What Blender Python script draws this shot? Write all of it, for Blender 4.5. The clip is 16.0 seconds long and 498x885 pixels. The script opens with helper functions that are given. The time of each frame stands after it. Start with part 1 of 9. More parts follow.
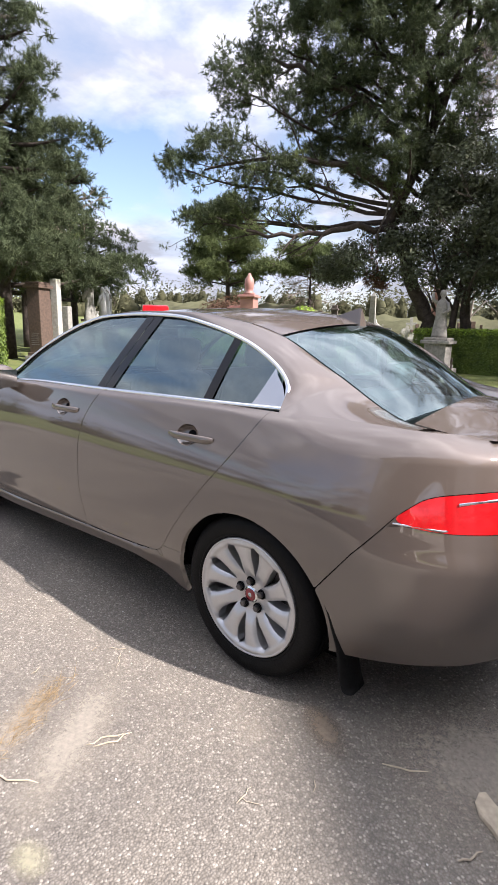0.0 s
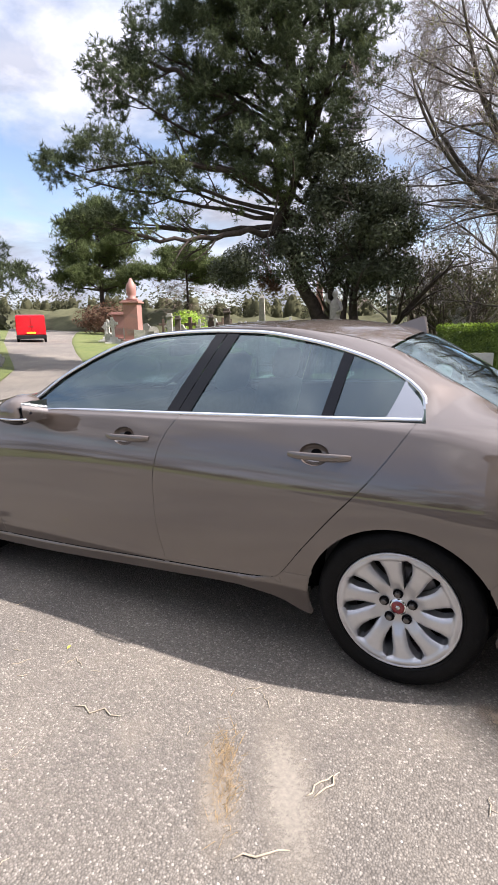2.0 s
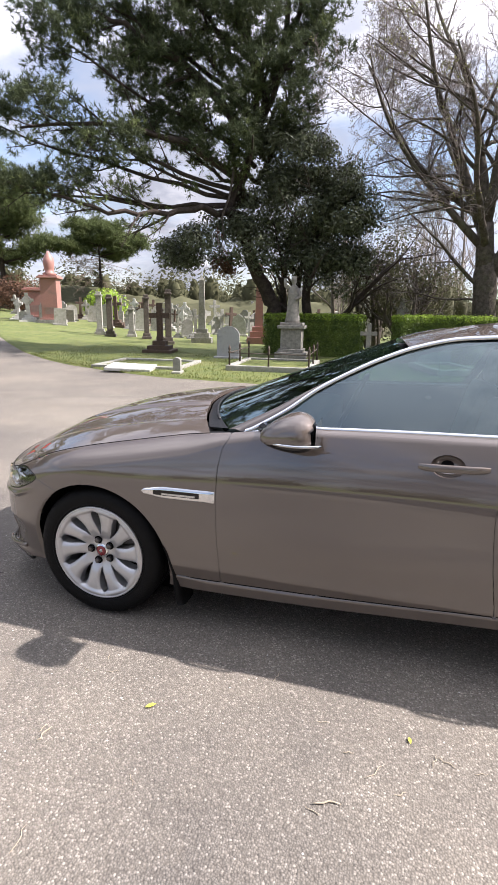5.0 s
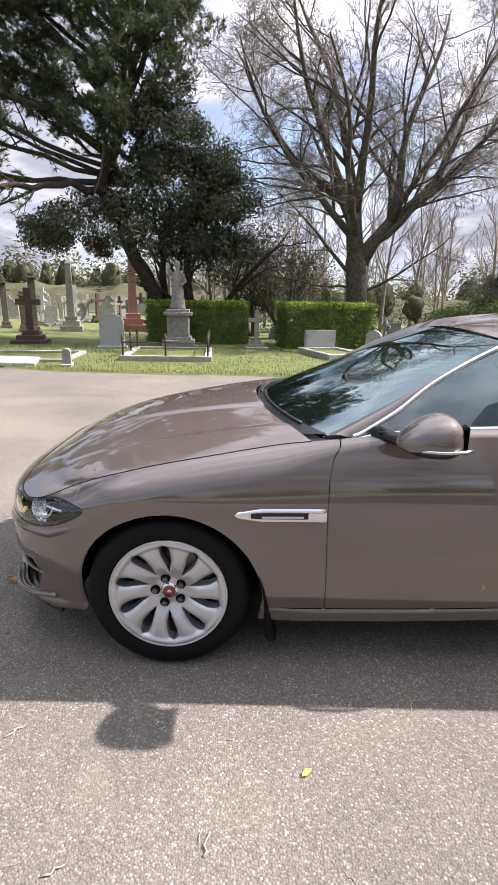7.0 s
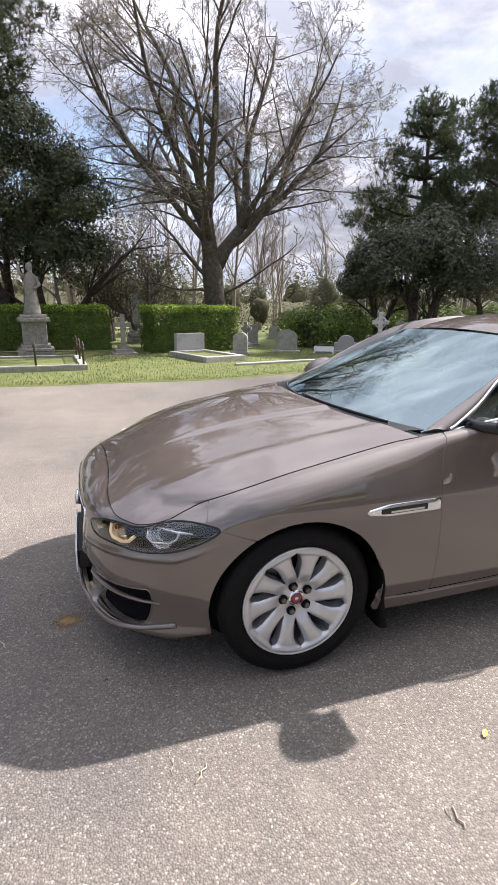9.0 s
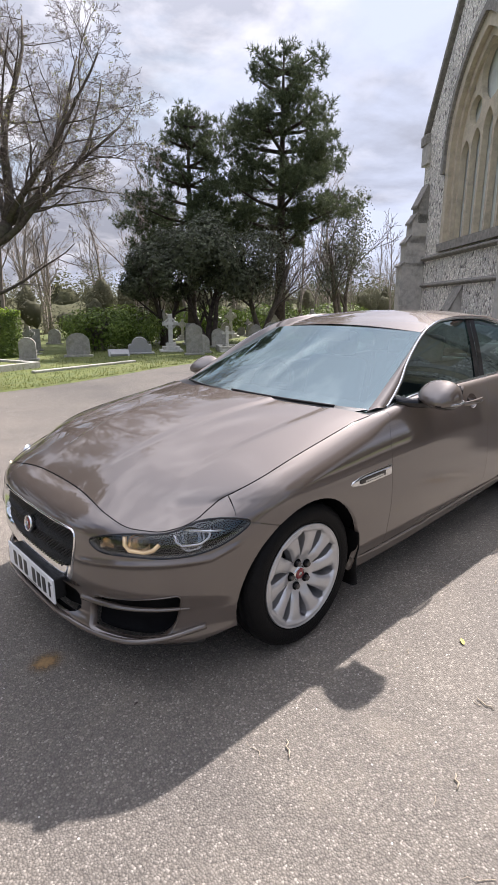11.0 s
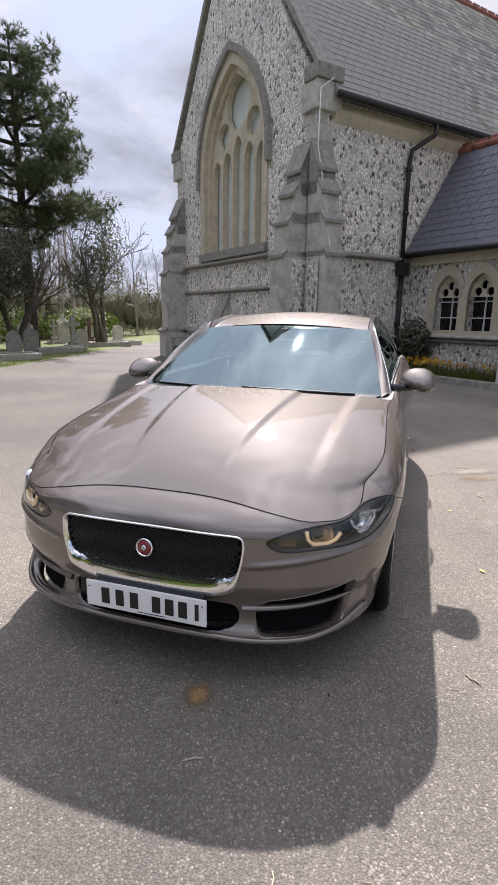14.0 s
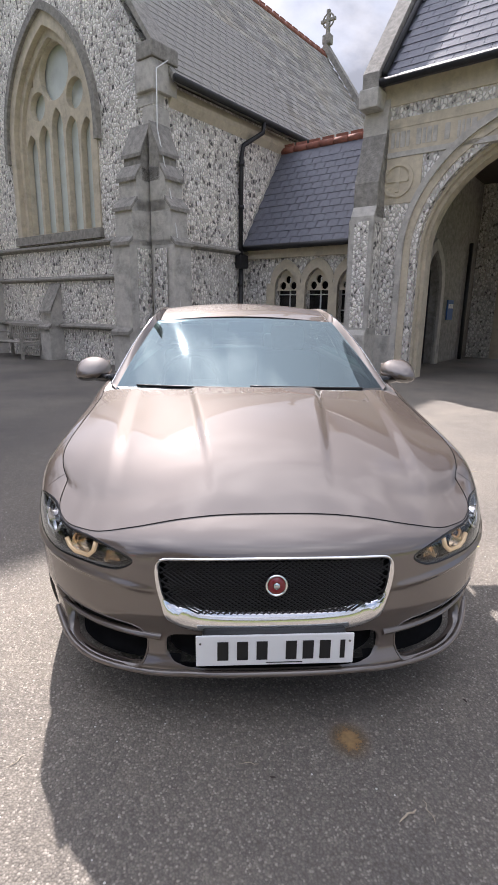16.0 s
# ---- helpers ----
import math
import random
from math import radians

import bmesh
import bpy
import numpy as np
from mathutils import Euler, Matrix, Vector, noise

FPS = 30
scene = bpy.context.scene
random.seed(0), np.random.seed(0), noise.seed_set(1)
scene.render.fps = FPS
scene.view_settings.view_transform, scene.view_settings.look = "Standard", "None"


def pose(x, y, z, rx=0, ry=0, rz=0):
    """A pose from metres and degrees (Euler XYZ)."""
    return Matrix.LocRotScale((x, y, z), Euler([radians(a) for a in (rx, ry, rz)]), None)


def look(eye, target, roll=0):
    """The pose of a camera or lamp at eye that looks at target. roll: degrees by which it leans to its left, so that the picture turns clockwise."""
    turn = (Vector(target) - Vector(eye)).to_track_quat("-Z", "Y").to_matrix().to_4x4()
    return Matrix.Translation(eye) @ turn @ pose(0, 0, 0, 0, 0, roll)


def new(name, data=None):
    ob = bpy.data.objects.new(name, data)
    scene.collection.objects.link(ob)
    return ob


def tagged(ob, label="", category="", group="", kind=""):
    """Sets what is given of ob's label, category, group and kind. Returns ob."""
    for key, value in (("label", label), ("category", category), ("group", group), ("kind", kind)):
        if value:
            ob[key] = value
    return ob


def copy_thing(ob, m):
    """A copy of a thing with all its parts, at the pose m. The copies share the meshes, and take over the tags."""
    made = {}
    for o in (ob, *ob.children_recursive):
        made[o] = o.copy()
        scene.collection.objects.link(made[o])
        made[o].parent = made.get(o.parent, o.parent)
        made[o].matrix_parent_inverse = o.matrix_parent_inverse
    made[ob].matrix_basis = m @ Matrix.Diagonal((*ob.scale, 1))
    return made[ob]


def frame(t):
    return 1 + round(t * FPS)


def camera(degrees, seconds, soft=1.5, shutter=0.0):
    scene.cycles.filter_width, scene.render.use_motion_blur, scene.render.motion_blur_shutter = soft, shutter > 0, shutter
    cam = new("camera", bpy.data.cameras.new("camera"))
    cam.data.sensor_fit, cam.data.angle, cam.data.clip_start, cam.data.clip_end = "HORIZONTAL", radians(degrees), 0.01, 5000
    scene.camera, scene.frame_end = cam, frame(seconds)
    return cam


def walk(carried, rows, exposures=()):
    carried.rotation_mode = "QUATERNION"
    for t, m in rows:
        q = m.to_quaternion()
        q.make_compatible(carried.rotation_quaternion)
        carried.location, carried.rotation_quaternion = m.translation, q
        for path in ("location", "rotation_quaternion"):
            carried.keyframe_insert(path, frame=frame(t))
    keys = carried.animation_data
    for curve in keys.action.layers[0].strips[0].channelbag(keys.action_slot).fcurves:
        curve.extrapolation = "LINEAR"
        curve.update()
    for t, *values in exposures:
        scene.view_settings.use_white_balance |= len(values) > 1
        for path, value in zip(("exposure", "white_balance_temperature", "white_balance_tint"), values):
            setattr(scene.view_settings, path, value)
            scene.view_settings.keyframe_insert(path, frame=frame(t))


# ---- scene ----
import functools
from mathutils.geometry import tessellate_polygon

cam = camera(51.5, 16.0)
PATH = [
    (0, (2.589, -2.272, 1.353), (1.324, -0.788, 0.908), 1.5),
    (0.5, (2.391, -2.465, 1.377), (1.244, -0.884, 0.946), 0.6),
    (1, (2.163, -2.512, 1.369), (1.132, -0.852, 0.942), -0.3),
    (1.5, (1.96, -2.57, 1.388), (1.024, -0.856, 0.96), -0.9),
    (2, (1.743, -2.748, 1.402), (0.853, -1.01, 0.969), -1.1),
    (2.5, (1.456, -2.812, 1.407), (0.582, -1.068, 0.966), -1.0),
    (3, (1.105, -2.805, 1.43), (0.234, -1.061, 0.984), -0.6),
    (5.5, (-0.35, -2.897, 1.476), (-0.769, -1.009, 0.965), 1.2),
    (6, (-0.59, -2.742, 1.453), (-0.901, -0.839, 0.922), 1.2),
    (6.5, (-0.835, -2.689, 1.455), (-1.001, -0.771, 0.913), 0.9),
    (7, (-1.099, -2.703, 1.467), (-1.109, -0.776, 0.93), 1.1),
    (7.5, (-1.368, -2.585, 1.459), (-1.287, -0.659, 0.925), 0.8),
    (8, (-1.601, -2.55, 1.466), (-1.374, -0.636, 0.931), 0.8),
    (8.5, (-1.923, -2.65, 1.49), (-1.522, -0.763, 0.964), 0.8),
    (9, (-2.173, -2.565, 1.474), (-1.581, -0.727, 0.955), 0.6),
    (9.5, (-2.404, -2.522, 1.503), (-1.608, -0.761, 0.987), 0.5),
    (10, (-2.65, -2.457, 1.498), (-1.652, -0.801, 0.984), 0.2),
    (12.5, (-3.441, -1.599, 1.406), (-1.789, -0.584, 0.913), 1.1),
    (13, (-3.685, -1.363, 1.418), (-1.95, -0.496, 0.93), 1.5),
    (13.5, (-3.827, -1.181, 1.427), (-2.028, -0.452, 0.948), 1.1),
    (14, (-3.864, -0.927, 1.399), (-2.013, -0.34, 0.924), 0.7),
    (14.5, (-3.954, -0.667, 1.397), (-2.063, -0.226, 0.918), 0.5),
    (15, (-4.022, -0.391, 1.403), (-2.102, -0.112, 0.918), 0.3),
    (15.5, (-3.88, -0.108, 1.395), (-1.944, -0.013, 0.904), 0.6),
    (16, (-3.728, 0.184, 1.388), (-1.794, 0.068, 0.892), 0.8),
]
walk(cam, [(t, look(eye, target, roll)) for t, eye, target, roll in PATH],
     exposures=[(0.0, 1.19, 6270, 19), (3.0, 1.06, 6270, 19), (6.0, 1.15, 6270, 19), (8.0, 1.16, 6270, 19), (10.0, 0.97, 6270, 19), (12.5, 0.88, 6270, 19), (14.0, 0.81, 6270, 19), (15.0, 0.87, 6270, 19), (16.0, 1.08, 6270, 19)])

# ---- light ----
SUN_TO = Vector((1.0, 0.25, 0.99)).normalized()
world = bpy.data.worlds.new("sky")
scene.world = world
world.use_nodes = True
wn, wl = world.node_tree.nodes, world.node_tree.links
wn.clear()


def wnode(kind, **values):
    n = wn.new(kind)
    for k, v in values.items():
        n.inputs[k].default_value = v
    return n


w_out = wn.new("ShaderNodeOutputWorld")
w_bg = wn.new("ShaderNodeBackground")
w_sky = wn.new("ShaderNodeTexSky")
w_sky.sky_type = "NISHITA"
w_sky.sun_disc = False
w_sky.sun_elevation = math.asin(SUN_TO.z)
w_sky.sun_rotation = math.atan2(SUN_TO.x, SUN_TO.y)
w_tc = wn.new("ShaderNodeTexCoord")
w_sep = wn.new("ShaderNodeSeparateXYZ")
wl.new(w_tc.outputs["Generated"], w_sep.inputs[0])
w_up = wn.new("ShaderNodeMath")
w_up.operation = "MAXIMUM"
w_up.inputs[1].default_value = 0.06
wl.new(w_sep.outputs["Z"], w_up.inputs[0])
w_lift = wn.new("ShaderNodeMath")
w_lift.operation = "ADD"
w_lift.inputs[1].default_value = 0.22
wl.new(w_up.outputs[0], w_lift.inputs[0])
w_div = wn.new("ShaderNodeVectorMath")
w_div.operation = "DIVIDE"
w_cmb = wn.new("ShaderNodeCombineXYZ")
for k in range(3):
    wl.new(w_lift.outputs[0], w_cmb.inputs[k])
wl.new(w_tc.outputs["Generated"], w_div.inputs[0])
wl.new(w_cmb.outputs[0], w_div.inputs[1])
w_noise = wnode("ShaderNodeTexNoise", Scale=1.15, Detail=9.0, Roughness=0.56, Distortion=0.35)
wl.new(w_div.outputs[0], w_noise.inputs["Vector"])
w_cover = wn.new("ShaderNodeValToRGB")
w_cover.color_ramp.elements[0].position = 0.40
w_cover.color_ramp.elements[1].position = 0.60
# the cover closes towards the zenith
w_high = wn.new("ShaderNodeMath")
w_high.operation = "MULTIPLY"
wl.new(w_up.outputs[0], w_high.inputs[0])
wl.new(w_up.outputs[0], w_high.inputs[1])
w_close = wn.new("ShaderNodeMath")
w_close.operation = "MULTIPLY_ADD"
w_close.inputs[1].default_value = 0.17
wl.new(w_high.outputs[0], w_close.inputs[0])
wl.new(w_noise.outputs["Fac"], w_close.inputs[2])
wl.new(w_close.outputs[0], w_cover.inputs[0])
w_noise2 = wnode("ShaderNodeTexNoise", Scale=3.1, Detail=7.0, Roughness=0.55, Distortion=0.2)
wl.new(w_div.outputs[0], w_noise2.inputs["Vector"])
w_tone = wn.new("ShaderNodeValToRGB")
w_tone.color_ramp.elements[0].position = 0.45
w_tone.color_ramp.elements[0].color = (0.47, 0.50, 0.55, 1)
w_tone.color_ramp.elements[1].position = 0.70
w_tone.color_ramp.elements[1].color = (1.0, 1.0, 1.0, 1)
wl.new(w_noise2.outputs["Fac"], w_tone.inputs[0])
w_dim = wn.new("ShaderNodeMix")
w_dim.data_type = "RGBA"
w_dim.blend_type = "MULTIPLY"
w_dim.inputs["Factor"].default_value = 1.0
w_dim.inputs["B"].default_value = (0.135, 0.130, 0.122, 1)
wl.new(w_sky.outputs[0], w_dim.inputs["A"])
w_mix = wn.new("ShaderNodeMix")
w_mix.data_type = "RGBA"
wl.new(w_cover.outputs["Color"], w_mix.inputs["Factor"])
w_cap = wn.new("ShaderNodeVectorMath")
w_cap.operation = "MINIMUM"
w_cap.inputs[1].default_value = (0.50, 0.56, 0.66)
wl.new(w_dim.outputs["Result"], w_cap.inputs[0])
wl.new(w_cap.outputs[0], w_mix.inputs["A"])
w_grad = wn.new("ShaderNodeMapRange")
w_grad.inputs["From Min"].default_value, w_grad.inputs["From Max"].default_value = 0.0, 1.0
w_grad.inputs["To Min"].default_value, w_grad.inputs["To Max"].default_value = 0.45, 2.0
w_sq = wn.new("ShaderNodeMath")
w_sq.operation = "POWER"
w_sq.inputs[1].default_value = 1.9
wl.new(w_up.outputs[0], w_sq.inputs[0])
wl.new(w_sq.outputs[0], w_grad.inputs["Value"])
w_scale = wn.new("ShaderNodeVectorMath")
w_scale.operation = "SCALE"
wl.new(w_tone.outputs["Color"], w_scale.inputs[0])
wl.new(w_grad.outputs[0], w_scale.inputs["Scale"])
w_dot = wn.new("ShaderNodeVectorMath")
w_dot.operation = "DOT_PRODUCT"
w_dot.inputs[1].default_value = SUN_TO
wl.new(w_tc.outputs["Generated"], w_dot.inputs[0])
w_pos = wn.new("ShaderNodeMath")
w_pos.operation = "MAXIMUM"
w_pos.inputs[1].default_value = 0.0
wl.new(w_dot.outputs["Value"], w_pos.inputs[0])
w_pow = wn.new("ShaderNodeMath")
w_pow.operation = "POWER"
w_pow.inputs[1].default_value = 12.0
wl.new(w_pos.outputs[0], w_pow.inputs[0])
w_glow = wn.new("ShaderNodeMath")
w_glow.operation = "MULTIPLY_ADD"
w_glow.inputs[1].default_value, w_glow.inputs[2].default_value = 0.2, 1.0
wl.new(w_pow.outputs[0], w_glow.inputs[0])
w_sunny = wn.new("ShaderNodeVectorMath")
w_sunny.operation = "SCALE"
wl.new(w_scale.outputs[0], w_sunny.inputs[0])
wl.new(w_glow.outputs[0], w_sunny.inputs["Scale"])
# thinner, brighter cloud to the north-west than to the east
w_side = wn.new("ShaderNodeVectorMath")
w_side.operation = "DOT_PRODUCT"
w_side.inputs[1].default_value = (-0.45, 0.89, 0.0)
wl.new(w_tc.outputs["Generated"], w_side.inputs[0])
w_thin = wn.new("ShaderNodeMath")
w_thin.operation = "MULTIPLY_ADD"
w_thin.inputs[1].default_value, w_thin.inputs[2].default_value = 0.3, 1.0
wl.new(w_side.outputs["Value"], w_thin.inputs[0])
w_even = wn.new("ShaderNodeVectorMath")
w_even.operation = "SCALE"
wl.new(w_sunny.outputs[0], w_even.inputs[0])
wl.new(w_thin.outputs[0], w_even.inputs["Scale"])
wl.new(w_even.outputs[0], w_mix.inputs["B"])
wl.new(w_mix.outputs["Result"], w_bg.inputs["Color"])
w_bg.inputs["Strength"].default_value = 0.84
wl.new(w_bg.outputs[0], w_out.inputs[0])

sun = new("sun", bpy.data.lights.new("sun", "SUN"))
sun.data.energy, sun.data.angle, sun.data.color = 5.0, radians(0.8), (1.0, 0.95, 0.87)
sun.matrix_world = look((0, 0, 30), Vector((0, 0, 30)) - SUN_TO)


# ---- materials ----
def material(name, colour, rough=0.6, metal=0.0, spread=0.0, scale=20.0, colour2=None, bump=0.0, bump_scale=60.0,
             coat=0.0, spec=0.5, detail=6.0, island=0.0, piece=0.0, rough_spread=0.0, stain=None, stain_scale=1.2, stain_at=(0.52, 0.7), through_light=0.0, glow=None):
    """A surface of two tones mixed by noise, with stains at a larger scale and fine relief."""
    m = bpy.data.materials.new(name)
    m.use_nodes = True
    n, l = m.node_tree.nodes, m.node_tree.links
    b = n["Principled BSDF"]
    b.inputs["Roughness"].default_value, b.inputs["Metallic"].default_value = rough, metal
    b.inputs["Coat Weight"].default_value, b.inputs["Coat Roughness"].default_value = coat, 0.02
    b.inputs["Specular IOR Level"].default_value = spec
    tc = n.new("ShaderNodeTexCoord")
    c1 = (*colour, 1)
    c2 = (*(colour2 or [v * (1 - spread) for v in colour]), 1)
    nz = n.new("ShaderNodeTexNoise")
    nz.inputs["Scale"].default_value, nz.inputs["Detail"].default_value, nz.inputs["Roughness"].default_value = scale, detail, 0.65
    l.new(tc.outputs["Object"], nz.inputs["Vector"])
    ramp = n.new("ShaderNodeValToRGB")
    ramp.color_ramp.elements[0].position, ramp.color_ramp.elements[1].position = 0.35, 0.65
    ramp.color_ramp.elements[0].color, ramp.color_ramp.elements[1].color = c2, c1
    l.new(nz.outputs["Fac"], ramp.inputs[0])
    last = ramp.outputs["Color"]
    if stain:
        nb = n.new("ShaderNodeTexNoise")
        nb.inputs["Scale"].default_value, nb.inputs["Detail"].default_value, nb.inputs["Roughness"].default_value = stain_scale, 7, 0.7
        l.new(tc.outputs["Object"], nb.inputs["Vector"])
        sr = n.new("ShaderNodeValToRGB")
        sr.color_ramp.elements[0].position, sr.color_ramp.elements[1].position = stain_at
        sr.color_ramp.elements[1].color = (0.85, 0.85, 0.85, 1)
        l.new(nb.outputs["Fac"], sr.inputs[0])
        mx = n.new("ShaderNodeMix")
        mx.data_type = "RGBA"
        l.new(sr.outputs["Color"], mx.inputs["Factor"])
        l.new(last, mx.inputs["A"])
        mx.inputs["B"].default_value = (*stain, 1)
        last = mx.outputs["Result"]
    if island or piece:
        src = n.new("ShaderNodeObjectInfo" if piece else "ShaderNodeNewGeometry")
        out = src.outputs["Random" if piece else "Random Per Island"]
        amount = piece or island
        mr = n.new("ShaderNodeMapRange")
        mr.inputs["To Min"].default_value, mr.inputs["To Max"].default_value = 1 - amount, 1 + amount
        l.new(out, mr.inputs["Value"])
        vm = n.new("ShaderNodeVectorMath")
        vm.operation = "SCALE"
        l.new(last, vm.inputs[0])
        l.new(mr.outputs[0], vm.inputs["Scale"])
        last = vm.outputs[0]
    l.new(last, b.inputs["Base Color"])
    if through_light:
        # thin leaves let part of the light pass
        ts = n.new("ShaderNodeBsdfTranslucent")
        l.new(last, ts.inputs["Color"])
        both = n.new("ShaderNodeMixShader")
        both.inputs[0].default_value = through_light
        l.new(b.outputs[0], both.inputs[1])
        l.new(ts.outputs[0], both.inputs[2])
        l.new(both.outputs[0], n["Material Output"].inputs[0])
    if glow:
        b.inputs["Emission Color"].default_value, b.inputs["Emission Strength"].default_value = (*glow[0], 1), glow[1]
    if rough_spread:
        rr = n.new("ShaderNodeMapRange")
        rr.inputs["To Min"].default_value, rr.inputs["To Max"].default_value = rough - rough_spread, rough + rough_spread
        l.new(nz.outputs["Fac"], rr.inputs["Value"])
        l.new(rr.outputs[0], b.inputs["Roughness"])
    if bump:
        nb2 = n.new("ShaderNodeTexNoise")
        nb2.inputs["Scale"].default_value, nb2.inputs["Detail"].default_value = bump_scale, 5
        l.new(tc.outputs["Object"], nb2.inputs["Vector"])
        bp = n.new("ShaderNodeBump")
        bp.inputs["Strength"].default_value, bp.inputs["Distance"].default_value = min(1.0, bump * 25), 0.02
        l.new(nb2.outputs["Fac"], bp.inputs["Height"])
        l.new(bp.outputs[0], b.inputs["Normal"])
    return m


def asphalt():
    """Worn chip-seal: pale and dark stones in a grey binder, with large worn and stained patches."""
    m = bpy.data.materials.new("asphalt")
    m.use_nodes = True
    n, l = m.node_tree.nodes, m.node_tree.links
    b = n["Principled BSDF"]
    b.inputs["Roughness"].default_value = 0.82
    b.inputs["Specular IOR Level"].default_value = 0.35
    tc = n.new("ShaderNodeTexCoord")
    vo = n.new("ShaderNodeTexVoronoi")
    vo.inputs["Scale"].default_value = 142
    l.new(tc.outputs["Object"], vo.inputs["Vector"])
    chip = n.new("ShaderNodeValToRGB")
    els = chip.color_ramp.elements
    els[0].position, els[0].color = 0.0, (0.146, 0.135, 0.121, 1)
    els[1].position, els[1].color = 1.0, (0.36, 0.338, 0.305, 1)
    e = els.new(0.5)
    e.color = (0.180, 0.167, 0.150, 1)
    e = els.new(0.88)
    e.color = (0.228, 0.211, 0.189, 1)
    sep = n.new("ShaderNodeSeparateColor")
    l.new(vo.outputs["Color"], sep.inputs[0])
    l.new(sep.outputs[0], chip.inputs[0])
    gap = n.new("ShaderNodeValToRGB")
    gap.color_ramp.elements[0].position, gap.color_ramp.elements[0].color = 0.25, (1, 1, 1, 1)
    gap.color_ramp.elements[1].position, gap.color_ramp.elements[1].color = 0.75, (0.72, 0.71, 0.70, 1)
    l.new(vo.outputs["Distance"], gap.inputs[0])
    mul = n.new("ShaderNodeMix")
    mul.data_type, mul.blend_type = "RGBA", "MULTIPLY"
    mul.inputs["Factor"].default_value = 1
    l.new(chip.outputs["Color"], mul.inputs["A"])
    l.new(gap.outputs["Color"], mul.inputs["B"])
    big = n.new("ShaderNodeTexNoise")
    big.inputs["Scale"].default_value, big.inputs["Detail"].default_value, big.inputs["Roughness"].default_value = 0.55, 9, 0.62
    l.new(tc.outputs["Object"], big.inputs["Vector"])
    tone = n.new("ShaderNodeValToRGB")
    tone.color_ramp.elements[0].position, tone.color_ramp.elements[0].color = 0.36, (0.84, 0.82, 0.80, 1)
    tone.color_ramp.elements[1].position, tone.color_ramp.elements[1].color = 0.66, (1.34, 1.29, 1.19, 1)
    l.new(big.outputs["Fac"], tone.inputs[0])
    mul2 = n.new("ShaderNodeMix")
    mul2.data_type, mul2.blend_type = "RGBA", "MULTIPLY"
    mul2.inputs["Factor"].default_value = 1
    l.new(mul.outputs["Result"], mul2.inputs["A"])
    l.new(tone.outputs["Color"], mul2.inputs["B"])
    # sandy dust
    dn = n.new("ShaderNodeTexNoise")
    dn.inputs["Scale"].default_value, dn.inputs["Detail"].default_value, dn.inputs["Roughness"].default_value = 1.7, 8, 0.7
    l.new(tc.outputs["Object"], dn.inputs["Vector"])
    dr = n.new("ShaderNodeValToRGB")
    dr.color_ramp.elements[0].position, dr.color_ramp.elements[1].position = 0.56, 0.78
    dr.color_ramp.elements[1].color = (0.55, 0.55, 0.55, 1)
    l.new(dn.outputs["Fac"], dr.inputs[0])
    dust = n.new("ShaderNodeMix")
    dust.data_type = "RGBA"
    l.new(dr.outputs["Color"], dust.inputs["Factor"])
    l.new(mul2.outputs["Result"], dust.inputs["A"])
    dust.inputs["B"].default_value = (0.27, 0.235, 0.185, 1)
    # scattered pale grit
    gv = n.new("ShaderNodeTexVoronoi")
    gv.inputs["Scale"].default_value = 21
    l.new(tc.outputs["Object"], gv.inputs["Vector"])
    gs = n.new("ShaderNodeMath")
    gs.operation = "LESS_THAN"
    gs.inputs[1].default_value = 0.075
    l.new(gv.outputs["Distance"], gs.inputs[0])
    gsep = n.new("ShaderNodeSeparateColor")
    l.new(gv.outputs["Color"], gsep.inputs[0])
    gr = n.new("ShaderNodeMath")
    gr.operation = "GREATER_THAN"
    gr.inputs[1].default_value = 0.76
    l.new(gsep.outputs[1], gr.inputs[0])
    gm = n.new("ShaderNodeMath")
    gm.operation = "MULTIPLY"
    l.new(gs.outputs[0], gm.inputs[0])
    l.new(gr.outputs[0], gm.inputs[1])
    grit = n.new("ShaderNodeMix")
    grit.data_type = "RGBA"
    l.new(gm.outputs[0], grit.inputs["Factor"])
    l.new(dust.outputs["Result"], grit.inputs["A"])
    grit.inputs["B"].default_value = (0.58, 0.56, 0.53, 1)
    # darker tone on the drive towards the chapel's far side, with soft wavering edges
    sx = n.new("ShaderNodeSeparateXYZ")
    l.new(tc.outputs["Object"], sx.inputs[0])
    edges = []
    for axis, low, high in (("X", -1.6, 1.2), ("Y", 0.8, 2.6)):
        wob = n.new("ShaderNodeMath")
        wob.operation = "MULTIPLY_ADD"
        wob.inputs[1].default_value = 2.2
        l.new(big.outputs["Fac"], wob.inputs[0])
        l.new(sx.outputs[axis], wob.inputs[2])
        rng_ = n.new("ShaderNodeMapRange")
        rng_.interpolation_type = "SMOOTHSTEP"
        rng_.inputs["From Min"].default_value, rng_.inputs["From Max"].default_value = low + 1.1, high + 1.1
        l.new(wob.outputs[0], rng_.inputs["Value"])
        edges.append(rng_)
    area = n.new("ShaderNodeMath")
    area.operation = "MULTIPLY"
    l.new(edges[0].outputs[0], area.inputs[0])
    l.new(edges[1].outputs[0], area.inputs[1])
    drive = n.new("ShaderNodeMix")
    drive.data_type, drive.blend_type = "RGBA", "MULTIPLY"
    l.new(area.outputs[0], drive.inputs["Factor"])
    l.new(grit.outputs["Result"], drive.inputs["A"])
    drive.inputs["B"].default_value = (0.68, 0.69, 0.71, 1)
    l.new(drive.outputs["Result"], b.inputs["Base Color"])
    bp = n.new("ShaderNodeBump")
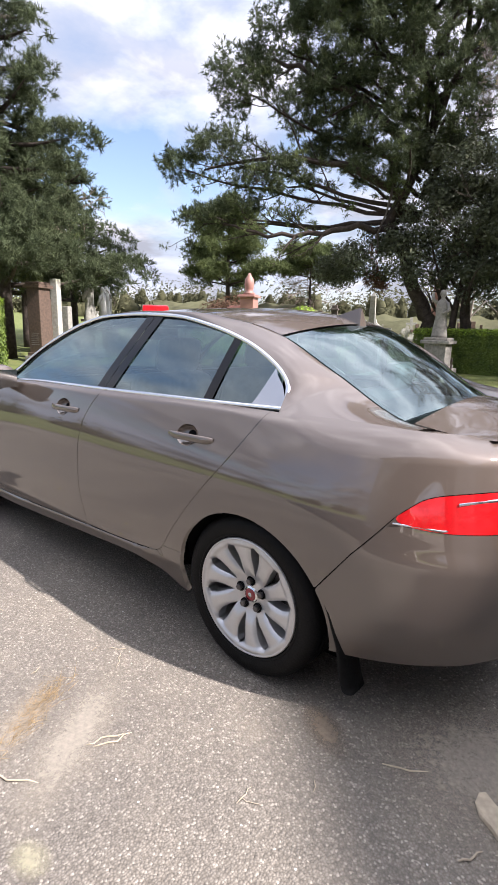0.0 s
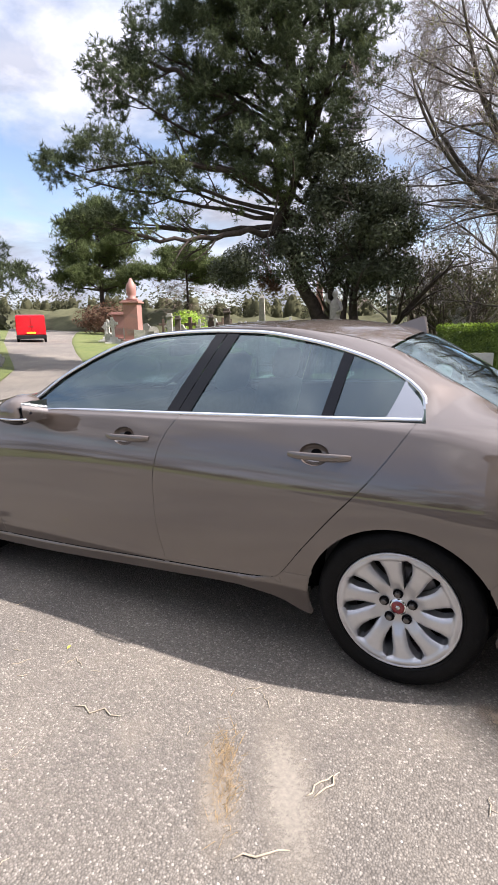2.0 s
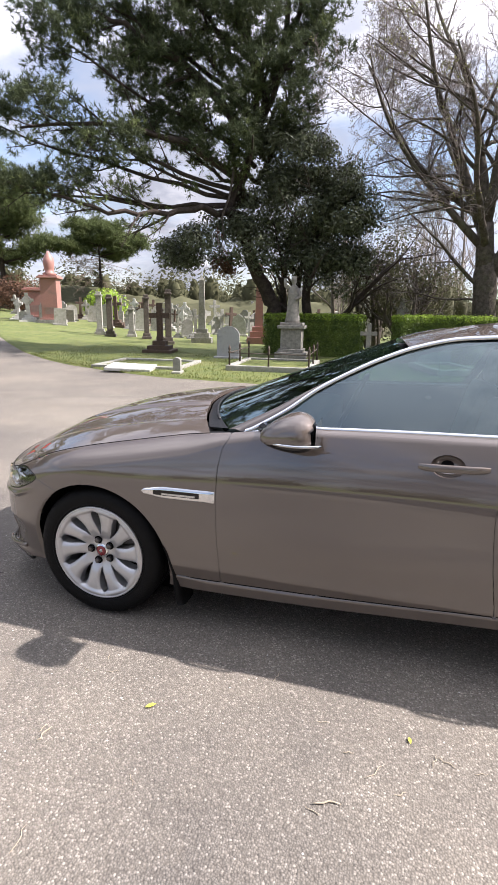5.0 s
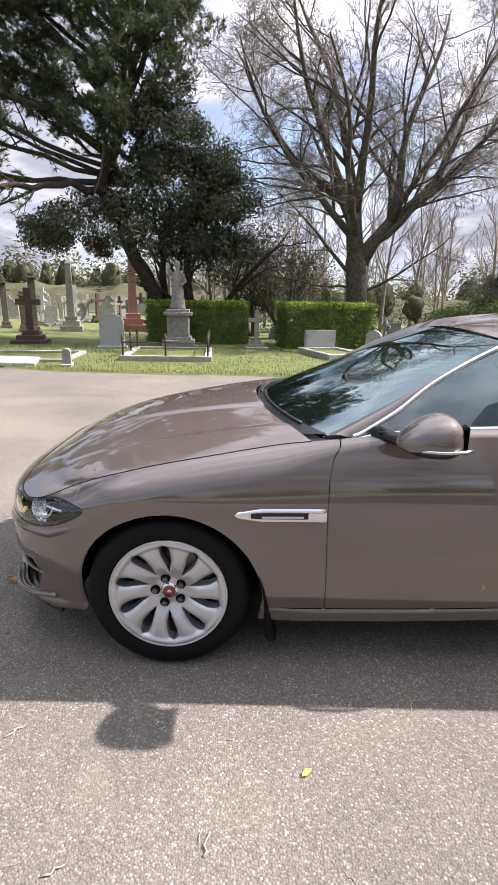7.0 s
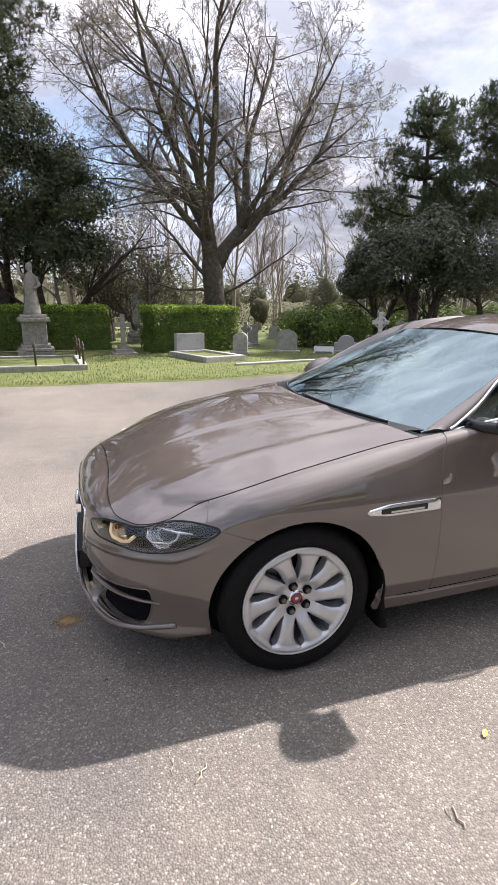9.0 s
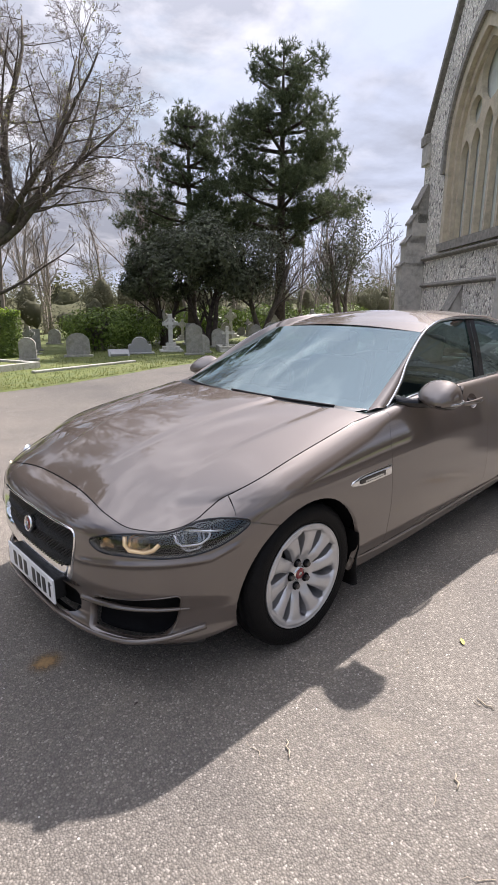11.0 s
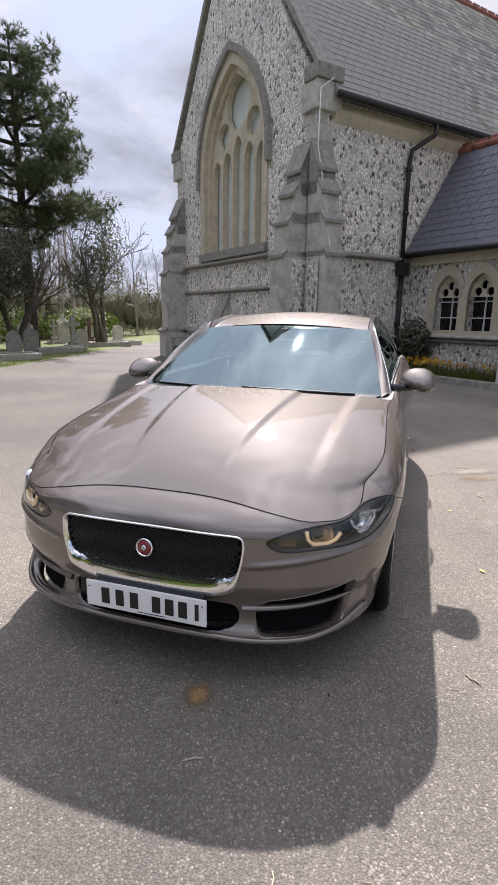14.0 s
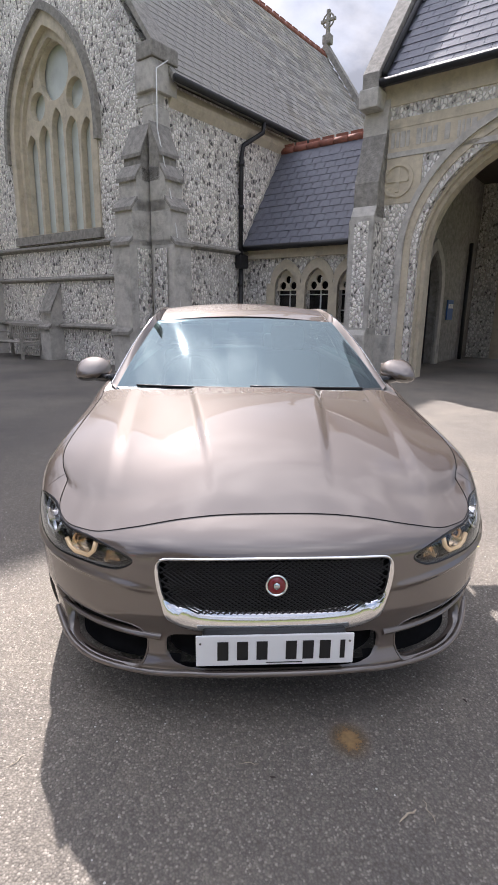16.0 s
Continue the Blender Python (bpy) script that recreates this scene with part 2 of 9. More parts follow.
    bp.inputs["Strength"].default_value, bp.inputs["Distance"].default_value = 0.8, 0.0045
    inv = n.new("ShaderNodeMath")
    inv.operation = "SUBTRACT"
    inv.inputs[0].default_value = 1.0
    l.new(vo.outputs["Distance"], inv.inputs[1])
    l.new(inv.outputs[0], bp.inputs["Height"])
    l.new(bp.outputs[0], b.inputs["Normal"])
    return m


def flint():
    """Knapped flints, pale and dark, set in grey lime mortar."""
    m = bpy.data.materials.new("flint_wall")
    m.use_nodes = True
    n, l = m.node_tree.nodes, m.node_tree.links
    b = n["Principled BSDF"]
    b.inputs["Roughness"].default_value = 0.7
    tc = n.new("ShaderNodeTexCoord")
    warp = n.new("ShaderNodeTexNoise")
    warp.inputs["Scale"].default_value = 9
    l.new(tc.outputs["Object"], warp.inputs["Vector"])
    add = n.new("ShaderNodeMixRGB")
    add.inputs[0].default_value = 0.06
    l.new(tc.outputs["Object"], add.inputs[1])
    l.new(warp.outputs["Color"], add.inputs[2])
    mp = n.new("ShaderNodeMapping")
    mp.inputs["Scale"].default_value = (1.0, 1.0, 0.72)
    l.new(add.outputs[0], mp.inputs["Vector"])
    vo = n.new("ShaderNodeTexVoronoi")
    vo.inputs["Scale"].default_value = 15.5
    l.new(mp.outputs[0], vo.inputs["Vector"])
    edge = n.new("ShaderNodeTexVoronoi")
    edge.feature = "DISTANCE_TO_EDGE"
    edge.inputs["Scale"].default_value = 15.5
    l.new(mp.outputs[0], edge.inputs["Vector"])
    sep = n.new("ShaderNodeSeparateColor")
    l.new(vo.outputs["Color"], sep.inputs[0])
    stone = n.new("ShaderNodeValToRGB")
    els = stone.color_ramp.elements
    els[0].position, els[0].color = 0.0, (0.055, 0.053, 0.052, 1)
    els[1].position, els[1].color = 1.0, (0.9, 0.88, 0.85, 1)
    for p, c in ((0.12, (0.21, 0.202, 0.192, 1)), (0.26, (0.56, 0.545, 0.515, 1)), (0.62, (0.80, 0.785, 0.75, 1))):
        e = els.new(p)
        e.color = c
    l.new(sep.outputs[0], stone.inputs[0])
    grain = n.new("ShaderNodeTexNoise")
    grain.inputs["Scale"].default_value, grain.inputs["Detail"].default_value = 60, 4
    l.new(tc.outputs["Object"], grain.inputs["Vector"])
    gm = n.new("ShaderNodeMix")
    gm.data_type, gm.blend_type = "RGBA", "OVERLAY"
    gm.inputs["Factor"].default_value = 0.6
    l.new(stone.outputs["Color"], gm.inputs["A"])
    l.new(grain.outputs["Color"], gm.inputs["B"])
    joint = n.new("ShaderNodeValToRGB")
    joint.color_ramp.elements[0].position, joint.color_ramp.elements[0].color = 0.05, (1, 1, 1, 1)
    joint.color_ramp.elements[1].position, joint.color_ramp.elements[1].color = 0.16, (0, 0, 0, 1)
    l.new(edge.outputs["Distance"], joint.inputs[0])
    mx = n.new("ShaderNodeMix")
    mx.data_type = "RGBA"
    l.new(joint.outputs["Color"], mx.inputs["Factor"])
    l.new(gm.outputs["Result"], mx.inputs["A"])
    mx.inputs["B"].default_value = (0.50, 0.48, 0.445, 1)
    big = n.new("ShaderNodeTexNoise")
    big.inputs["Scale"].default_value, big.inputs["Detail"].default_value = 0.7, 6
    l.new(tc.outputs["Object"], big.inputs["Vector"])
    tone = n.new("ShaderNodeValToRGB")
    tone.color_ramp.elements[0].position, tone.color_ramp.elements[0].color = 0.35, (0.96, 0.95, 0.94, 1)
    tone.color_ramp.elements[1].position, tone.color_ramp.elements[1].color = 0.65, (1.24, 1.21, 1.16, 1)
    l.new(big.outputs["Fac"], tone.inputs[0])
    mul = n.new("ShaderNodeMix")
    mul.data_type, mul.blend_type = "RGBA", "MULTIPLY"
    mul.inputs["Factor"].default_value = 1
    l.new(mx.outputs["Result"], mul.inputs["A"])
    l.new(tone.outputs["Color"], mul.inputs["B"])
    l.new(mul.outputs["Result"], b.inputs["Base Color"])
    bp = n.new("ShaderNodeBump")
    bp.inputs["Strength"].default_value, bp.inputs["Distance"].default_value = 1.0, 0.018
    hr = n.new("ShaderNodeMapRange")
    hr.inputs["From Max"].default_value = 0.3
    l.new(edge.outputs["Distance"], hr.inputs["Value"])
    l.new(hr.outputs[0], bp.inputs["Height"])
    l.new(bp.outputs[0], b.inputs["Normal"])
    return m


def glass(name, tint, transparency, gloss=0.06, sheen=(0.95, 1.0, 1.0)):
    """A thin pane: what lies behind shows through a tint, under a sharp gloss."""
    m = bpy.data.materials.new(name)
    m.use_nodes = True
    n, l = m.node_tree.nodes, m.node_tree.links
    n.remove(n["Principled BSDF"])
    tr = n.new("ShaderNodeBsdfTransparent")
    tr.inputs[0].default_value = (*[v * transparency for v in tint], 1)
    gl = n.new("ShaderNodeBsdfGlossy")
    gl.inputs["Color"].default_value = (*sheen, 1)
    gl.inputs["Roughness"].default_value = 0.015
    lw = n.new("ShaderNodeLayerWeight")
    lw.inputs["Blend"].default_value = 0.5
    pw = n.new("ShaderNodeMath")
    pw.operation = "POWER"
    pw.inputs[1].default_value = 4.0
    l.new(lw.outputs["Facing"], pw.inputs[0])
    fr = n.new("ShaderNodeMapRange")
    fr.inputs["To Min"].default_value, fr.inputs["To Max"].default_value = gloss, 1.0
    l.new(pw.outputs[0], fr.inputs["Value"])
    mx = n.new("ShaderNodeMixShader")
    l.new(fr.outputs[0], mx.inputs[0])
    l.new(tr.outputs[0], mx.inputs[1])
    l.new(gl.outputs[0], mx.inputs[2])
    l.new(mx.outputs[0], n["Material Output"].inputs[0])
    return m


def car_paint():
    """Warm taupe metallic: fine flakes in a satin base under a hard clear coat."""
    m = material("taupe_metallic_paint", (0.122, 0.0965, 0.081), rough=0.56, metal=0.25, coat=1.0, spec=0.08, colour2=(0.108, 0.086, 0.072), scale=900)
    b = m.node_tree.nodes["Principled BSDF"]
    b.inputs["Coat IOR"].default_value = 1.92
    b.inputs["Coat Roughness"].default_value = 0.025
    return m


M = dict(
    asphalt=asphalt(), flint=flint(), paint=car_paint(),
    glass=glass("tinted_glass", (0.54, 0.77, 0.74), 0.60, 0.24, (0.82, 0.97, 0.98)),
    screen_glass=glass("windscreen_glass", (0.62, 0.80, 0.79), 0.5, 0.28, (0.76, 0.93, 0.95)),
    lamp_glass=glass("clear_lens", (1, 1, 1), 0.9),
    black=material("satin_black_plastic", (0.012, 0.012, 0.013), rough=0.42, spread=0.3, bump=0.004, bump_scale=300),
    gloss_black=material("gloss_black", (0.006, 0.006, 0.007), rough=0.12, spread=0.2),
    rubber=material("tyre_rubber", (0.0065, 0.0065, 0.0068), spec=0.14, rough=0.55, spread=0.35, scale=40, bump=0.006, bump_scale=120),
    chrome=material("chrome", (0.78, 0.79, 0.8), rough=0.09, metal=1.0, spread=0.03),
    satin=material("satin_metal", (0.62, 0.63, 0.65), rough=0.22, metal=1.0, spread=0.04),
    alloy=material("alloy_silver", (0.56, 0.56, 0.57), rough=0.40, metal=0.72, coat=0.35, spread=0.06, scale=25),
    disc=material("brake_steel", (0.16, 0.15, 0.145), rough=0.4, metal=0.9, spread=0.3, scale=40),
    red_lens=material("red_lens", (0.62, 0.012, 0.015), rough=0.08, coat=1.0, spread=0.25, scale=30),
    red_enamel=material("red_enamel", (0.22, 0.012, 0.02), rough=0.2, coat=0.6, spread=0.3, scale=200),
    amber=material("amber_lamp", (0.80, 0.62, 0.36), rough=0.2, metal=0.6, spread=0.2, glow=((1.0, 0.70, 0.42), 0.10)),
    # the sidelight's warm glow is tinted into this reflector colour
    warm_reflector=material("lamplit_reflector", (0.78, 0.62, 0.44), rough=0.16, metal=1.0, spread=0.2, scale=30),
    reflector=material("lamp_reflector", (0.75, 0.76, 0.78), rough=0.15, metal=1.0, spread=0.2, scale=30),
    plate=material("white_plate", (0.80, 0.81, 0.82), rough=0.35, spread=0.04, scale=8),
    plate_black=material("plate_black", (0.015, 0.015, 0.016), rough=0.4, spread=0.2),
    seat=material("grey_leather", (0.12, 0.125, 0.13), rough=0.55, spread=0.3, scale=30, bump=0.004),
    seat_light=material("pale_headrest_leather", (0.42, 0.43, 0.42), rough=0.5, spread=0.2, scale=30),
    stone=material("grey_dressed_stone", (0.56, 0.535, 0.485), rough=0.85, colour2=(0.42, 0.40, 0.362), scale=7, bump=0.02, bump_scale=45,
                   stain=(0.13, 0.125, 0.112), stain_scale=1.9, stain_at=(0.52, 0.78)),
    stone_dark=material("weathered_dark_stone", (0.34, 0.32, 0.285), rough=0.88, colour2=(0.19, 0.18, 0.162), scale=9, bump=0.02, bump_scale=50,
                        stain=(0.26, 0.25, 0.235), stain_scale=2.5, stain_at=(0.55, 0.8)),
    stone_warm=material("warm_bath_stone", (0.62, 0.55, 0.42), rough=0.85, colour2=(0.50, 0.44, 0.335), scale=6, bump=0.015, bump_scale=60,
                        stain=(0.24, 0.215, 0.175), stain_scale=2.0, stain_at=(0.52, 0.8)),
    pane_board=material("frosted_window_sheet", (0.62, 0.66, 0.62), rough=0.4, colour2=(0.55, 0.59, 0.55), scale=2.0, stain=(0.46, 0.48, 0.45), stain_scale=1.3),
    slate=material("grey_roof_slate", (0.275, 0.262, 0.235), rough=0.66, colour2=(0.19, 0.182, 0.168), scale=9, bump=0.01, bump_scale=80, island=0.34,
                   stain=(0.30, 0.265, 0.19), stain_scale=0.8, stain_at=(0.45, 0.72)),
    slate_blue=material("blue_roof_slate", (0.13, 0.135, 0.165), rough=0.5, colour2=(0.09, 0.095, 0.118), scale=9, bump=0.01, bump_scale=80, island=0.25,
                        stain=(0.14, 0.14, 0.145), stain_scale=1.4, stain_at=(0.55, 0.8)),
    ridge=material("red_ridge_tile", (0.30, 0.11, 0.075), rough=0.8, colour2=(0.2, 0.085, 0.06), scale=12, bump=0.01),
    iron=material("black_painted_iron", (0.018, 0.018, 0.02), rough=0.5, spread=0.4, scale=15, bump=0.01),
    rusty=material("rusty_iron", (0.10, 0.07, 0.05), rough=0.85, colour2=(0.05, 0.042, 0.036), scale=30, bump=0.02),
    dark_post=material("dark_weathered_pillar", (0.15, 0.125, 0.105), rough=0.9, colour2=(0.085, 0.072, 0.062), scale=8, bump=0.02, bump_scale=40),
    dark=material("dark_interior", (0.008, 0.008, 0.009), rough=0.9, spec=0.08, spread=0.3),
    oak=material("dark_oak", (0.05, 0.036, 0.026), rough=0.6, spread=0.4, scale=14, bump=0.015),
    bench=material("weathered_teak", (0.36, 0.34, 0.30), rough=0.8, colour2=(0.23, 0.215, 0.19), scale=18, bump=0.012),
    marble=material("white_marble", (0.62, 0.61, 0.57), rough=0.55, colour2=(0.46, 0.455, 0.42), scale=5, bump=0.008, stain=(0.25, 0.25, 0.215), stain_scale=3.0),
    granite=material("grey_granite", (0.42, 0.42, 0.415), rough=0.6, colour2=(0.32, 0.32, 0.32), scale=120, stain=(0.2, 0.205, 0.195), stain_scale=2.5),
    pink=material("pink_granite", (0.42, 0.22, 0.18), rough=0.5, colour2=(0.3, 0.15, 0.125), scale=60, stain=(0.22, 0.16, 0.13), stain_scale=2.0),
    brownstone=material("brown_stone", (0.13, 0.085, 0.06), rough=0.85, colour2=(0.075, 0.052, 0.04), scale=14, bump=0.015),
    headstone=material("lichened_headstone", (0.38, 0.37, 0.33), rough=0.85, colour2=(0.25, 0.245, 0.215), scale=10, bump=0.015, piece=0.3,
                       stain=(0.2, 0.21, 0.12), stain_scale=3.5, stain_at=(0.52, 0.75)),
    grass=material("mown_grass", (0.150, 0.172, 0.042), rough=0.9, colour2=(0.085, 0.115, 0.028), scale=3.0, bump=0.03, bump_scale=70,
                   stain=(0.19, 0.185, 0.07), stain_scale=0.8, stain_at=(0.5, 0.75)),
    blade=material("grass_blade", (0.185, 0.195, 0.052), through_light=0.35, rough=0.75, colour2=(0.10, 0.125, 0.03), scale=6, island=0.35),
    dry=material("dry_grass", (0.38, 0.26, 0.125), rough=0.85, spread=0.4, scale=30, island=0.3),
    # clipped hedges: sunlit top and shaded sides are put into two leaf colours
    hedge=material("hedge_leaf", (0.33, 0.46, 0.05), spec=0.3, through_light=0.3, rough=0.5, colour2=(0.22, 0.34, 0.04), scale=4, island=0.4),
    hedge_dark=material("hedge_leaf_shaded", (0.19, 0.26, 0.05), spec=0.3, through_light=0.3, rough=0.5, colour2=(0.08, 0.125, 0.028), scale=4, island=0.4),
    pine=material("pine_needles", (0.104, 0.126, 0.066), spec=0.15, through_light=0.3, rough=0.7, colour2=(0.066, 0.086, 0.044), scale=0.8, island=0.45),
    pine_green=material("fresh_pine_needles", (0.145, 0.175, 0.068), spec=0.15, through_light=0.3, rough=0.7, colour2=(0.085, 0.11, 0.045), scale=0.8, island=0.4),
    holm=material("holm_oak_leaf", (0.115, 0.130, 0.075), spec=0.3, through_light=0.25, rough=0.45, colour2=(0.066, 0.078, 0.044), scale=1.5, island=0.5),
    grey_leaf=material("grey_green_leaf", (0.13, 0.14, 0.095), through_light=0.35, rough=0.45, colour2=(0.07, 0.08, 0.05), scale=1.5, island=0.5),
    brown_leaf=material("brown_dead_foliage", (0.16, 0.085, 0.05), through_light=0.3, rough=0.85, colour2=(0.1, 0.055, 0.035), scale=2, island=0.4),
    bud=material("pale_spring_buds", (0.30, 0.30, 0.10), through_light=0.4, rough=0.7, colour2=(0.2, 0.2, 0.08), scale=2, island=0.4),
    bark=material("grey_brown_bark", (0.140, 0.118, 0.097), rough=0.95, spec=0.2, colour2=(0.062, 0.052, 0.044), scale=9, bump=0.035, bump_scale=22,
                  stain=(0.12, 0.13, 0.07), stain_scale=1.5, stain_at=(0.5, 0.75)),
    bark_dark=material("dark_pine_bark", (0.082, 0.066, 0.056), rough=0.95, spec=0.15, colour2=(0.042, 0.034, 0.029), scale=9, bump=0.035, bump_scale=22),
    twig=material("twig_bark", (0.13, 0.108, 0.09), rough=0.9, colour2=(0.075, 0.063, 0.052), scale=9),
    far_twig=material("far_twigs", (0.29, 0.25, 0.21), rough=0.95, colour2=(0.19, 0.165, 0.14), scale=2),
    far_leaf=material("far_foliage", (0.15, 0.15, 0.085), spec=0.1, through_light=0.4, rough=0.9, colour2=(0.08, 0.08, 0.047), scale=0.4, island=0.3),
    # distance haze is put into this paler, flatter leaf colour
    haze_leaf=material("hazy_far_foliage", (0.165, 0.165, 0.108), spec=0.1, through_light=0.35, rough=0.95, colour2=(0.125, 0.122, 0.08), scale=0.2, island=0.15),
    brown_twig=material("dead_brown_twigs", (0.26, 0.20, 0.155), rough=0.95, colour2=(0.17, 0.13, 0.10), scale=2),
    thin_twig=material("fine_grey_twigs", (0.25, 0.215, 0.195), rough=0.95, spec=0.1, colour2=(0.13, 0.113, 0.103), scale=2),
    yellow=material("yellow_petals", (0.75, 0.52, 0.03), rough=0.6, colour2=(0.7, 0.3, 0.02), scale=20, island=0.2),
    leaf_yellow=material("fallen_yellow_leaf", (0.6, 0.55, 0.08), rough=0.6, spread=0.2),
    van_red=material("red_van_paint", (0.55, 0.012, 0.02), rough=0.25, coat=0.8, spread=0.1),
    rust_stain=material("rust_stain", (0.24, 0.15, 0.07), rough=0.9, colour2=(0.16, 0.12, 0.08), scale=40),
    stick=material("dry_stick", (0.50, 0.42, 0.31), rough=0.85, spread=0.3, scale=30),
    white=material("white_painted_metal", (0.75, 0.75, 0.73), rough=0.45, spread=0.1),
    blue_sign=material("blue_sign", (0.03, 0.1, 0.3), rough=0.4, spread=0.1),
)


# ---- mesh helpers ----
def solid(name, verts, faces, mat, parent=None, smooth=False, label=""):
    """One mesh object from lists of corners and faces, under a thing or alone."""
    me = bpy.data.meshes.new(name)
    me.from_pydata([tuple(v) for v in verts], [], faces)
    me.update()
    me.materials.append(M[mat] if isinstance(mat, str) else mat)
    if smooth:
        me.polygons.foreach_set("use_smooth", [True] * len(me.polygons))
    ob = new(name, me)
    if parent:
        ob.parent = parent
    if label:
        ob["label"] = label
    return ob


def part(name, bm, mat, parent, label="", smooth=False):
    me = bpy.data.meshes.new(name)
    bm.to_mesh(me)
    bm.free()
    me.materials.append(M[mat] if isinstance(mat, str) else mat)
    if smooth:
        me.polygons.foreach_set("use_smooth", [True] * len(me.polygons))
    ob = new(name, me)
    if parent:
        ob.parent = parent
    if label:
        ob["label"] = label
    return ob


def thing(name, m, label, category, group="", kind=""):
    """An empty at a thing's base, to carry its parts."""
    ob = new(name)
    ob.empty_display_size = 0.1
    ob.matrix_world = m
    return tagged(ob, label, category, group, kind)


def box(bm, x0, x1, y0, y1, z0, z1, bevel=0.0, m=None):
    """A box between bounds, with bevelled edges if asked, added to bm."""
    r = bmesh.ops.create_cube(bm, size=1)
    vs = r["verts"]
    for v in vs:
        v.co = Vector(((x0 + x1) / 2 + v.co.x * (x1 - x0), (y0 + y1) / 2 + v.co.y * (y1 - y0), (z0 + z1) / 2 + v.co.z * (z1 - z0)))
    if bevel:
        es = list({e for v in vs for e in v.link_edges})
        r2 = bmesh.ops.bevel(bm, geom=es, offset=bevel, segments=2, affect="EDGES", profile=0.6)
        vs = list({v for v in r2["verts"]} | {v for v in vs if v.is_valid})
    if m is not None:
        bmesh.ops.transform(bm, matrix=m, verts=[v for v in vs if v.is_valid])
    return vs


def boxes(name, rows, mat, parent, bevel=0.0, label="", m=None):
    bm = bmesh.new()
    for r in rows:
        box(bm, *r, bevel=bevel, m=m)
    return part(name, bm, mat, parent, label)


def lathe(bm, rings, n=16, m=None, closed=True):
    """A turned shape from (radius, height) rings about z."""
    made = []
    for r, z in rings:
        made.append([bm.verts.new((r * math.cos(2 * math.pi * k / n), r * math.sin(2 * math.pi * k / n), z)) for k in range(n)])
    for a, b in zip(made, made[1:]):
        for k in range(n):
            bm.faces.new((a[k], a[(k + 1) % n], b[(k + 1) % n], b[k]))
    if closed:
        bm.faces.new(list(reversed(made[0])))
        bm.faces.new(made[-1])
    vs = [v for ring in made for v in ring]
    if m is not None:
        bmesh.ops.transform(bm, matrix=m, verts=vs)
    return vs


def tube(points, radii, n=8, cap=True):
    """Corners and faces of a tube along points."""
    pts = [Vector(p) for p in points]
    if isinstance(radii, (int, float)):
        radii = [radii] * len(pts)
    verts, faces = [], []
    side = None
    for i, p in enumerate(pts):
        d = (pts[min(i + 1, len(pts) - 1)] - pts[max(i - 1, 0)])
        d = d.normalized() if d.length > 1e-9 else Vector((0, 0, 1))
        if side is None:
            side = d.cross(Vector((0, 0, 1)) if abs(d.z) < 0.9 else Vector((1, 0, 0))).normalized()
        else:
            side = (side - d * side.dot(d)).normalized()
        other = d.cross(side)
        for k in range(n):
            a = 2 * math.pi * k / n
            verts.append(p + (side * math.cos(a) + other * math.sin(a)) * radii[i])
    for i in range(len(pts) - 1):
        for k in range(n):
            faces.append((i * n + k, i * n + (k + 1) % n, (i + 1) * n + (k + 1) % n, (i + 1) * n + k))
    if cap:
        faces.append(tuple(range(n - 1, -1, -1)))
        faces.append(tuple((len(pts) - 1) * n + k for k in range(n)))
    return verts, faces


def pipe(name, points, radii, mat, parent=None, n=8, label=""):
    v, f = tube(points, radii, n)
    return solid(name, v, f, mat, parent, True, label)


def joined(lists):
    """Several (corners, faces) as one."""
    verts, faces = [], []
    for v, f in lists:
        k = len(verts)
        verts.extend(v)
        faces.extend(tuple(i + k for i in q) for q in f)
    return verts, faces


def keyed(*pts):
    """A smooth curve through (x, y) keys that does not overshoot."""
    xs, ys = np.array([p[0] for p in pts], float), np.array([p[1] for p in pts], float)
    h, d = np.diff(xs), np.diff(ys) / np.diff(xs)
    m = np.zeros(len(xs))
    m[0], m[-1] = d[0], d[-1]
    for i in range(1, len(xs) - 1):
        if d[i - 1] * d[i] > 0:
            w1, w2 = 2 * h[i] + h[i - 1], h[i] + 2 * h[i - 1]
            m[i] = (w1 + w2) / (w1 / d[i - 1] + w2 / d[i])

    def f(x):
        x = np.clip(np.asarray(x, float), xs[0], xs[-1])
        i = np.clip(np.searchsorted(xs, x) - 1, 0, len(xs) - 2)
        t = (x - xs[i]) / h[i]
        return ((1 + 2 * t) * (1 - t) ** 2 * ys[i] + t * (1 - t) ** 2 * h[i] * m[i]
                + t * t * (3 - 2 * t) * ys[i + 1] + t * t * (t - 1) * h[i] * m[i + 1])
    return f


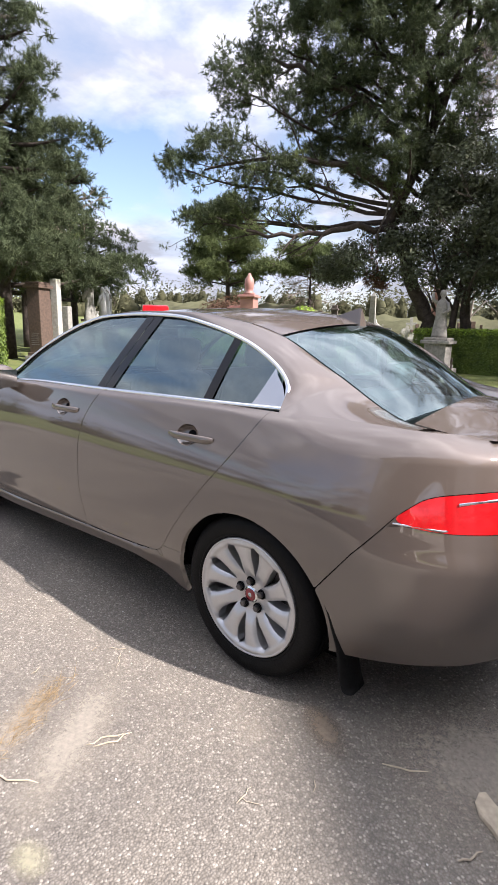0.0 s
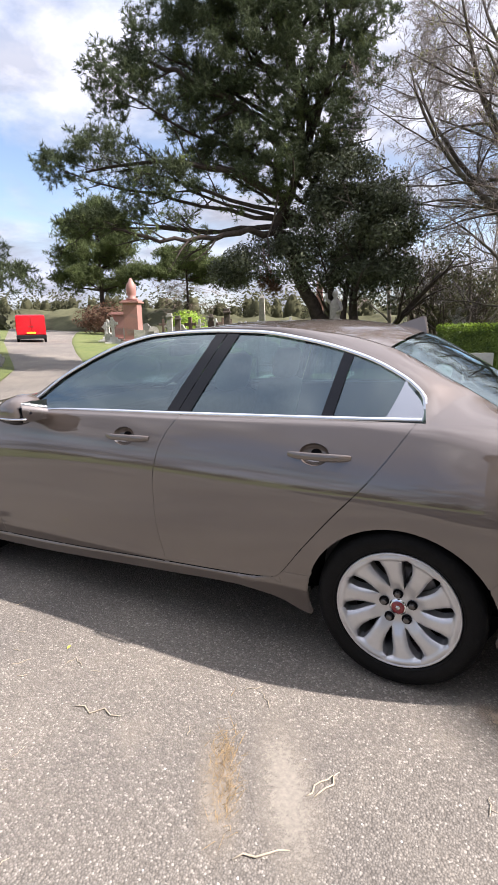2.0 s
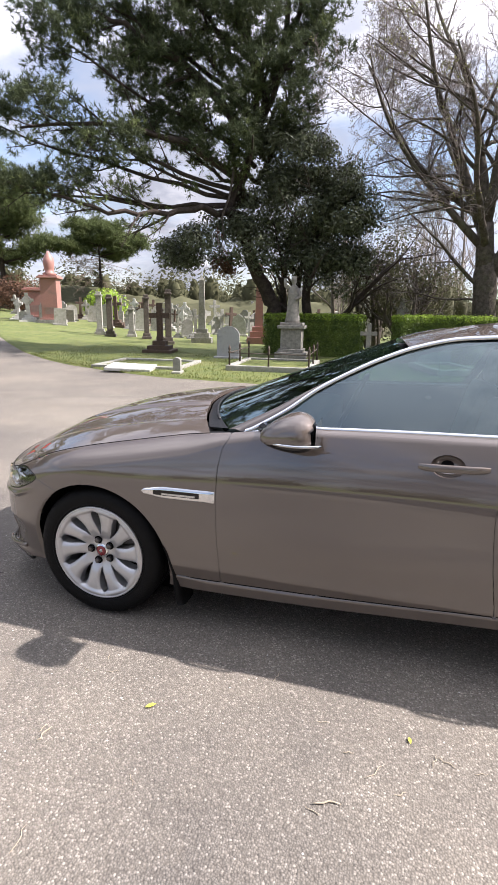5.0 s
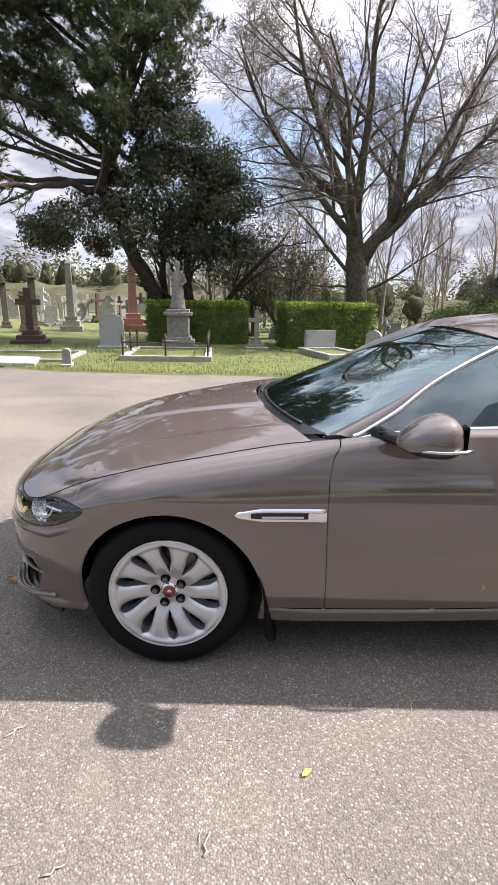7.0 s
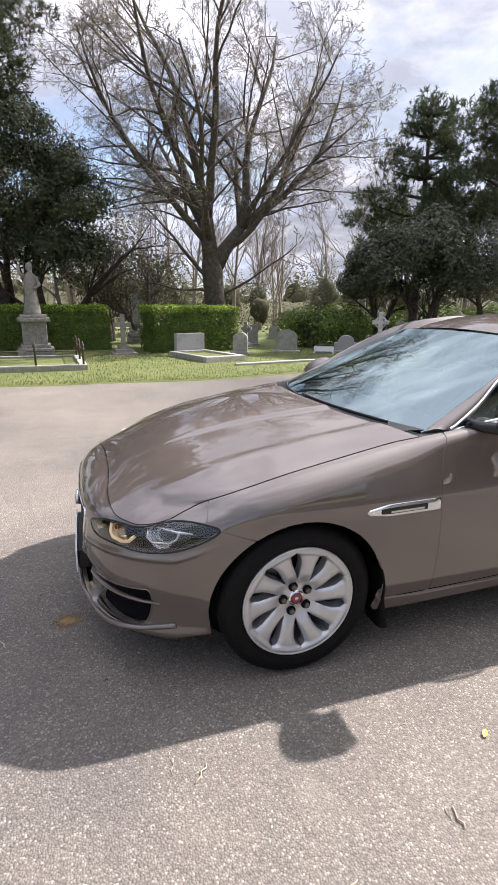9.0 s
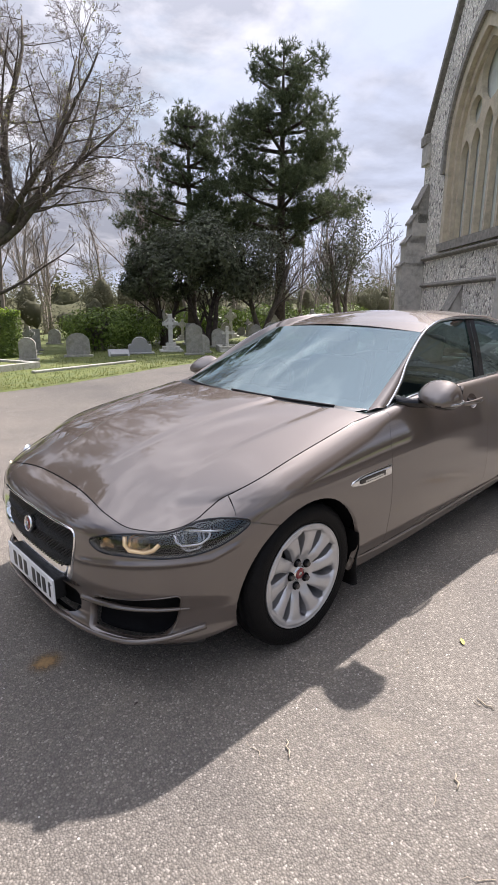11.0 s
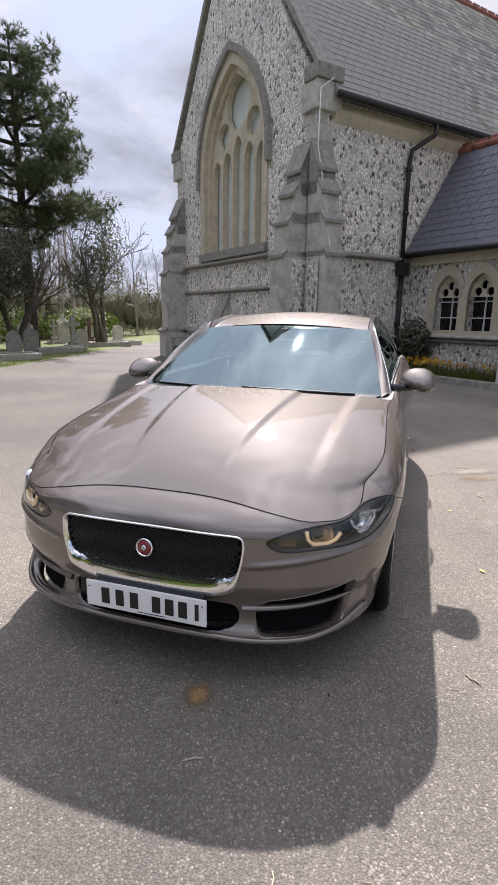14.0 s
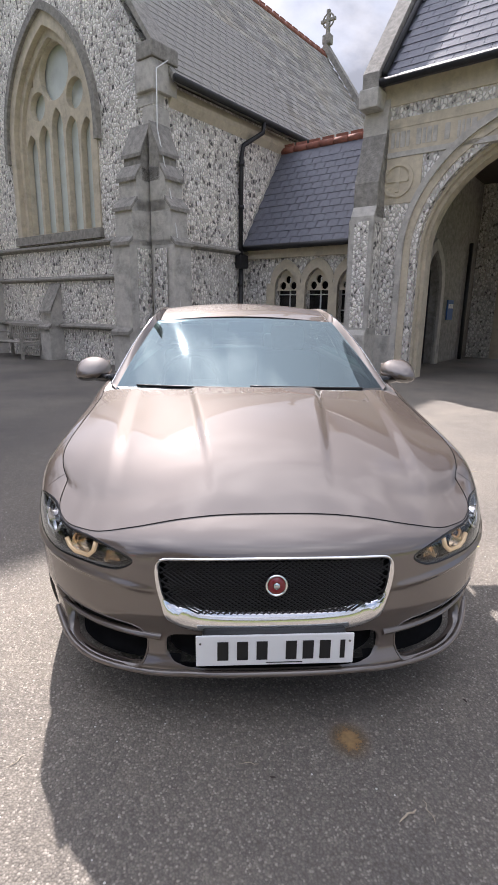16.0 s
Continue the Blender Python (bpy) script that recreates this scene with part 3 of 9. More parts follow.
def slab(name, outline, holes, depth, mat, parent, axis="x", at=0.0, label="", back=True):
    """A flat plate of some depth with openings through it. outline and holes: (h, z) corners. It stands across the given axis,
    with its front at `at` and its back at `at + depth`."""
    loops = [list(outline)] + [list(h) for h in holes]
    flat = [p for loop in loops for p in loop]
    tris = tessellate_polygon([[Vector((p[0], p[1], 0)) for p in loop] for loop in loops])
    n = len(flat)

    def put(p, d):
        return (at + d, p[0], p[1]) if axis == "x" else (p[0], at + d, p[1]) if axis == "y" else (p[0], p[1], at + d)
    verts = [put(p, 0) for p in flat] + [put(p, depth) for p in flat]
    faces = [tuple(t) for t in tris] + [tuple(k + n for k in reversed(t)) for t in tris]
    k = 0
    for loop in loops:
        c = len(loop)
        faces += [(k + i, k + (i + 1) % c, n + k + (i + 1) % c, n + k + i) for i in range(c)]
        k += c
    ob = solid(name, verts, faces, mat, parent, False, label)
    bm = bmesh.new()
    bm.from_mesh(ob.data)
    bmesh.ops.recalc_face_normals(bm, faces=bm.faces)
    bm.to_mesh(ob.data)
    bm.free()
    return ob


def arch(c, half, spring, apex, base=None, n=14):
    """Corners of a pointed arch about c, from its foot round to its foot."""
    rise = apex - spring
    r = (half * half + rise * rise) / (2 * half)
    top = math.asin(min(1, rise / r))
    if rise < half:
        # rounded, when lower than a half circle
        right = [(c + half * math.cos(a), spring + rise * math.sin(a)) for a in np.linspace(0, math.pi / 2, n)]
    else:
        right = [(c + half - r + r * math.cos(a), spring + r * math.sin(a)) for a in np.linspace(0, top, n)]
    left = [(2 * c - x, z) for x, z in reversed(right[:-1])]
    pts = right + left
    return ([(c + half, base)] if base is not None else []) + pts + ([(c - half, base)] if base is not None else [])


def circle(c, z, r, n=20, squash=1.0):
    return [(c + r * squash * math.cos(2 * math.pi * k / n), z + r * math.sin(2 * math.pi * k / n)) for k in range(n)]



# ---- ground, road and verges ----
verge_y = keyed((-60, 62), (-24, 22.5), (-14, 13.2), (-10.7, 10.4), (-8, 8.7), (-5.9, 7.75), (-3.2, 7.35), (0, 7.35), (1.7, 7.75), (4.1, 8.6), (8.1, 9.6), (14, 10.9), (30, 14), (60, 18))


def land_z(x, y):
    """Height of the ground off the asphalt: level by the car, rising slowly towards the far west."""
    d = max(0.0, -x - 8 + max(0.0, y - 9) * 0.3)
    return 0.042 * d * min(1.0, d / 14) - 0.012 * max(0.0, y - 16)


def drape(name, rows, mat, label, category, lift):
    """A sheet over rows of plan points that follows the land."""
    n = len(rows[0])
    verts = [(x, y, land_z(x, y) + lift) for row in rows for x, y in row]
    faces = [(i * n + j, i * n + j + 1, (i + 1) * n + j + 1, (i + 1) * n + j) for i in range(len(rows) - 1) for j in range(n - 1)]
    return tagged(solid(name, verts, faces, mat, None, True), label, category, kind="structure")


ys = [-900, -300, -120, -60, -30, -12, -4, 0, 3, 6, 8, 10, 12, 15, 19, 24, 30, 38, 48, 62, 85, 120, 200, 400, 900]
xs_ = [-900, -400, -200, -120, -85, -62, -48, -38, -30, -24, -19, -15, -12, -9, -6, -3, 0, 4, 8, 14, 22, 32, 48, 80, 160, 400, 900]
drape("ground", [[(x, y) for y in ys] for x in xs_], "grass", "rough grassy cemetery ground reaching the horizon", "ground", -0.03)
road_rows = []
for x in np.concatenate([np.linspace(-60, -12, 25), np.linspace(-11.5, 30, 80)]):
    top = float(verge_y(x)) + 0.25
    low = -16.0 if x > -9.2 else float(np.interp(x, [-60, -25.5, -14.1, -10.6, -9.6, -9.2], [47, 18.6, 10.0, 6.5, 3.5, -16.0]))
    road_rows.append([(x, low + (top - low) * t) for t in np.linspace(0, 1, 26)])
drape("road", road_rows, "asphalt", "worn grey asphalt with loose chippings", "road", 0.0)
grass_rows = []
for x in np.concatenate([np.linspace(-60, -12, 30), np.linspace(-11.5, 60, 90)]):
    wob = 0.10 * noise.noise((x * 0.9, 3.1, 0)) + 0.05 * noise.noise((x * 3.7, 1.1, 0))
    y0 = float(verge_y(x)) + wob
    grass_rows.append([(x, y0), (x, y0 + 0.10)] + [(x, y0 + 0.35 + 40 * t ** 1.6) for t in np.linspace(0, 1, 14)])
gverge = drape("grass_verge", grass_rows, "grass", "mown green grass verge with moss", "grass", 0.035)
for k, v in enumerate(gverge.data.vertices):
    if k % 16 == 0:
        v.co.z -= 0.05
rng = random.Random(5)
left_rows = [[(x, float(np.interp(x, [-60, -25.5, -14.1, -10.6, -9.6, -9.3], [47, 18.6, 10.0, 6.5, 3.5, -4.0])) - d) for d in (0, 0.2, 1, 3, 8, 20)] for x in list(np.linspace(-60, -11, 40)) + list(np.linspace(-10.8, -9.3, 12))]
drape("grass_bank", left_rows, "grass", "green grass bank beside the cemetery road", "grass", 0.03)

# blades along the verge and in the plots
verts, faces = [], []
for k in range(26000):
    x = rng.uniform(-11, 13)
    y = float(verge_y(x)) + 0.02 + rng.random() ** 1.7 * 5.5
    h, w, a = rng.uniform(0.025, 0.065), rng.uniform(0.004, 0.008), rng.uniform(0, 6.28)
    z = land_z(x, y) + 0.03
    i = len(verts)
    dx, dy = math.cos(a) * w, math.sin(a) * w
    verts += [(x - dx, y - dy, z), (x + dx, y + dy, z), (x + rng.uniform(-0.03, 0.03), y + rng.uniform(-0.03, 0.03), z + h)]
    faces.append((i, i + 1, i + 2))
tagged(solid("grass_blades", verts, faces, "blade"), "short green grass blades along the verge", "grass", kind="stuff")



# ---- the chapel: x runs along its side wall, y along its gable, from the corner nearest the car ----
CH = pose(8.5, 1.55, 0, 0, 0, -41)
chapel = thing("chapel", CH, "flint-walled Victorian chapel with grey slate roof and stone dressings", "chapel")
GW, EAVE, SLOPE, LONG = 7.45, 6.0, 1.40, 13.4
MID = GW / 2
APEX = EAVE + 0.35 + MID * SLOPE
wc = MID + 0.03
win = arch(wc, 1.74, 5.45, 8.02, 3.22, 18)
slab("gable_wall", [(0, 0), (GW, 0), (GW, EAVE + 0.3), (MID, APEX), (0, EAVE + 0.3)], [win], 0.55, "flint", chapel, "x", 0.0)
slab("side_wall", [(0, 0), (LONG, 0), (LONG, EAVE + 0.05), (0, EAVE + 0.05)], [], 0.5, "flint", chapel, "y", 0.003)
slab("far_side_wall", [(0.55, 0), (LONG, 0), (LONG, EAVE + 0.05), (0.55, EAVE + 0.05)], [], 0.5, "flint", chapel, "y", GW - 0.5)
slab("end_wall", [(0.5, 0), (GW - 0.5, 0), (GW - 0.5, EAVE + 0.3), (MID, APEX + 0.1), (0.5, EAVE + 0.3)], [], 0.5, "flint", chapel, "x", LONG - 0.5)


def ring_of(name, pts_out, pts_in, depth, mat, parent, axis, at, label=""):
    """A band between two open lines of equal count."""
    return slab(name, list(pts_out) + list(reversed(pts_in)), [], depth, mat, parent, axis, at, label)


# great window: hood mould, stepped frame, tracery plate, sheet behind
ring_of("hood_mould", arch(wc, 2.02, 5.45, 8.42, 5.15, 18), arch(wc, 1.88, 5.45, 8.22, 5.15, 18), 0.16, "stone_dark", chapel, "x", -0.13)
ring_of("window_frame", arch(wc, 1.88, 5.45, 8.22, 3.22, 18), arch(wc, 1.66, 5.45, 7.92, 3.22, 18), 0.30, "stone_warm", chapel, "x", -0.04)
ring_of("window_frame", arch(wc, 1.66, 5.45, 7.92, 3.22, 18), arch(wc, 1.52, 5.45, 7.72, 3.22, 18), 0.25, "stone_warm", chapel, "x", 0.10)
lights = []
lw, gap = 0.50, 0.105
for k in range(5):
    c = wc + (k - 2) * (lw + gap)
    top = 6.02 if k in (0, 4) else 6.28 if k in (1, 3) else 6.05
    if k in (0, 4):
        top = 5.82
    lights.append(arch(c, lw / 2, top - 0.42, top, 3.34, 8))
lights.append(circle(wc, 7.02, 0.62, 26))
lights.append(circle(wc - 0.80, 6.40, 0.34, 18))
lights.append(circle(wc + 0.80, 6.40, 0.34, 18))
lights.append(circle(wc - 0.98, 6.95, 0.09, 8, 0.6))
lights.append(circle(wc + 0.98, 6.95, 0.09, 8, 0.6))
lights[1] = arch(wc - lw - gap, lw / 2, 5.55, 5.95, 3.34, 8)
lights[3] = arch(wc + lw + gap, lw / 2, 5.55, 5.95, 3.34, 8)
lights[2] = arch(wc, lw / 2, 5.75, 6.25, 3.34, 8)
slab("tracery", arch(wc, 1.54, 5.45, 7.75, 3.24, 18), lights, 0.16, "stone_warm", chapel, "x", 0.20, "carved stone window tracery")
for k in range(5):
    c = wc + (k - 2) * (lw + gap)
    slab("pane", [(c - 0.3, 3.3), (c + 0.3, 3.3), (c + 0.3, 6.4), (c - 0.3, 6.4)], [], 0.02, "pane_board", chapel, "x", 0.37 + 0.002 * k, "pale frosted sheet over the leaded light")
slab("pane", arch(wc, 1.45, 6.0, 7.7, 5.6, 12), [], 0.02, "pane_board", chapel, "x", 0.395)
slab("window_sill", [(wc - 1.92, 3.04), (wc + 1.92, 3.04), (wc + 1.92, 3.26), (wc - 1.92, 3.26)], [], 0.42, "stone_dark", chapel, "x", -0.10)


def moulding(name, along, z, h, out, a, b, wall=0.0, mat="stone_dark", parent=None):
    """A weathered string course along a wall: sloped above, undercut below."""
    prof = [(0, z), (-out, z + h * 0.35), (-out, z + h * 0.6), (0, z + h)]
    verts, faces = [], []
    for t in (a, b):
        for d, zz in prof:
            verts.append((wall + d, t, zz) if along == "y" else (t, wall + d, zz))
    faces = [(0, 1, 5, 4), (1, 2, 6, 5), (2, 3, 7, 6), (0, 4, 7, 3), (0, 3, 2, 1), (4, 5, 6, 7)]
    return solid(name, verts, faces, mat, parent or chapel)


moulding("string_course", "y", 2.86, 0.16, 0.12, 0.55, GW - 0.1)
moulding("string_course", "y", 2.06, 0.14, 0.09, 0.7, GW - 0.6)
moulding("plinth_course", "y", 0.84, 0.16, 0.14, 0.6, GW)
moulding("string_course", "x", 2.78, 0.16, 0.12, 0.3, 3.15)
moulding("plinth_course", "x", 0.84, 0.16, 0.14, 0.3, 3.2)
moulding("eaves_course", "x", 5.58, 0.42, 0.10, 0.45, LONG, mat="stone_warm")

# quoins up the corner
for k in range(9):
    z = 3.0 + k * 0.36
    w1 = 0.30 if k % 2 else 0.46
    boxes("quoin", [(-0.012, w1, -0.012, 0.76 - w1, z, z + 0.345)], "stone", chapel, 0.01)


def buttress(rows, width, place, label=""):
    """A stepped buttress: (projection, bottom, top, height of its sloped head) from below, projecting along local -x."""
    objs = []
    for proj, z0, z1, slope, mat in rows:
        p2 = slope[0]
        verts = [(0, -width / 2, z0), (-proj, -width / 2, z0), (-proj, -width / 2, z1), (-p2, -width / 2, z1 + slope[1]), (0, -width / 2, z1 + slope[1])]
        verts += [(x, width / 2, z) for x, _, z in verts]
        faces = [(4, 3, 2, 1, 0), (5, 6, 7, 8, 9), (0, 1, 6, 5), (1, 2, 7, 6), (2, 3, 8, 7), (3, 4, 9, 8), (4, 0, 5, 9)]
        ob = solid("buttress", verts, faces, mat, chapel)
        ob.matrix_local = place
        objs.append(ob)
        # sloped cap slightly proud
        cap = [(-proj - 0.05, -width / 2 - 0.03, z1 - 0.02), (-proj - 0.05, -width / 2 - 0.03, z1 + 0.05), (-p2, -width / 2 - 0.03, z1 + slope[1] + 0.05), (-p2, -width / 2 - 0.03, z1 + slope[1] - 0.03)]
        cap += [(x, width / 2 + 0.03, z) for x, _, z in cap]
        ob = solid("weathering", cap, [(0, 1, 2, 3), (7, 6, 5, 4), (0, 4, 5, 1), (1, 5, 6, 2), (2, 6, 7, 3), (3, 7, 4, 0)], "stone_dark", chapel)
        ob.matrix_local = place
    return objs


butt_rows = [(0.80, 0.0, 0.84, (0.72, 0.10), "stone"), (0.70, 0.84, 2.72, (0.62, 0.12), "stone"), (0.60, 2.72, 3.42, (0.46, 0.22), "stone"),
             (0.46, 3.42, 4.02, (0.34, 0.26), "stone"), (0.30, 4.02, 4.5, (0.05, 0.62), "stone_dark")]
buttress(butt_rows, 0.56, pose(0, 0.36, 0))
buttress(butt_rows, 0.50, pose(0.10, 0, 0, 0, 0, 90))
buttress(butt_rows, 0.56, pose(0, GW - 0.30, 0))
buttress(butt_rows, 0.56, pose(0.30, GW, 0, 0, 0, -90))
buttress([(0.42, 0.0, 0.84, (0.36, 0.08), "stone"), (0.34, 0.84, 1.25, (0.02, 0.72), "stone")], 0.46, pose(0, 4.05, 0))
# flint panels let into the buttress flanks
for place in (pose(0, 0.36, 0), pose(0.10, 0, 0, 0, 0, 90)):
    for s in (-1, 1):
        ob = boxes("flint_panel", [(-0.50, -0.10, s * 0.287 - 0.005, s * 0.287 + 0.005, 0.98, 2.66)], "flint", chapel)
        ob.matrix_local = place
# kneeler and gable coping
for s, base in ((0, -0.12), (1, GW + 0.12)):
    sg = 1 if s == 0 else -1
    boxes("kneeler", [(-0.10, 0.60, min(base, base + sg * 0.55), max(base, base + sg * 0.55), EAVE - 0.25, EAVE + 0.32)], "stone", chapel, 0.03)
    boxes("kneeler", [(-0.14, 0.60, min(base - sg * 0.05, base + sg * 0.45), max(base - sg * 0.05, base + sg * 0.45), EAVE + 0.32, EAVE + 0.62)], "stone_dark", chapel, 0.03)
    pts = [(base, EAVE + 0.45), (base + sg * 0.0, EAVE + 0.62), (MID, APEX + 0.42), (MID, APEX + 0.12)]
    slab("gable_coping", pts, [], 0.52, "stone_dark", chapel, "x", -0.10)


# slated roofs: each slate a thin tilted plate
def slate_plate(w, h, t):
    return [(-w / 2, 0, 0), (w / 2, 0, 0), (w / 2, h, 0), (-w / 2, h, 0), (-w / 2, 0, t), (w / 2, 0, t), (w / 2, h, t), (-w / 2, h, t)], \
        [(3, 2, 1, 0), (4, 5, 6, 7), (0, 1, 5, 4), (1, 2, 6, 5), (2, 3, 7, 6), (3, 0, 4, 7)]


def slated(parent, place, width, length, keep, near, mat, deck, w=0.30, gauge=0.225, clip=None, seed=3):
    """Courses of slates on a slope. place: from slope axes (along the eaves, up the slope, out) to the parent. `near` picks
    the slates that are pieces of their own; the rest make one part."""
    r = random.Random(seed)
    v0, f0 = slate_plate(w - 0.008, gauge + 0.05, 0.013)
    me = bpy.data.meshes.new("slate")
    me.from_pydata(v0, [], f0)
    me.materials.append(M[mat])
    rest = []
    singles = []
    rows = int(length / gauge)
    for j in range(rows):
        for i in range(int(width / w) + 1):
            x = (i + 0.5 + (0.5 if j % 2 else 0)) * w
            y = j * gauge
            if x > width or (clip and not clip(x, y)):
                continue
            m = place @ Matrix.Translation((x, y, 0.012 + r.uniform(0, 0.004))) @ Euler((radians(-2.2 + r.uniform(-0.5, 0.5)), r.uniform(-0.006, 0.006), r.uniform(-0.008, 0.008))).to_matrix().to_4x4()
            if near(x, y) and len(singles) < 300:
                singles.append(m)
            else:
                rest.append(([m @ Vector(v) for v in v0], f0))
    if rest:
        tagged(solid("slate_field", *joined(rest), mat, deck, False), kind="stuff")
    for m in singles:
        ob = new("slate", me)
        ob.parent = deck
        ob.matrix_local = m


def slope_place(origin, along, up):
    a, u = Vector(along).normalized(), Vector(up).normalized()
    o = a.cross(u)
    return Matrix.Translation(origin) @ Matrix((a, u, o)).transposed().to_4x4()


rise = APEX + 0.1 - (EAVE - 0.05)
for near_side in (True, False):
    y0, sg = (-0.28, 1) if near_side else (GW + 0.28, -1)
    z0 = EAVE + 0.06
    run = MID + 0.28
    top = z0 + run * SLOPE
    verts = [(0.35, y0, z0), (LONG - 0.2, y0, z0), (LONG - 0.2, MID, top), (0.35, MID, top)]
    verts += [(x, y, z - 0.12) for x, y, z in verts]
    deck = solid("roof", verts, [(0, 1, 2, 3), (7, 6, 5, 4), (0, 4, 5, 1), (1, 5, 6, 2), (2, 6, 7, 3), (3, 7, 4, 0)], "stone_dark", chapel, label="grey slated roof slope")
    sl = math.hypot(run, run * SLOPE)
    if near_side:
        slated(chapel, slope_place((0.35, y0, z0), (1, 0, 0), (0, run, run * SLOPE)), LONG - 0.55, sl, None, lambda x, y: x < 5.2 and y < 4.5, "slate", deck)
# ridge tiles and the far gable with its cross
ridge_z = EAVE + 0.06 + (MID + 0.28) * SLOPE
for k in range(30):
    x = 0.4 + k * 0.425
    pipe("ridge_tile", [(x, MID, ridge_z - 0.01), (x + 0.40, MID, ridge_z - 0.01)], 0.10, "ridge", chapel, 8)
    boxes("ridge_crest", [(x + 0.03, x + 0.37, MID - 0.02, MID + 0.02, ridge_z + 0.08, ridge_z + 0.16)], "ridge", chapel)
slab("gable_coping", [(-0.35, EAVE + 0.0), (MID, ridge_z + 0.15), (GW + 0.35, EAVE), (GW + 0.35, EAVE + 0.35), (MID, ridge_z + 0.5), (-0.35, EAVE + 0.35)], [], 0.4, "stone_dark", chapel, "x", LONG - 0.35)
cz = ridge_z + 0.45
bm = bmesh.new()
box(bm, LONG - 0.30, LONG + 0.0, MID - 0.18, MID + 0.18, cz, cz + 0.35, 0.04)
box(bm, LONG - 0.22, LONG - 0.08, MID - 0.07, MID + 0.07, cz + 0.3, cz + 1.25, 0.02)
box(bm, LONG - 0.21, LONG - 0.09, MID - 0.34, MID + 0.34, cz + 0.82, cz + 0.93, 0.02)
cross = part("gable_cross", bm, "stone_dark", chapel)
rv_, rf_ = tube([(LONG - 0.15, MID + 0.25 * math.cos(t), cz + 0.87 + 0.25 * math.sin(t)) for t in np.linspace(0, 2 * math.pi, 25)], 0.035, 6, False)
solid("cross_ring", rv_, rf_, "stone_dark", cross, True)

# gutters and pipes
gut = [(0.30, -0.36, EAVE + 0.02), (LONG - 0.3, -0.36, EAVE + 0.02)]
pipe("gutter", gut, 0.075, "iron", chapel, 10)
pipe("downpipe", [(3.4, -0.36, EAVE - 0.03), (3.4, -0.34, EAVE - 0.25), (2.9, -0.10, EAVE - 0.62), (2.85, -0.09, EAVE - 0.9), (2.85, -0.09, 2.6)], 0.055, "iron", chapel, 10)
boxes("pipe_hopper", [(2.70, 3.02, -0.22, -0.02, 2.45, 2.78)], "iron", chapel, 0.03)
pipe("downpipe", [(2.86, -0.10, 2.5), (2.86, -0.10, 0.0)], 0.062, "iron", chapel, 10)
for z in (4.9, 3.9, 2.0, 1.2):
    pipe("pipe_collar", [(2.85, -0.09, z), (2.85, -0.09, z + 0.09)], 0.075, "iron", chapel, 10)
# lightning conductor
pipe("conductor_cable", [(0.42, 1.6, EAVE + 2.75), (0.36, 0.25, EAVE + 0.85), (0.30, -0.16, EAVE + 0.36), (-0.06, -0.20, EAVE + 0.1), (-0.10, -0.22, 5.0), (0.0, -0.50, 3.6), (0.0, -0.64, 2.9), (0.0, -0.74, 0.1)], 0.014, "white", chapel, 6)

# ---- the low link with three windows ----
link = thing("chapel_link", CH, "low chapel link with three small arched windows and blue slate roof", "chapel wing")
LS, LE, LT, LW = 3.25, 3.0, 5.65, -4.1
lights3, panes3 = [], []
for k in range(3):
    c = -1.28 - k * 0.92
    lights3.append(arch(c, 0.34, 1.95, 2.42, 1.12, 10))
slab("link_wall", [(0.0, 0), (LW, 0), (LW, LE), (0.0, LE)], lights3, 0.45, "flint", link, "x", LS)
frame_pts = [(-0.68, 1.0), (-3.72, 1.0), (-3.72, 2.08)]
for c in (-3.12, -2.2, -1.28):
    frame_pts += [(p[0], p[1]) for p in reversed(arch(c, 0.48, 2.08, 2.66, None, 9))]
frame_pts += [(-0.68, 2.08)]
clean = []
for p in frame_pts:
    if not clean or math.dist(p, clean[-1]) > 1e-3:
        clean.append(p)
slab("window_frame", clean, lights3, 0.10, "stone_warm", link, "x", LS - 0.03, "warm stone surround of three lights")
for k in range(3):
    c = -1.28 - k * 0.92
    inner = arch(c, 0.35, 1.95, 2.43, 1.10, 10)
    slab("pane", inner, [], 0.02, "gloss_black", link, "x", LS + 0.24 + 0.002 * k, "dark leaded pane")
    foil = arch(c, 0.345, 1.95, 2.425, 1.9, 10)
    slab("window_head", foil, [circle(c, 2.17, 0.10, 10), circle(c - 0.16, 2.02, 0.10, 10), circle(c + 0.16, 2.02, 0.10, 10)], 0.06, "stone_warm", link, "x", LS + 0.10)
    boxes("glazing_bar", [(LS + 0.20, LS + 0.235, c - 0.014, c + 0.014, 1.12, 2.22)], "white", link)
    for z in (1.42, 1.80):
        boxes("glazing_bar", [(LS + 0.20, LS + 0.235, c - 0.34, c + 0.34, z - 0.012, z + 0.012)], "white", link)
moulding("window_sill", "y", 0.90, 0.14, 0.16, -3.9, -0.5, LS, "stone", link)
moulding("plinth_course", "y", 0.80, 0.12, 0.10, LW, 0.0, LS, "stone_dark", link)
boxes("eaves_course", [(LS - 0.10, LS + 0.2, LW, -0.02, 2.70, 3.0)], "stone_warm", link, 0.01)
run = 1.75
verts = [(LS - 0.25, 0.0, LE - 0.02), (LS - 0.25, LW + 0.1, LE - 0.02), (LS - 0.25 + run, LW + 0.1, LT), (LS - 0.25 + run, 0.0, LT),
         (LS + 1.5 + run, 0.0, LE), (LS + 1.5 + run, LW + 0.1, LE)]
deck = solid("link_roof", verts, [(0, 3, 2, 1), (3, 4, 5, 2), (0, 1, 5, 4), (0, 4, 3), (1, 2, 5)], "slate_blue", link, label="blue slate roof of the link")
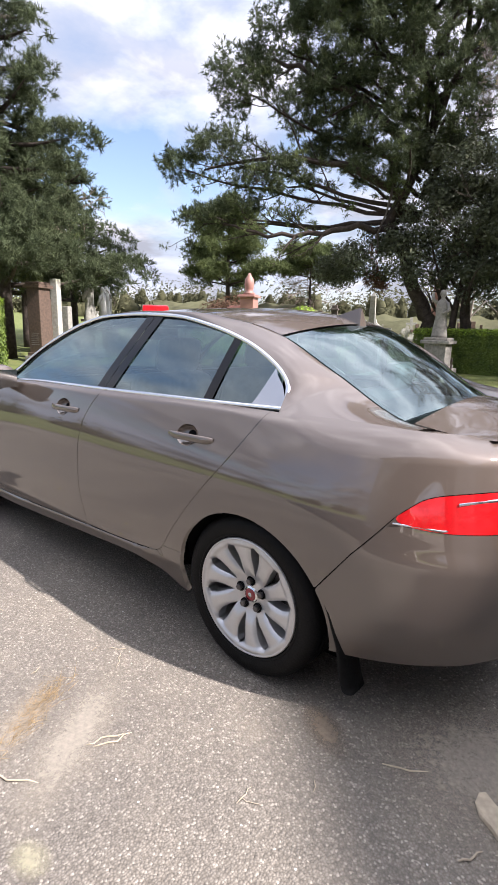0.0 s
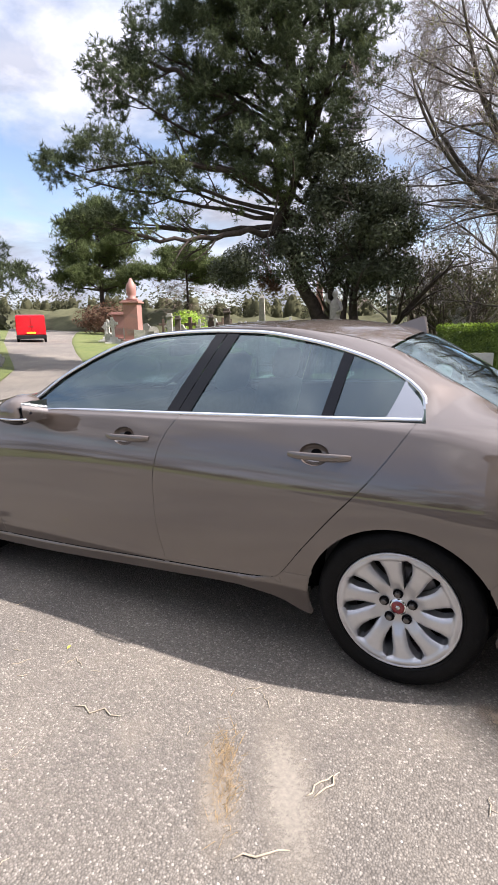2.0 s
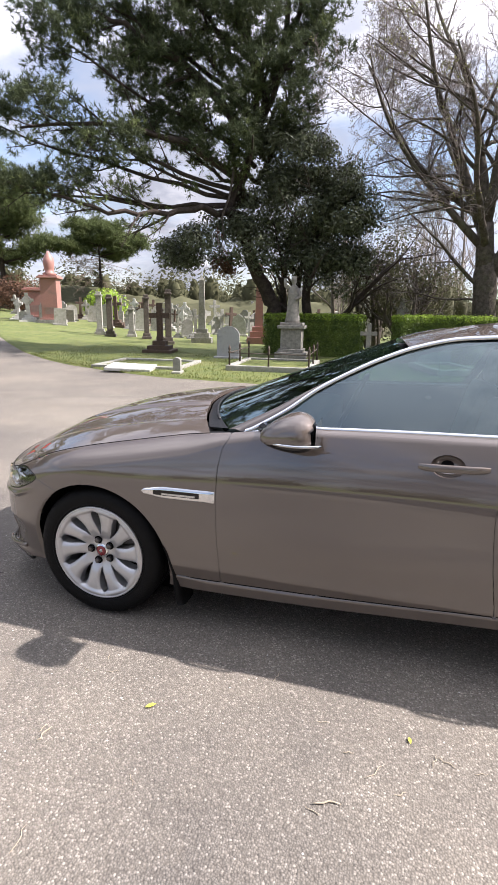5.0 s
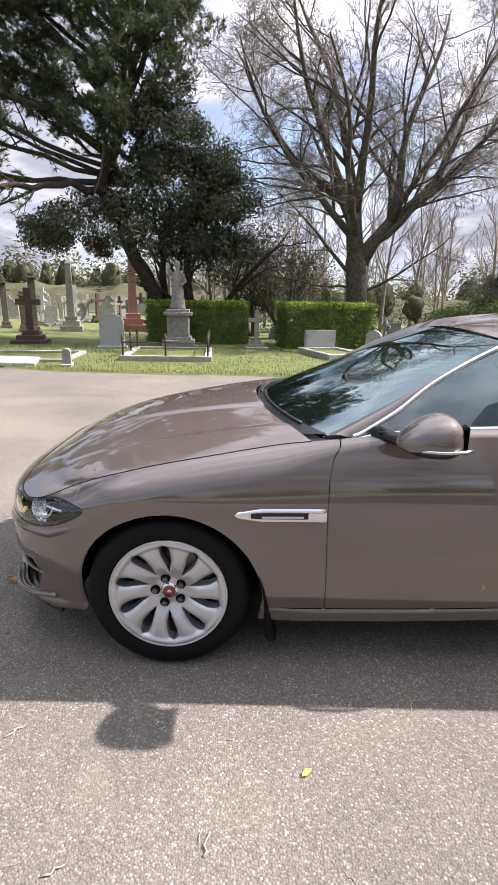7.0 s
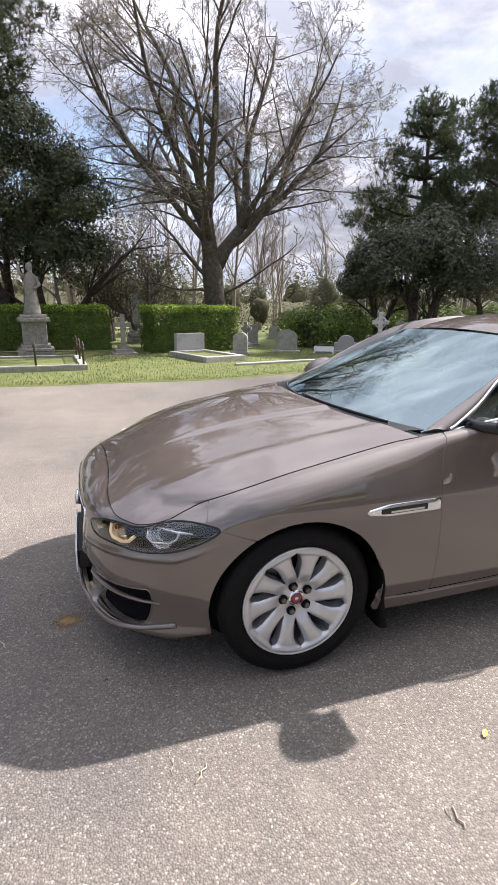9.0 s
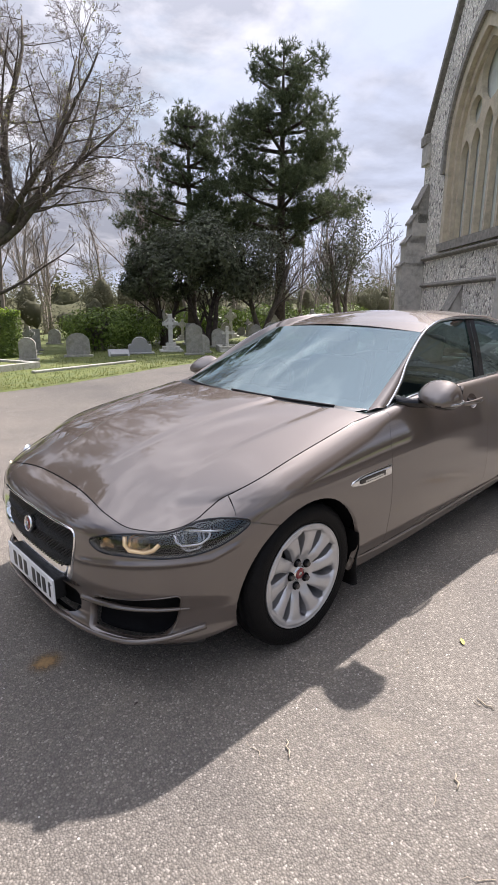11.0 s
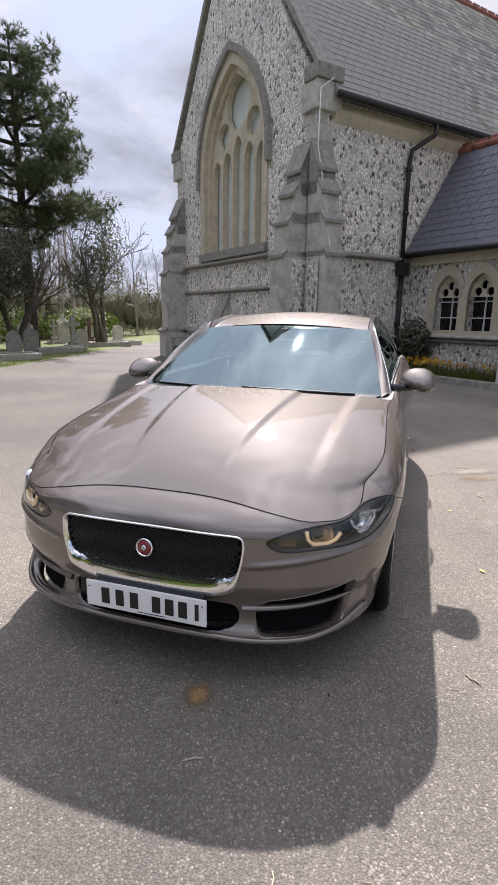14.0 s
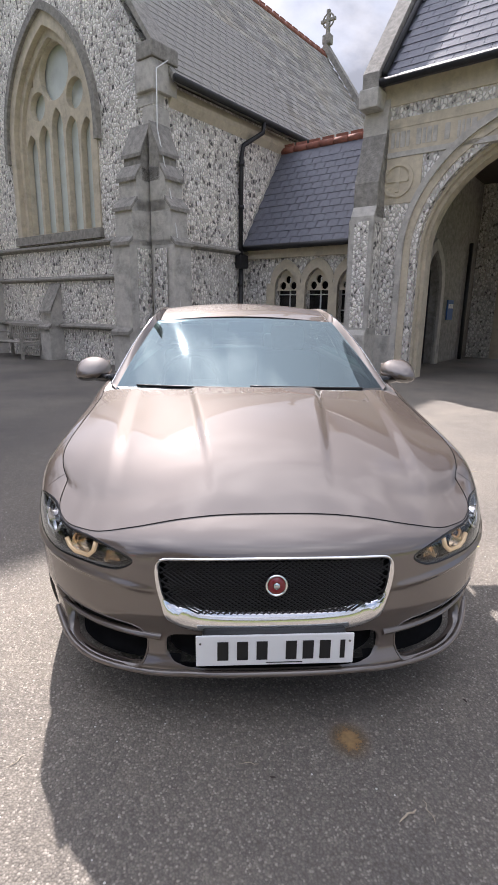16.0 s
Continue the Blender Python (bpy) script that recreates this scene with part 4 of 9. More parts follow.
slated(link, slope_place((LS - 0.25, 0.0, LE - 0.02), (0, -1, 0), (run, 0, LT - LE + 0.02)), 4.0, math.hypot(run, LT - LE) - 0.05, None, lambda x, y: True, "slate_blue", deck, 0.30, 0.21)
for k in range(10):
    y = -0.03 - k * 0.41
    pipe("ridge_tile", [(LS - 0.25 + run, y, LT), (LS - 0.25 + run, y - 0.39, LT)], 0.10, "ridge", link, 8)
    boxes("ridge_crest", [(LS - 0.27 + run, LS - 0.23 + run, y - 0.36, y - 0.03, LT + 0.08, LT + 0.16)], "ridge", link)
pipe("gutter", [(LS - 0.30, 0.0, LE - 0.05), (LS - 0.30, LW, LE - 0.05)], 0.07, "iron", link, 10)
boxes("verge_flashing", [(0, 3.2, -0.03, -0.005, -0.05, 0.06)], "stone", link).matrix_local = Matrix.Translation((LS - 0.2, 0, LE + 0.05)) @ pose(0, 0, 0, 0, -56.7, 0)

# ---- the carriage porch ----
porch = thing("carriage_porch", CH, "stone and flint carriage porch with a wide moulded arch", "porch")
PS, PW0, PW1, PE = 2.62, -3.75, -10.9, 5.75
pc = (PW0 + PW1) / 2
big = arch(pc, 2.45, 2.55, 4.72, 0.0, 18)
slab("arch_wall", [(PW0, 0), (PW0, PE), (PW1, PE), (PW1, 0), (pc - 2.45, 0)] + [p for p in reversed(big[1:-1])] + [(pc + 2.45, 0)], [], 0.6, "flint", porch, "x", PS)
for a, b, at, dp, mat in ((2.84, 2.72, -0.08, 0.14, "stone"), (2.72, 2.58, -0.03, 0.2, "stone_warm"), (2.58, 2.47, 0.05, 0.3, "stone_warm"), (2.48, 2.40, 0.16, 0.38, "stone_warm"), (2.41, 2.33, 0.28, 0.3, "stone_warm")):
    k = 0.0
    ring_of("arch_ring", arch(pc, a, 2.55, 2.55 + 2.17 + (a - 2.45) * 1.15, 0.0, 18), arch(pc, b, 2.55, 2.55 + 2.17 + (b - 2.45) * 1.15, 0.0, 18), dp, mat, porch, "x", PS + at)
boxes("pier_facing", [(PS - 0.025, PS + 0.2, pc + 2.70, PW0 - 0.30, 0, 0.9)], "stone", porch, 0.01)
# frieze with carved lettering, kept as plain bars
for z0, z1, mat, out in ((5.36, 5.75, "stone_warm", 0.03), (4.95, 5.12, "stone_warm", 0.02), (4.52, 4.95, "stone_warm", 0.012), (4.42, 4.52, "stone", 0.03)):
    boxes("frieze", [(PS - out, PS + 0.1, PW1 + 0.2, PW0 - 0.22, z0, z1)], mat, porch, 0.006)
r2 = random.Random(9)
y = PW0 - 0.42
while y > PW1 + 0.6:
    w = r2.uniform(0.04, 0.10)
    boxes("frieze_bar", [(PS - 0.020, PS - 0.010, y - w, y, 4.60, 4.88)], "stone", porch)
    y -= w + r2.choice((0.03, 0.03, 0.04, 0.14))
boxes("roundel_block", [(PS - 0.015, PS + 0.1, PW0 - 1.10, PW0 - 0.25, 3.55, 4.42)], "stone_warm", porch, 0.01)
rc = PW0 - 0.62
ring_of("roundel", circle(rc, 4.0, 0.33, 24) + [circle(rc, 4.0, 0.33, 24)[0]], circle(rc, 4.0, 0.26, 24) + [circle(rc, 4.0, 0.26, 24)[0]], 0.06, "stone_warm", porch, "x", PS - 0.045)
boxes("roundel_cross", [(PS - 0.035, PS - 0.012, rc - 0.04, rc + 0.04, 3.77, 4.23), (PS - 0.034, PS - 0.012, rc - 0.23, rc + 0.23, 3.96, 4.04)], "stone_warm", porch, 0.004)
boxes("corner_pier", [(PS - 0.02, PS + 0.65, PW0 - 0.24, PW0 + 0.02, 0, PE)], "stone", porch, 0.01)


def porch_buttress(place):
    rows = [(0.55, 0.0, 0.9, (0.50, 0.10), "stone"), (0.46, 0.9, 3.30, (0.36, 0.20), "stone"), (0.36, 3.3, 3.95, (0.10, 1.0), "stone_dark"), (0.12, 3.95, 5.2, (0.05, 0.3), "stone")]
    for proj, z0, z1, slope, mat in rows:
        w, p2 = 0.52, slope[0]
        verts = [(0, -w / 2, z0), (-proj, -w / 2, z0), (-proj, -w / 2, z1), (-p2, -w / 2, z1 + slope[1]), (0, -w / 2, z1 + slope[1])]
        verts += [(x, w / 2, z) for x, _, z in verts]
        ob = solid("buttress", verts, [(4, 3, 2, 1, 0), (5, 6, 7, 8, 9), (0, 1, 6, 5), (1, 2, 7, 6), (2, 3, 8, 7), (3, 4, 9, 8), (4, 0, 5, 9)], mat, porch)
        ob.matrix_local = place
    for s in (-1, 1):
        ob = boxes("flint_panel", [(-0.40, -0.06, s * 0.262 - 0.004, s * 0.262 + 0.004, 1.05, 3.2)], "flint", porch)
        ob.matrix_local = place
    ob = boxes("flint_panel", [(-0.465, -0.455, -0.16, 0.16, 1.05, 3.2)], "flint", porch)
    ob.matrix_local = place


porch_buttress(pose(PS, PW0 + 0.02 - 0.12, 0))
porch_buttress(pose(PS + 0.35, PW0 + 0.02, 0, 0, 0, -90))
# side and back walls, inner door, far arch
PB = PS + 7.0
door_arch = arch(5.75, 0.62, 2.0, 2.95, 0.0, 10)
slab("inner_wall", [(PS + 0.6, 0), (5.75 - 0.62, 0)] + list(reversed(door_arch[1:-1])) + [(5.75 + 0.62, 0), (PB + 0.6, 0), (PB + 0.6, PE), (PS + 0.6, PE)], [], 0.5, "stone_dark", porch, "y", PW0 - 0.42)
ring_of("door_surround", arch(5.75, 0.86, 2.0, 3.22, 0.0, 10), arch(5.75, 0.62, 2.0, 2.95, 0.0, 10), 0.12, "stone", porch, "y", PW0 - 0.50)
slab("inner_door", arch(5.75, 0.66, 2.0, 2.98, 0.0, 10), [], 0.08, "oak", porch, "y", PW0 - 0.18, "dark boarded oak door")
for k in range(5):
    boxes("door_batten", [(5.75 - 0.5 + k * 0.24, 5.75 - 0.47 + k * 0.24, PW0 - 0.215, PW0 - 0.19, 0.05, 2.5)], "iron", porch)
back = arch(pc, 2.1, 2.5, 4.3, 0.0, 16)
slab("back_wall", [(PW0 - 0.1, 0), (PW0 - 0.1, PE), (PW1, PE), (PW1, 0), (pc - 2.1, 0)] + list(reversed(back[1:-1])) + [(pc + 2.1, 0)], [], 0.55, "flint", porch, "x", PB)
ring_of("arch_ring", arch(pc, 2.4, 2.5, 4.62, 0.0, 16), arch(pc, 2.1, 2.5, 4.3, 0.0, 16), 0.15, "stone_warm", porch, "x", PB - 0.12)
slab("outer_wall", [(PS + 0.6, 0), (PB, 0), (PB, PE), (PS + 0.6, PE)], [], 0.5, "flint", porch, "y", PW1)
boxes("porch_ceiling", [(PS + 0.55, PB + 0.1, PW1 + 0.3, PW0 - 0.3, 5.2, 5.3)], "oak", porch)
boxes("notice_board", [(7.15, 7.65, PW0 - 0.47, PW0 - 0.43, 1.20, 1.75)], "blue_sign", porch, 0.01, "small blue notice board with pale bars")
for k in range(3):
    boxes("notice_bar", [(7.20 + 0.14 * k, 7.31 + 0.14 * k, PW0 - 0.482, PW0 - 0.47, 1.52, 1.64)], "white", porch)
# roof
pr = 3.25
verts = [(PS - 0.28, PW0 + 0.05, PE + 0.0), (PS - 0.28, PW1 - 0.3, PE), (PS - 0.28 + pr, PW1 - 0.3, PE + pr * 1.25), (PS - 0.28 + pr, PW0 + 0.05, PE + pr * 1.25), (PB + 0.9, PW0 + 0.05, PE), (PB + 0.9, PW1 - 0.3, PE)]
deck = solid("porch_roof", verts, [(0, 3, 2, 1), (3, 4, 5, 2), (0, 1, 5, 4), (0, 4, 3), (1, 2, 5)], "slate_blue", porch, label="blue slate roof of the porch")
slated(porch, slope_place((PS - 0.28, PW0 - 0.25, PE + 0.01), (0, -1, 0), (pr, 0, pr * 1.25)), 6.8, math.hypot(pr, pr * 1.25) - 0.1, None, lambda x, y: x < 3.3 and y < 3.4, "slate_blue", deck, 0.33, 0.24, seed=8)
pipe("gutter", [(PS - 0.34, PW0 - 0.25, PE - 0.03), (PS - 0.34, PW1, PE - 0.03)], 0.075, "iron", porch, 10)
slab("gable_coping", [(PS - 0.36, PE - 0.30), (PS - 0.36, PE + 0.18), (PS - 0.28 + pr, PE + pr * 1.25 + 0.45), (PB + 0.95, PE + 0.2), (PB + 0.95, PE - 0.3), (PS - 0.28 + pr, PE + pr * 1.25 - 0.1)], [], 0.34, "stone_dark", porch, "y", PW0 - 0.22)
boxes("kneeler", [(PS - 0.42, PS + 0.1, PW0 - 0.25, PW0 + 0.16, PE - 0.45, PE - 0.1)], "stone", porch, 0.03)
pipe("valley_cap", [(PS - 0.30, PW0 - 0.3, PE + 0.12), (PS - 0.28 + pr, PW0 - 0.3, PE + pr * 1.25 + 0.14)], 0.06, "iron", porch, 8)
pipe("downpipe", [(8.6, PW0 - 0.52, 3.4), (8.6, PW0 - 0.52, 0.0)], 0.06, "iron", porch, 8)


# ---- the car: front towards -x, its left flank towards -y ----
CAR_HALF, NOSE, TAIL = 0.925, -2.245, 2.395


def car_outline():
    """Half of the widest plan outline, from the nose's middle round the left flank to the tail's middle."""
    pts = []
    for k in range(1500):
        f = (k / 1500) * math.pi / 2
        pts.append((-1.395 + (NOSE + 1.395) * math.cos(f) ** (2 / 2.8), -CAR_HALF * math.sin(f) ** (2 / 2.8)))
    for k in range(1500):
        pts.append((-1.395 + 2.79 * k / 1500, -CAR_HALF))
    for k in range(1501):
        f = (k / 1500) * math.pi / 2
        pts.append((1.395 + (TAIL - 1.395) * math.sin(f) ** (2 / 2.9), -CAR_HALF * max(0.0, math.cos(f)) ** (2 / 2.9)))
    p = np.array(pts)
    a = np.r_[0, np.cumsum(np.hypot(*np.diff(p, axis=0).T))]
    even = np.linspace(0, a[-1], 3000)
    x, y = np.interp(even, a, p[:, 0]), np.interp(even, a, p[:, 1])
    tx, ty = np.gradient(x), np.gradient(y)
    ln = np.hypot(tx, ty)
    return even, x, y, ty / ln, -tx / ln


OA, OX, OY, ONX, ONY = car_outline()
A_END = OA[-1]


def a_of(x):
    return np.interp(x, OX, OA)


def bell(x, c, w):
    return np.exp(-((x - c) / w) ** 2)


def ease(t):
    t = np.clip(t, 0, 1)
    return t * t * (3 - 2 * t)


body_top = keyed((-2.245, 0.716), (-2.228, 0.704), (-2.19, 0.681), (-2.12, 0.657), (-2.06, 0.656), (-2.0, 0.668), (-1.935, 0.692), (-1.88, 0.720), (-1.6, 0.815), (-1.2, 0.895), (-0.94, 0.94), (-0.75, 0.965), (-0.4, 1.003),
                 (0.4, 1.022), (1.3, 1.045), (1.7, 1.05), (2.1, 1.035), (2.395, 1.0))
body_low = keyed((-2.245, 0.175), (-1.95, 0.19), (-1.8, 0.215), (-1.0, 0.205), (-0.6, 0.212), (0.3, 0.262), (0.72, 0.285), (0.92, 0.255), (1.06, 0.205), (1.78, 0.24), (2.0, 0.26), (2.395, 0.3))
roll_z = keyed((-2.245, 0.03), (-1.95, 0.05), (-1.6, 0.10), (-1.0, 0.09), (-0.75, 0.04), (-0.5, 0.025), (1.2, 0.025), (1.5, 0.05), (1.8, 0.10), (2.2, 0.08), (2.395, 0.04))
roll_in = keyed((-2.245, 0.05), (-1.95, 0.07), (-1.6, 0.11), (-1.0, 0.10), (-0.75, 0.035), (-0.5, 0.025), (1.2, 0.025), (1.5, 0.06), (1.8, 0.15), (2.2, 0.12), (2.395, 0.05))
nose_in = keyed((0.17, 0.045), (0.215, -0.004), (0.26, 0.022), (0.33, 0.026), (0.42, 0.0), (0.52, 0.002), (0.58, 0.008), (0.62, 0.016), (0.645, 0.031), (0.665, 0.053), (0.685, 0.084), (0.70, 0.112), (0.716, 0.146), (0.74, 0.20))
tail_in = keyed((0.2, 0.12), (0.32, 0.03), (0.45, 0.0), (0.62, 0.0), (0.70, 0.02), (0.85, 0.05), (1.0, 0.085))


door_low = keyed((-0.85, 0.272), (-0.4, 0.285), (0.3, 0.325), (0.8, 0.352), (0.95, 0.37))


def body_in(a, z):
    """How far the skin lies inside the outline, at a place along it and a height."""
    x = np.interp(a, OA, OX)
    side = 0.065 * np.clip((0.56 - z) / 0.36, 0, 1) ** 1.8 + 0.095 * np.clip((z - 0.60) / 0.43, 0, 2) ** 1.9
    side = side - 0.006 * bell(z, 0.335, 0.035) * bell(x, 0, 1.6)
    side = side - 0.016 * bell(x, 1.5, 0.55) * bell(z, 0.80, 0.16) - 0.010 * bell(x, -1.4, 0.5) * bell(z, 0.72, 0.14)
    side = side + 0.008 * bell(z, 0.66, 0.09) * bell(x, 0.0, 0.9)
    flank = ease((x + 1.1) / 0.2) * (1 - ease((x - 0.78) / 0.12))
    side = side - 0.009 * ease((door_low(x) - 0.001 - z) / 0.007) * flank
    f, r = 1 - ease((a - 0.55) / 0.75), ease((a - (A_END - 1.35)) / 0.75)
    s = side * (1 - f) * (1 - r) + nose_in(z) * f + tail_in(z) * r
    s = s - 0.010 * bell(z, np.interp(a, [0.4, 0.715, 0.97, 1.12], [0.505, 0.538, 0.558, 0.615]), 0.011) * ease((a - 0.36) / 0.1) * (1 - ease((a - 1.0) / 0.15))
    rz, ri = roll_z(x), roll_in(x)
    up = np.clip((z - (body_top(x) - rz)) / rz, 0, 1) * (1 - 0.26 * ease((x - 1.25) / 0.3) * (1 - ease((x - 2.0) / 0.25))) * (1 - 0.07 * (1 - ease((x + 0.95) / 0.2)) - 0.5 * (1 - ease((x + 2.0) / 0.2)))
    return s + ri * (1 - np.sqrt(np.clip(1 - up * up, 0, 1)))


def body_at(a, z, out=0.0):
    """The place on the body's left skin."""
    i = body_in(a, z) - out
    return np.stack([np.interp(a, OA, OX) - np.interp(a, OA, ONX) * i, np.interp(a, OA, OY) - np.interp(a, OA, ONY) * i, z + 0 * a], -1)


def body_normal(a, z):
    e = 0.004
    x = np.interp(a, OA, OX)
    z1, z0 = np.minimum(z + e, body_top(x) - 1e-5), np.minimum(z - e, body_top(x) - 2 * e)
    n = np.cross(body_at(a + e, np.minimum(z, z1)) - body_at(a - e, np.minimum(z, z1)), body_at(a, z1) - body_at(a, z0))
    n /= np.linalg.norm(n, axis=-1, keepdims=True) + 1e-12
    out = np.stack([np.interp(a, OA, ONX), np.interp(a, OA, ONY), 0.3 + 0 * a], -1)
    return n * np.sign((n * out).sum(-1, keepdims=True))


def dense(pts, step=0.004):
    """A polyline with many points."""
    out = []
    for p, q in zip(pts, pts[1:]):
        k = max(1, int(math.dist(p, q) / step))
        out += [(p[0] + (q[0] - p[0]) * i / k, p[1] + (q[1] - p[1]) * i / k) for i in range(k)]
    return np.array(out + [pts[-1]])


def rounded(pts, times=3):
    """A closed outline with its corners cut round."""
    for _ in range(times):
        out = []
        for p, q in zip(pts, pts[1:] + pts[:1]):
            out += [(p[0] * 0.75 + q[0] * 0.25, p[1] * 0.75 + q[1] * 0.25), (p[0] * 0.25 + q[0] * 0.75, p[1] * 0.25 + q[1] * 0.75)]
        pts = out
    return pts


def inside(pts, a, z):
    """Which places lie within a closed outline."""
    p = np.array(pts)
    q = np.roll(p, -1, axis=0)
    hit = np.zeros(np.shape(a), bool)
    for (x0, z0), (x1, z1) in zip(p, q):
        if z0 != z1:
            hit ^= ((z0 > z) != (z1 > z)) & (a < (x1 - x0) * (z - z0) / (z1 - z0) + x0)
    return hit


WHEEL_X, WHEEL_Z, ARCH_R = 1.4175, 0.3275, 0.372
AF, AR = float(a_of(-WHEEL_X)), float(a_of(WHEEL_X))
arch_f = [(AF + ARCH_R * math.cos(t), 0.31 + ARCH_R * math.sin(t)) for t in np.linspace(0, 2 * math.pi, 90)[:-1]]
arch_r = [(AR + (ARCH_R - 0.006) * math.cos(t), 0.30 + (ARCH_R - 0.006) * math.sin(t)) for t in np.linspace(0, 2 * math.pi, 90)[:-1]]
head_lamp = rounded([(0.464, 0.598), (0.50, 0.570), (0.55, 0.558), (0.68, 0.566), (0.80, 0.564), (0.93, 0.577), (1.04, 0.612), (1.16, 0.678), (1.06, 0.700), (0.94, 0.694), (0.84, 0.662), (0.77, 0.650), (0.70, 0.649), (0.61, 0.642), (0.51, 0.620)], 2)
grille = rounded([(-0.395, 0.575), (-0.385, 0.612), (-0.34, 0.618), (0, 0.624), (0.34, 0.618), (0.385, 0.612), (0.395, 0.575), (0.378, 0.48), (0.348, 0.398), (0.26, 0.358),
                  (0, 0.348), (-0.26, 0.358), (-0.348, 0.398), (-0.378, 0.48)], 2)
intake = rounded([(0.43, 0.350), (0.435, 0.220), (0.50, 0.202), (0.72, 0.208), (0.81, 0.232), (0.845, 0.31), (0.862, 0.418), (0.80, 0.408), (0.60, 0.374)], 2)
low_mouth = rounded([(-0.375, 0.325), (-0.365, 0.226), (0, 0.220), (0.365, 0.226), (0.375, 0.325), (0.30, 0.336), (-0.30, 0.336)], 2)
tail_lamp = rounded([(4.84, 0.776), (4.95, 0.752), (5.17, 0.747), (A_END - 0.5, 0.75), (A_END - 0.45, 0.78), (A_END - 0.46, 0.86), (A_END - 0.6, 0.878), (5.1, 0.872), (4.95, 0.856), (4.89, 0.815)], 2)

handle_cup = {n: [(float(a_of(xc + 0.060 * math.cos(t))), 0.912 + 0.040 * math.sin(t)) for t in np.linspace(0, 2 * math.pi, 41)[:-1]] for n, xc in (("front_door", 0.113), ("rear_door", 1.071))}
gap_front = dense([(float(a_of(x)), z) for x, z in ((-0.762, 0.99), (-0.768, 0.945), (-0.793, 0.90), (-0.806, 0.82), (-0.808, 0.70), (-0.803, 0.5), (-0.797, 0.38), (-0.793, 0.20))])
b_x = keyed((0.2, 0.352), (0.35, 0.338), (0.45, 0.322), (0.55, 0.308), (0.73, 0.297), (0.86, 0.316), (0.93, 0.345), (1.0, 0.392), (1.06, 0.44))
gap_b = dense([(float(a_of(b_x(z))), z) for z in np.linspace(0.2, 1.06, 60)])
r_x = keyed((0.352, 0.80), (0.358, 0.88), (0.38, 0.925), (0.42, 0.96), (0.50, 1.018), (0.66, 1.145), (0.86, 1.315), (1.0, 1.41), (1.08, 1.46))
gap_rear = dense([(float(a_of(r_x(z))), z) for z in np.linspace(0.352, 1.08, 80)])
gap_sill = dense([(float(a_of(x)), float(door_low(x))) for x in np.linspace(-1.1, 0.81, 60)])
gap_sill_tail = dense([(float(a_of(0.945)), 0.40), (float(a_of(1.1)), 0.408)])
gap_bump_f = dense([(1.085, 0.683), (float(a_of(-1.70)), 0.662), (float(a_of(-1.60)), 0.628)])
gap_bump_r = dense([(float(a_of(1.72)), 0.47), (float(a_of(1.85)), 0.645), (float(a_of(1.97)), 0.785)])
gap_boot = dense([(A_END - 0.46, 0.80), (A_END, 0.80)])


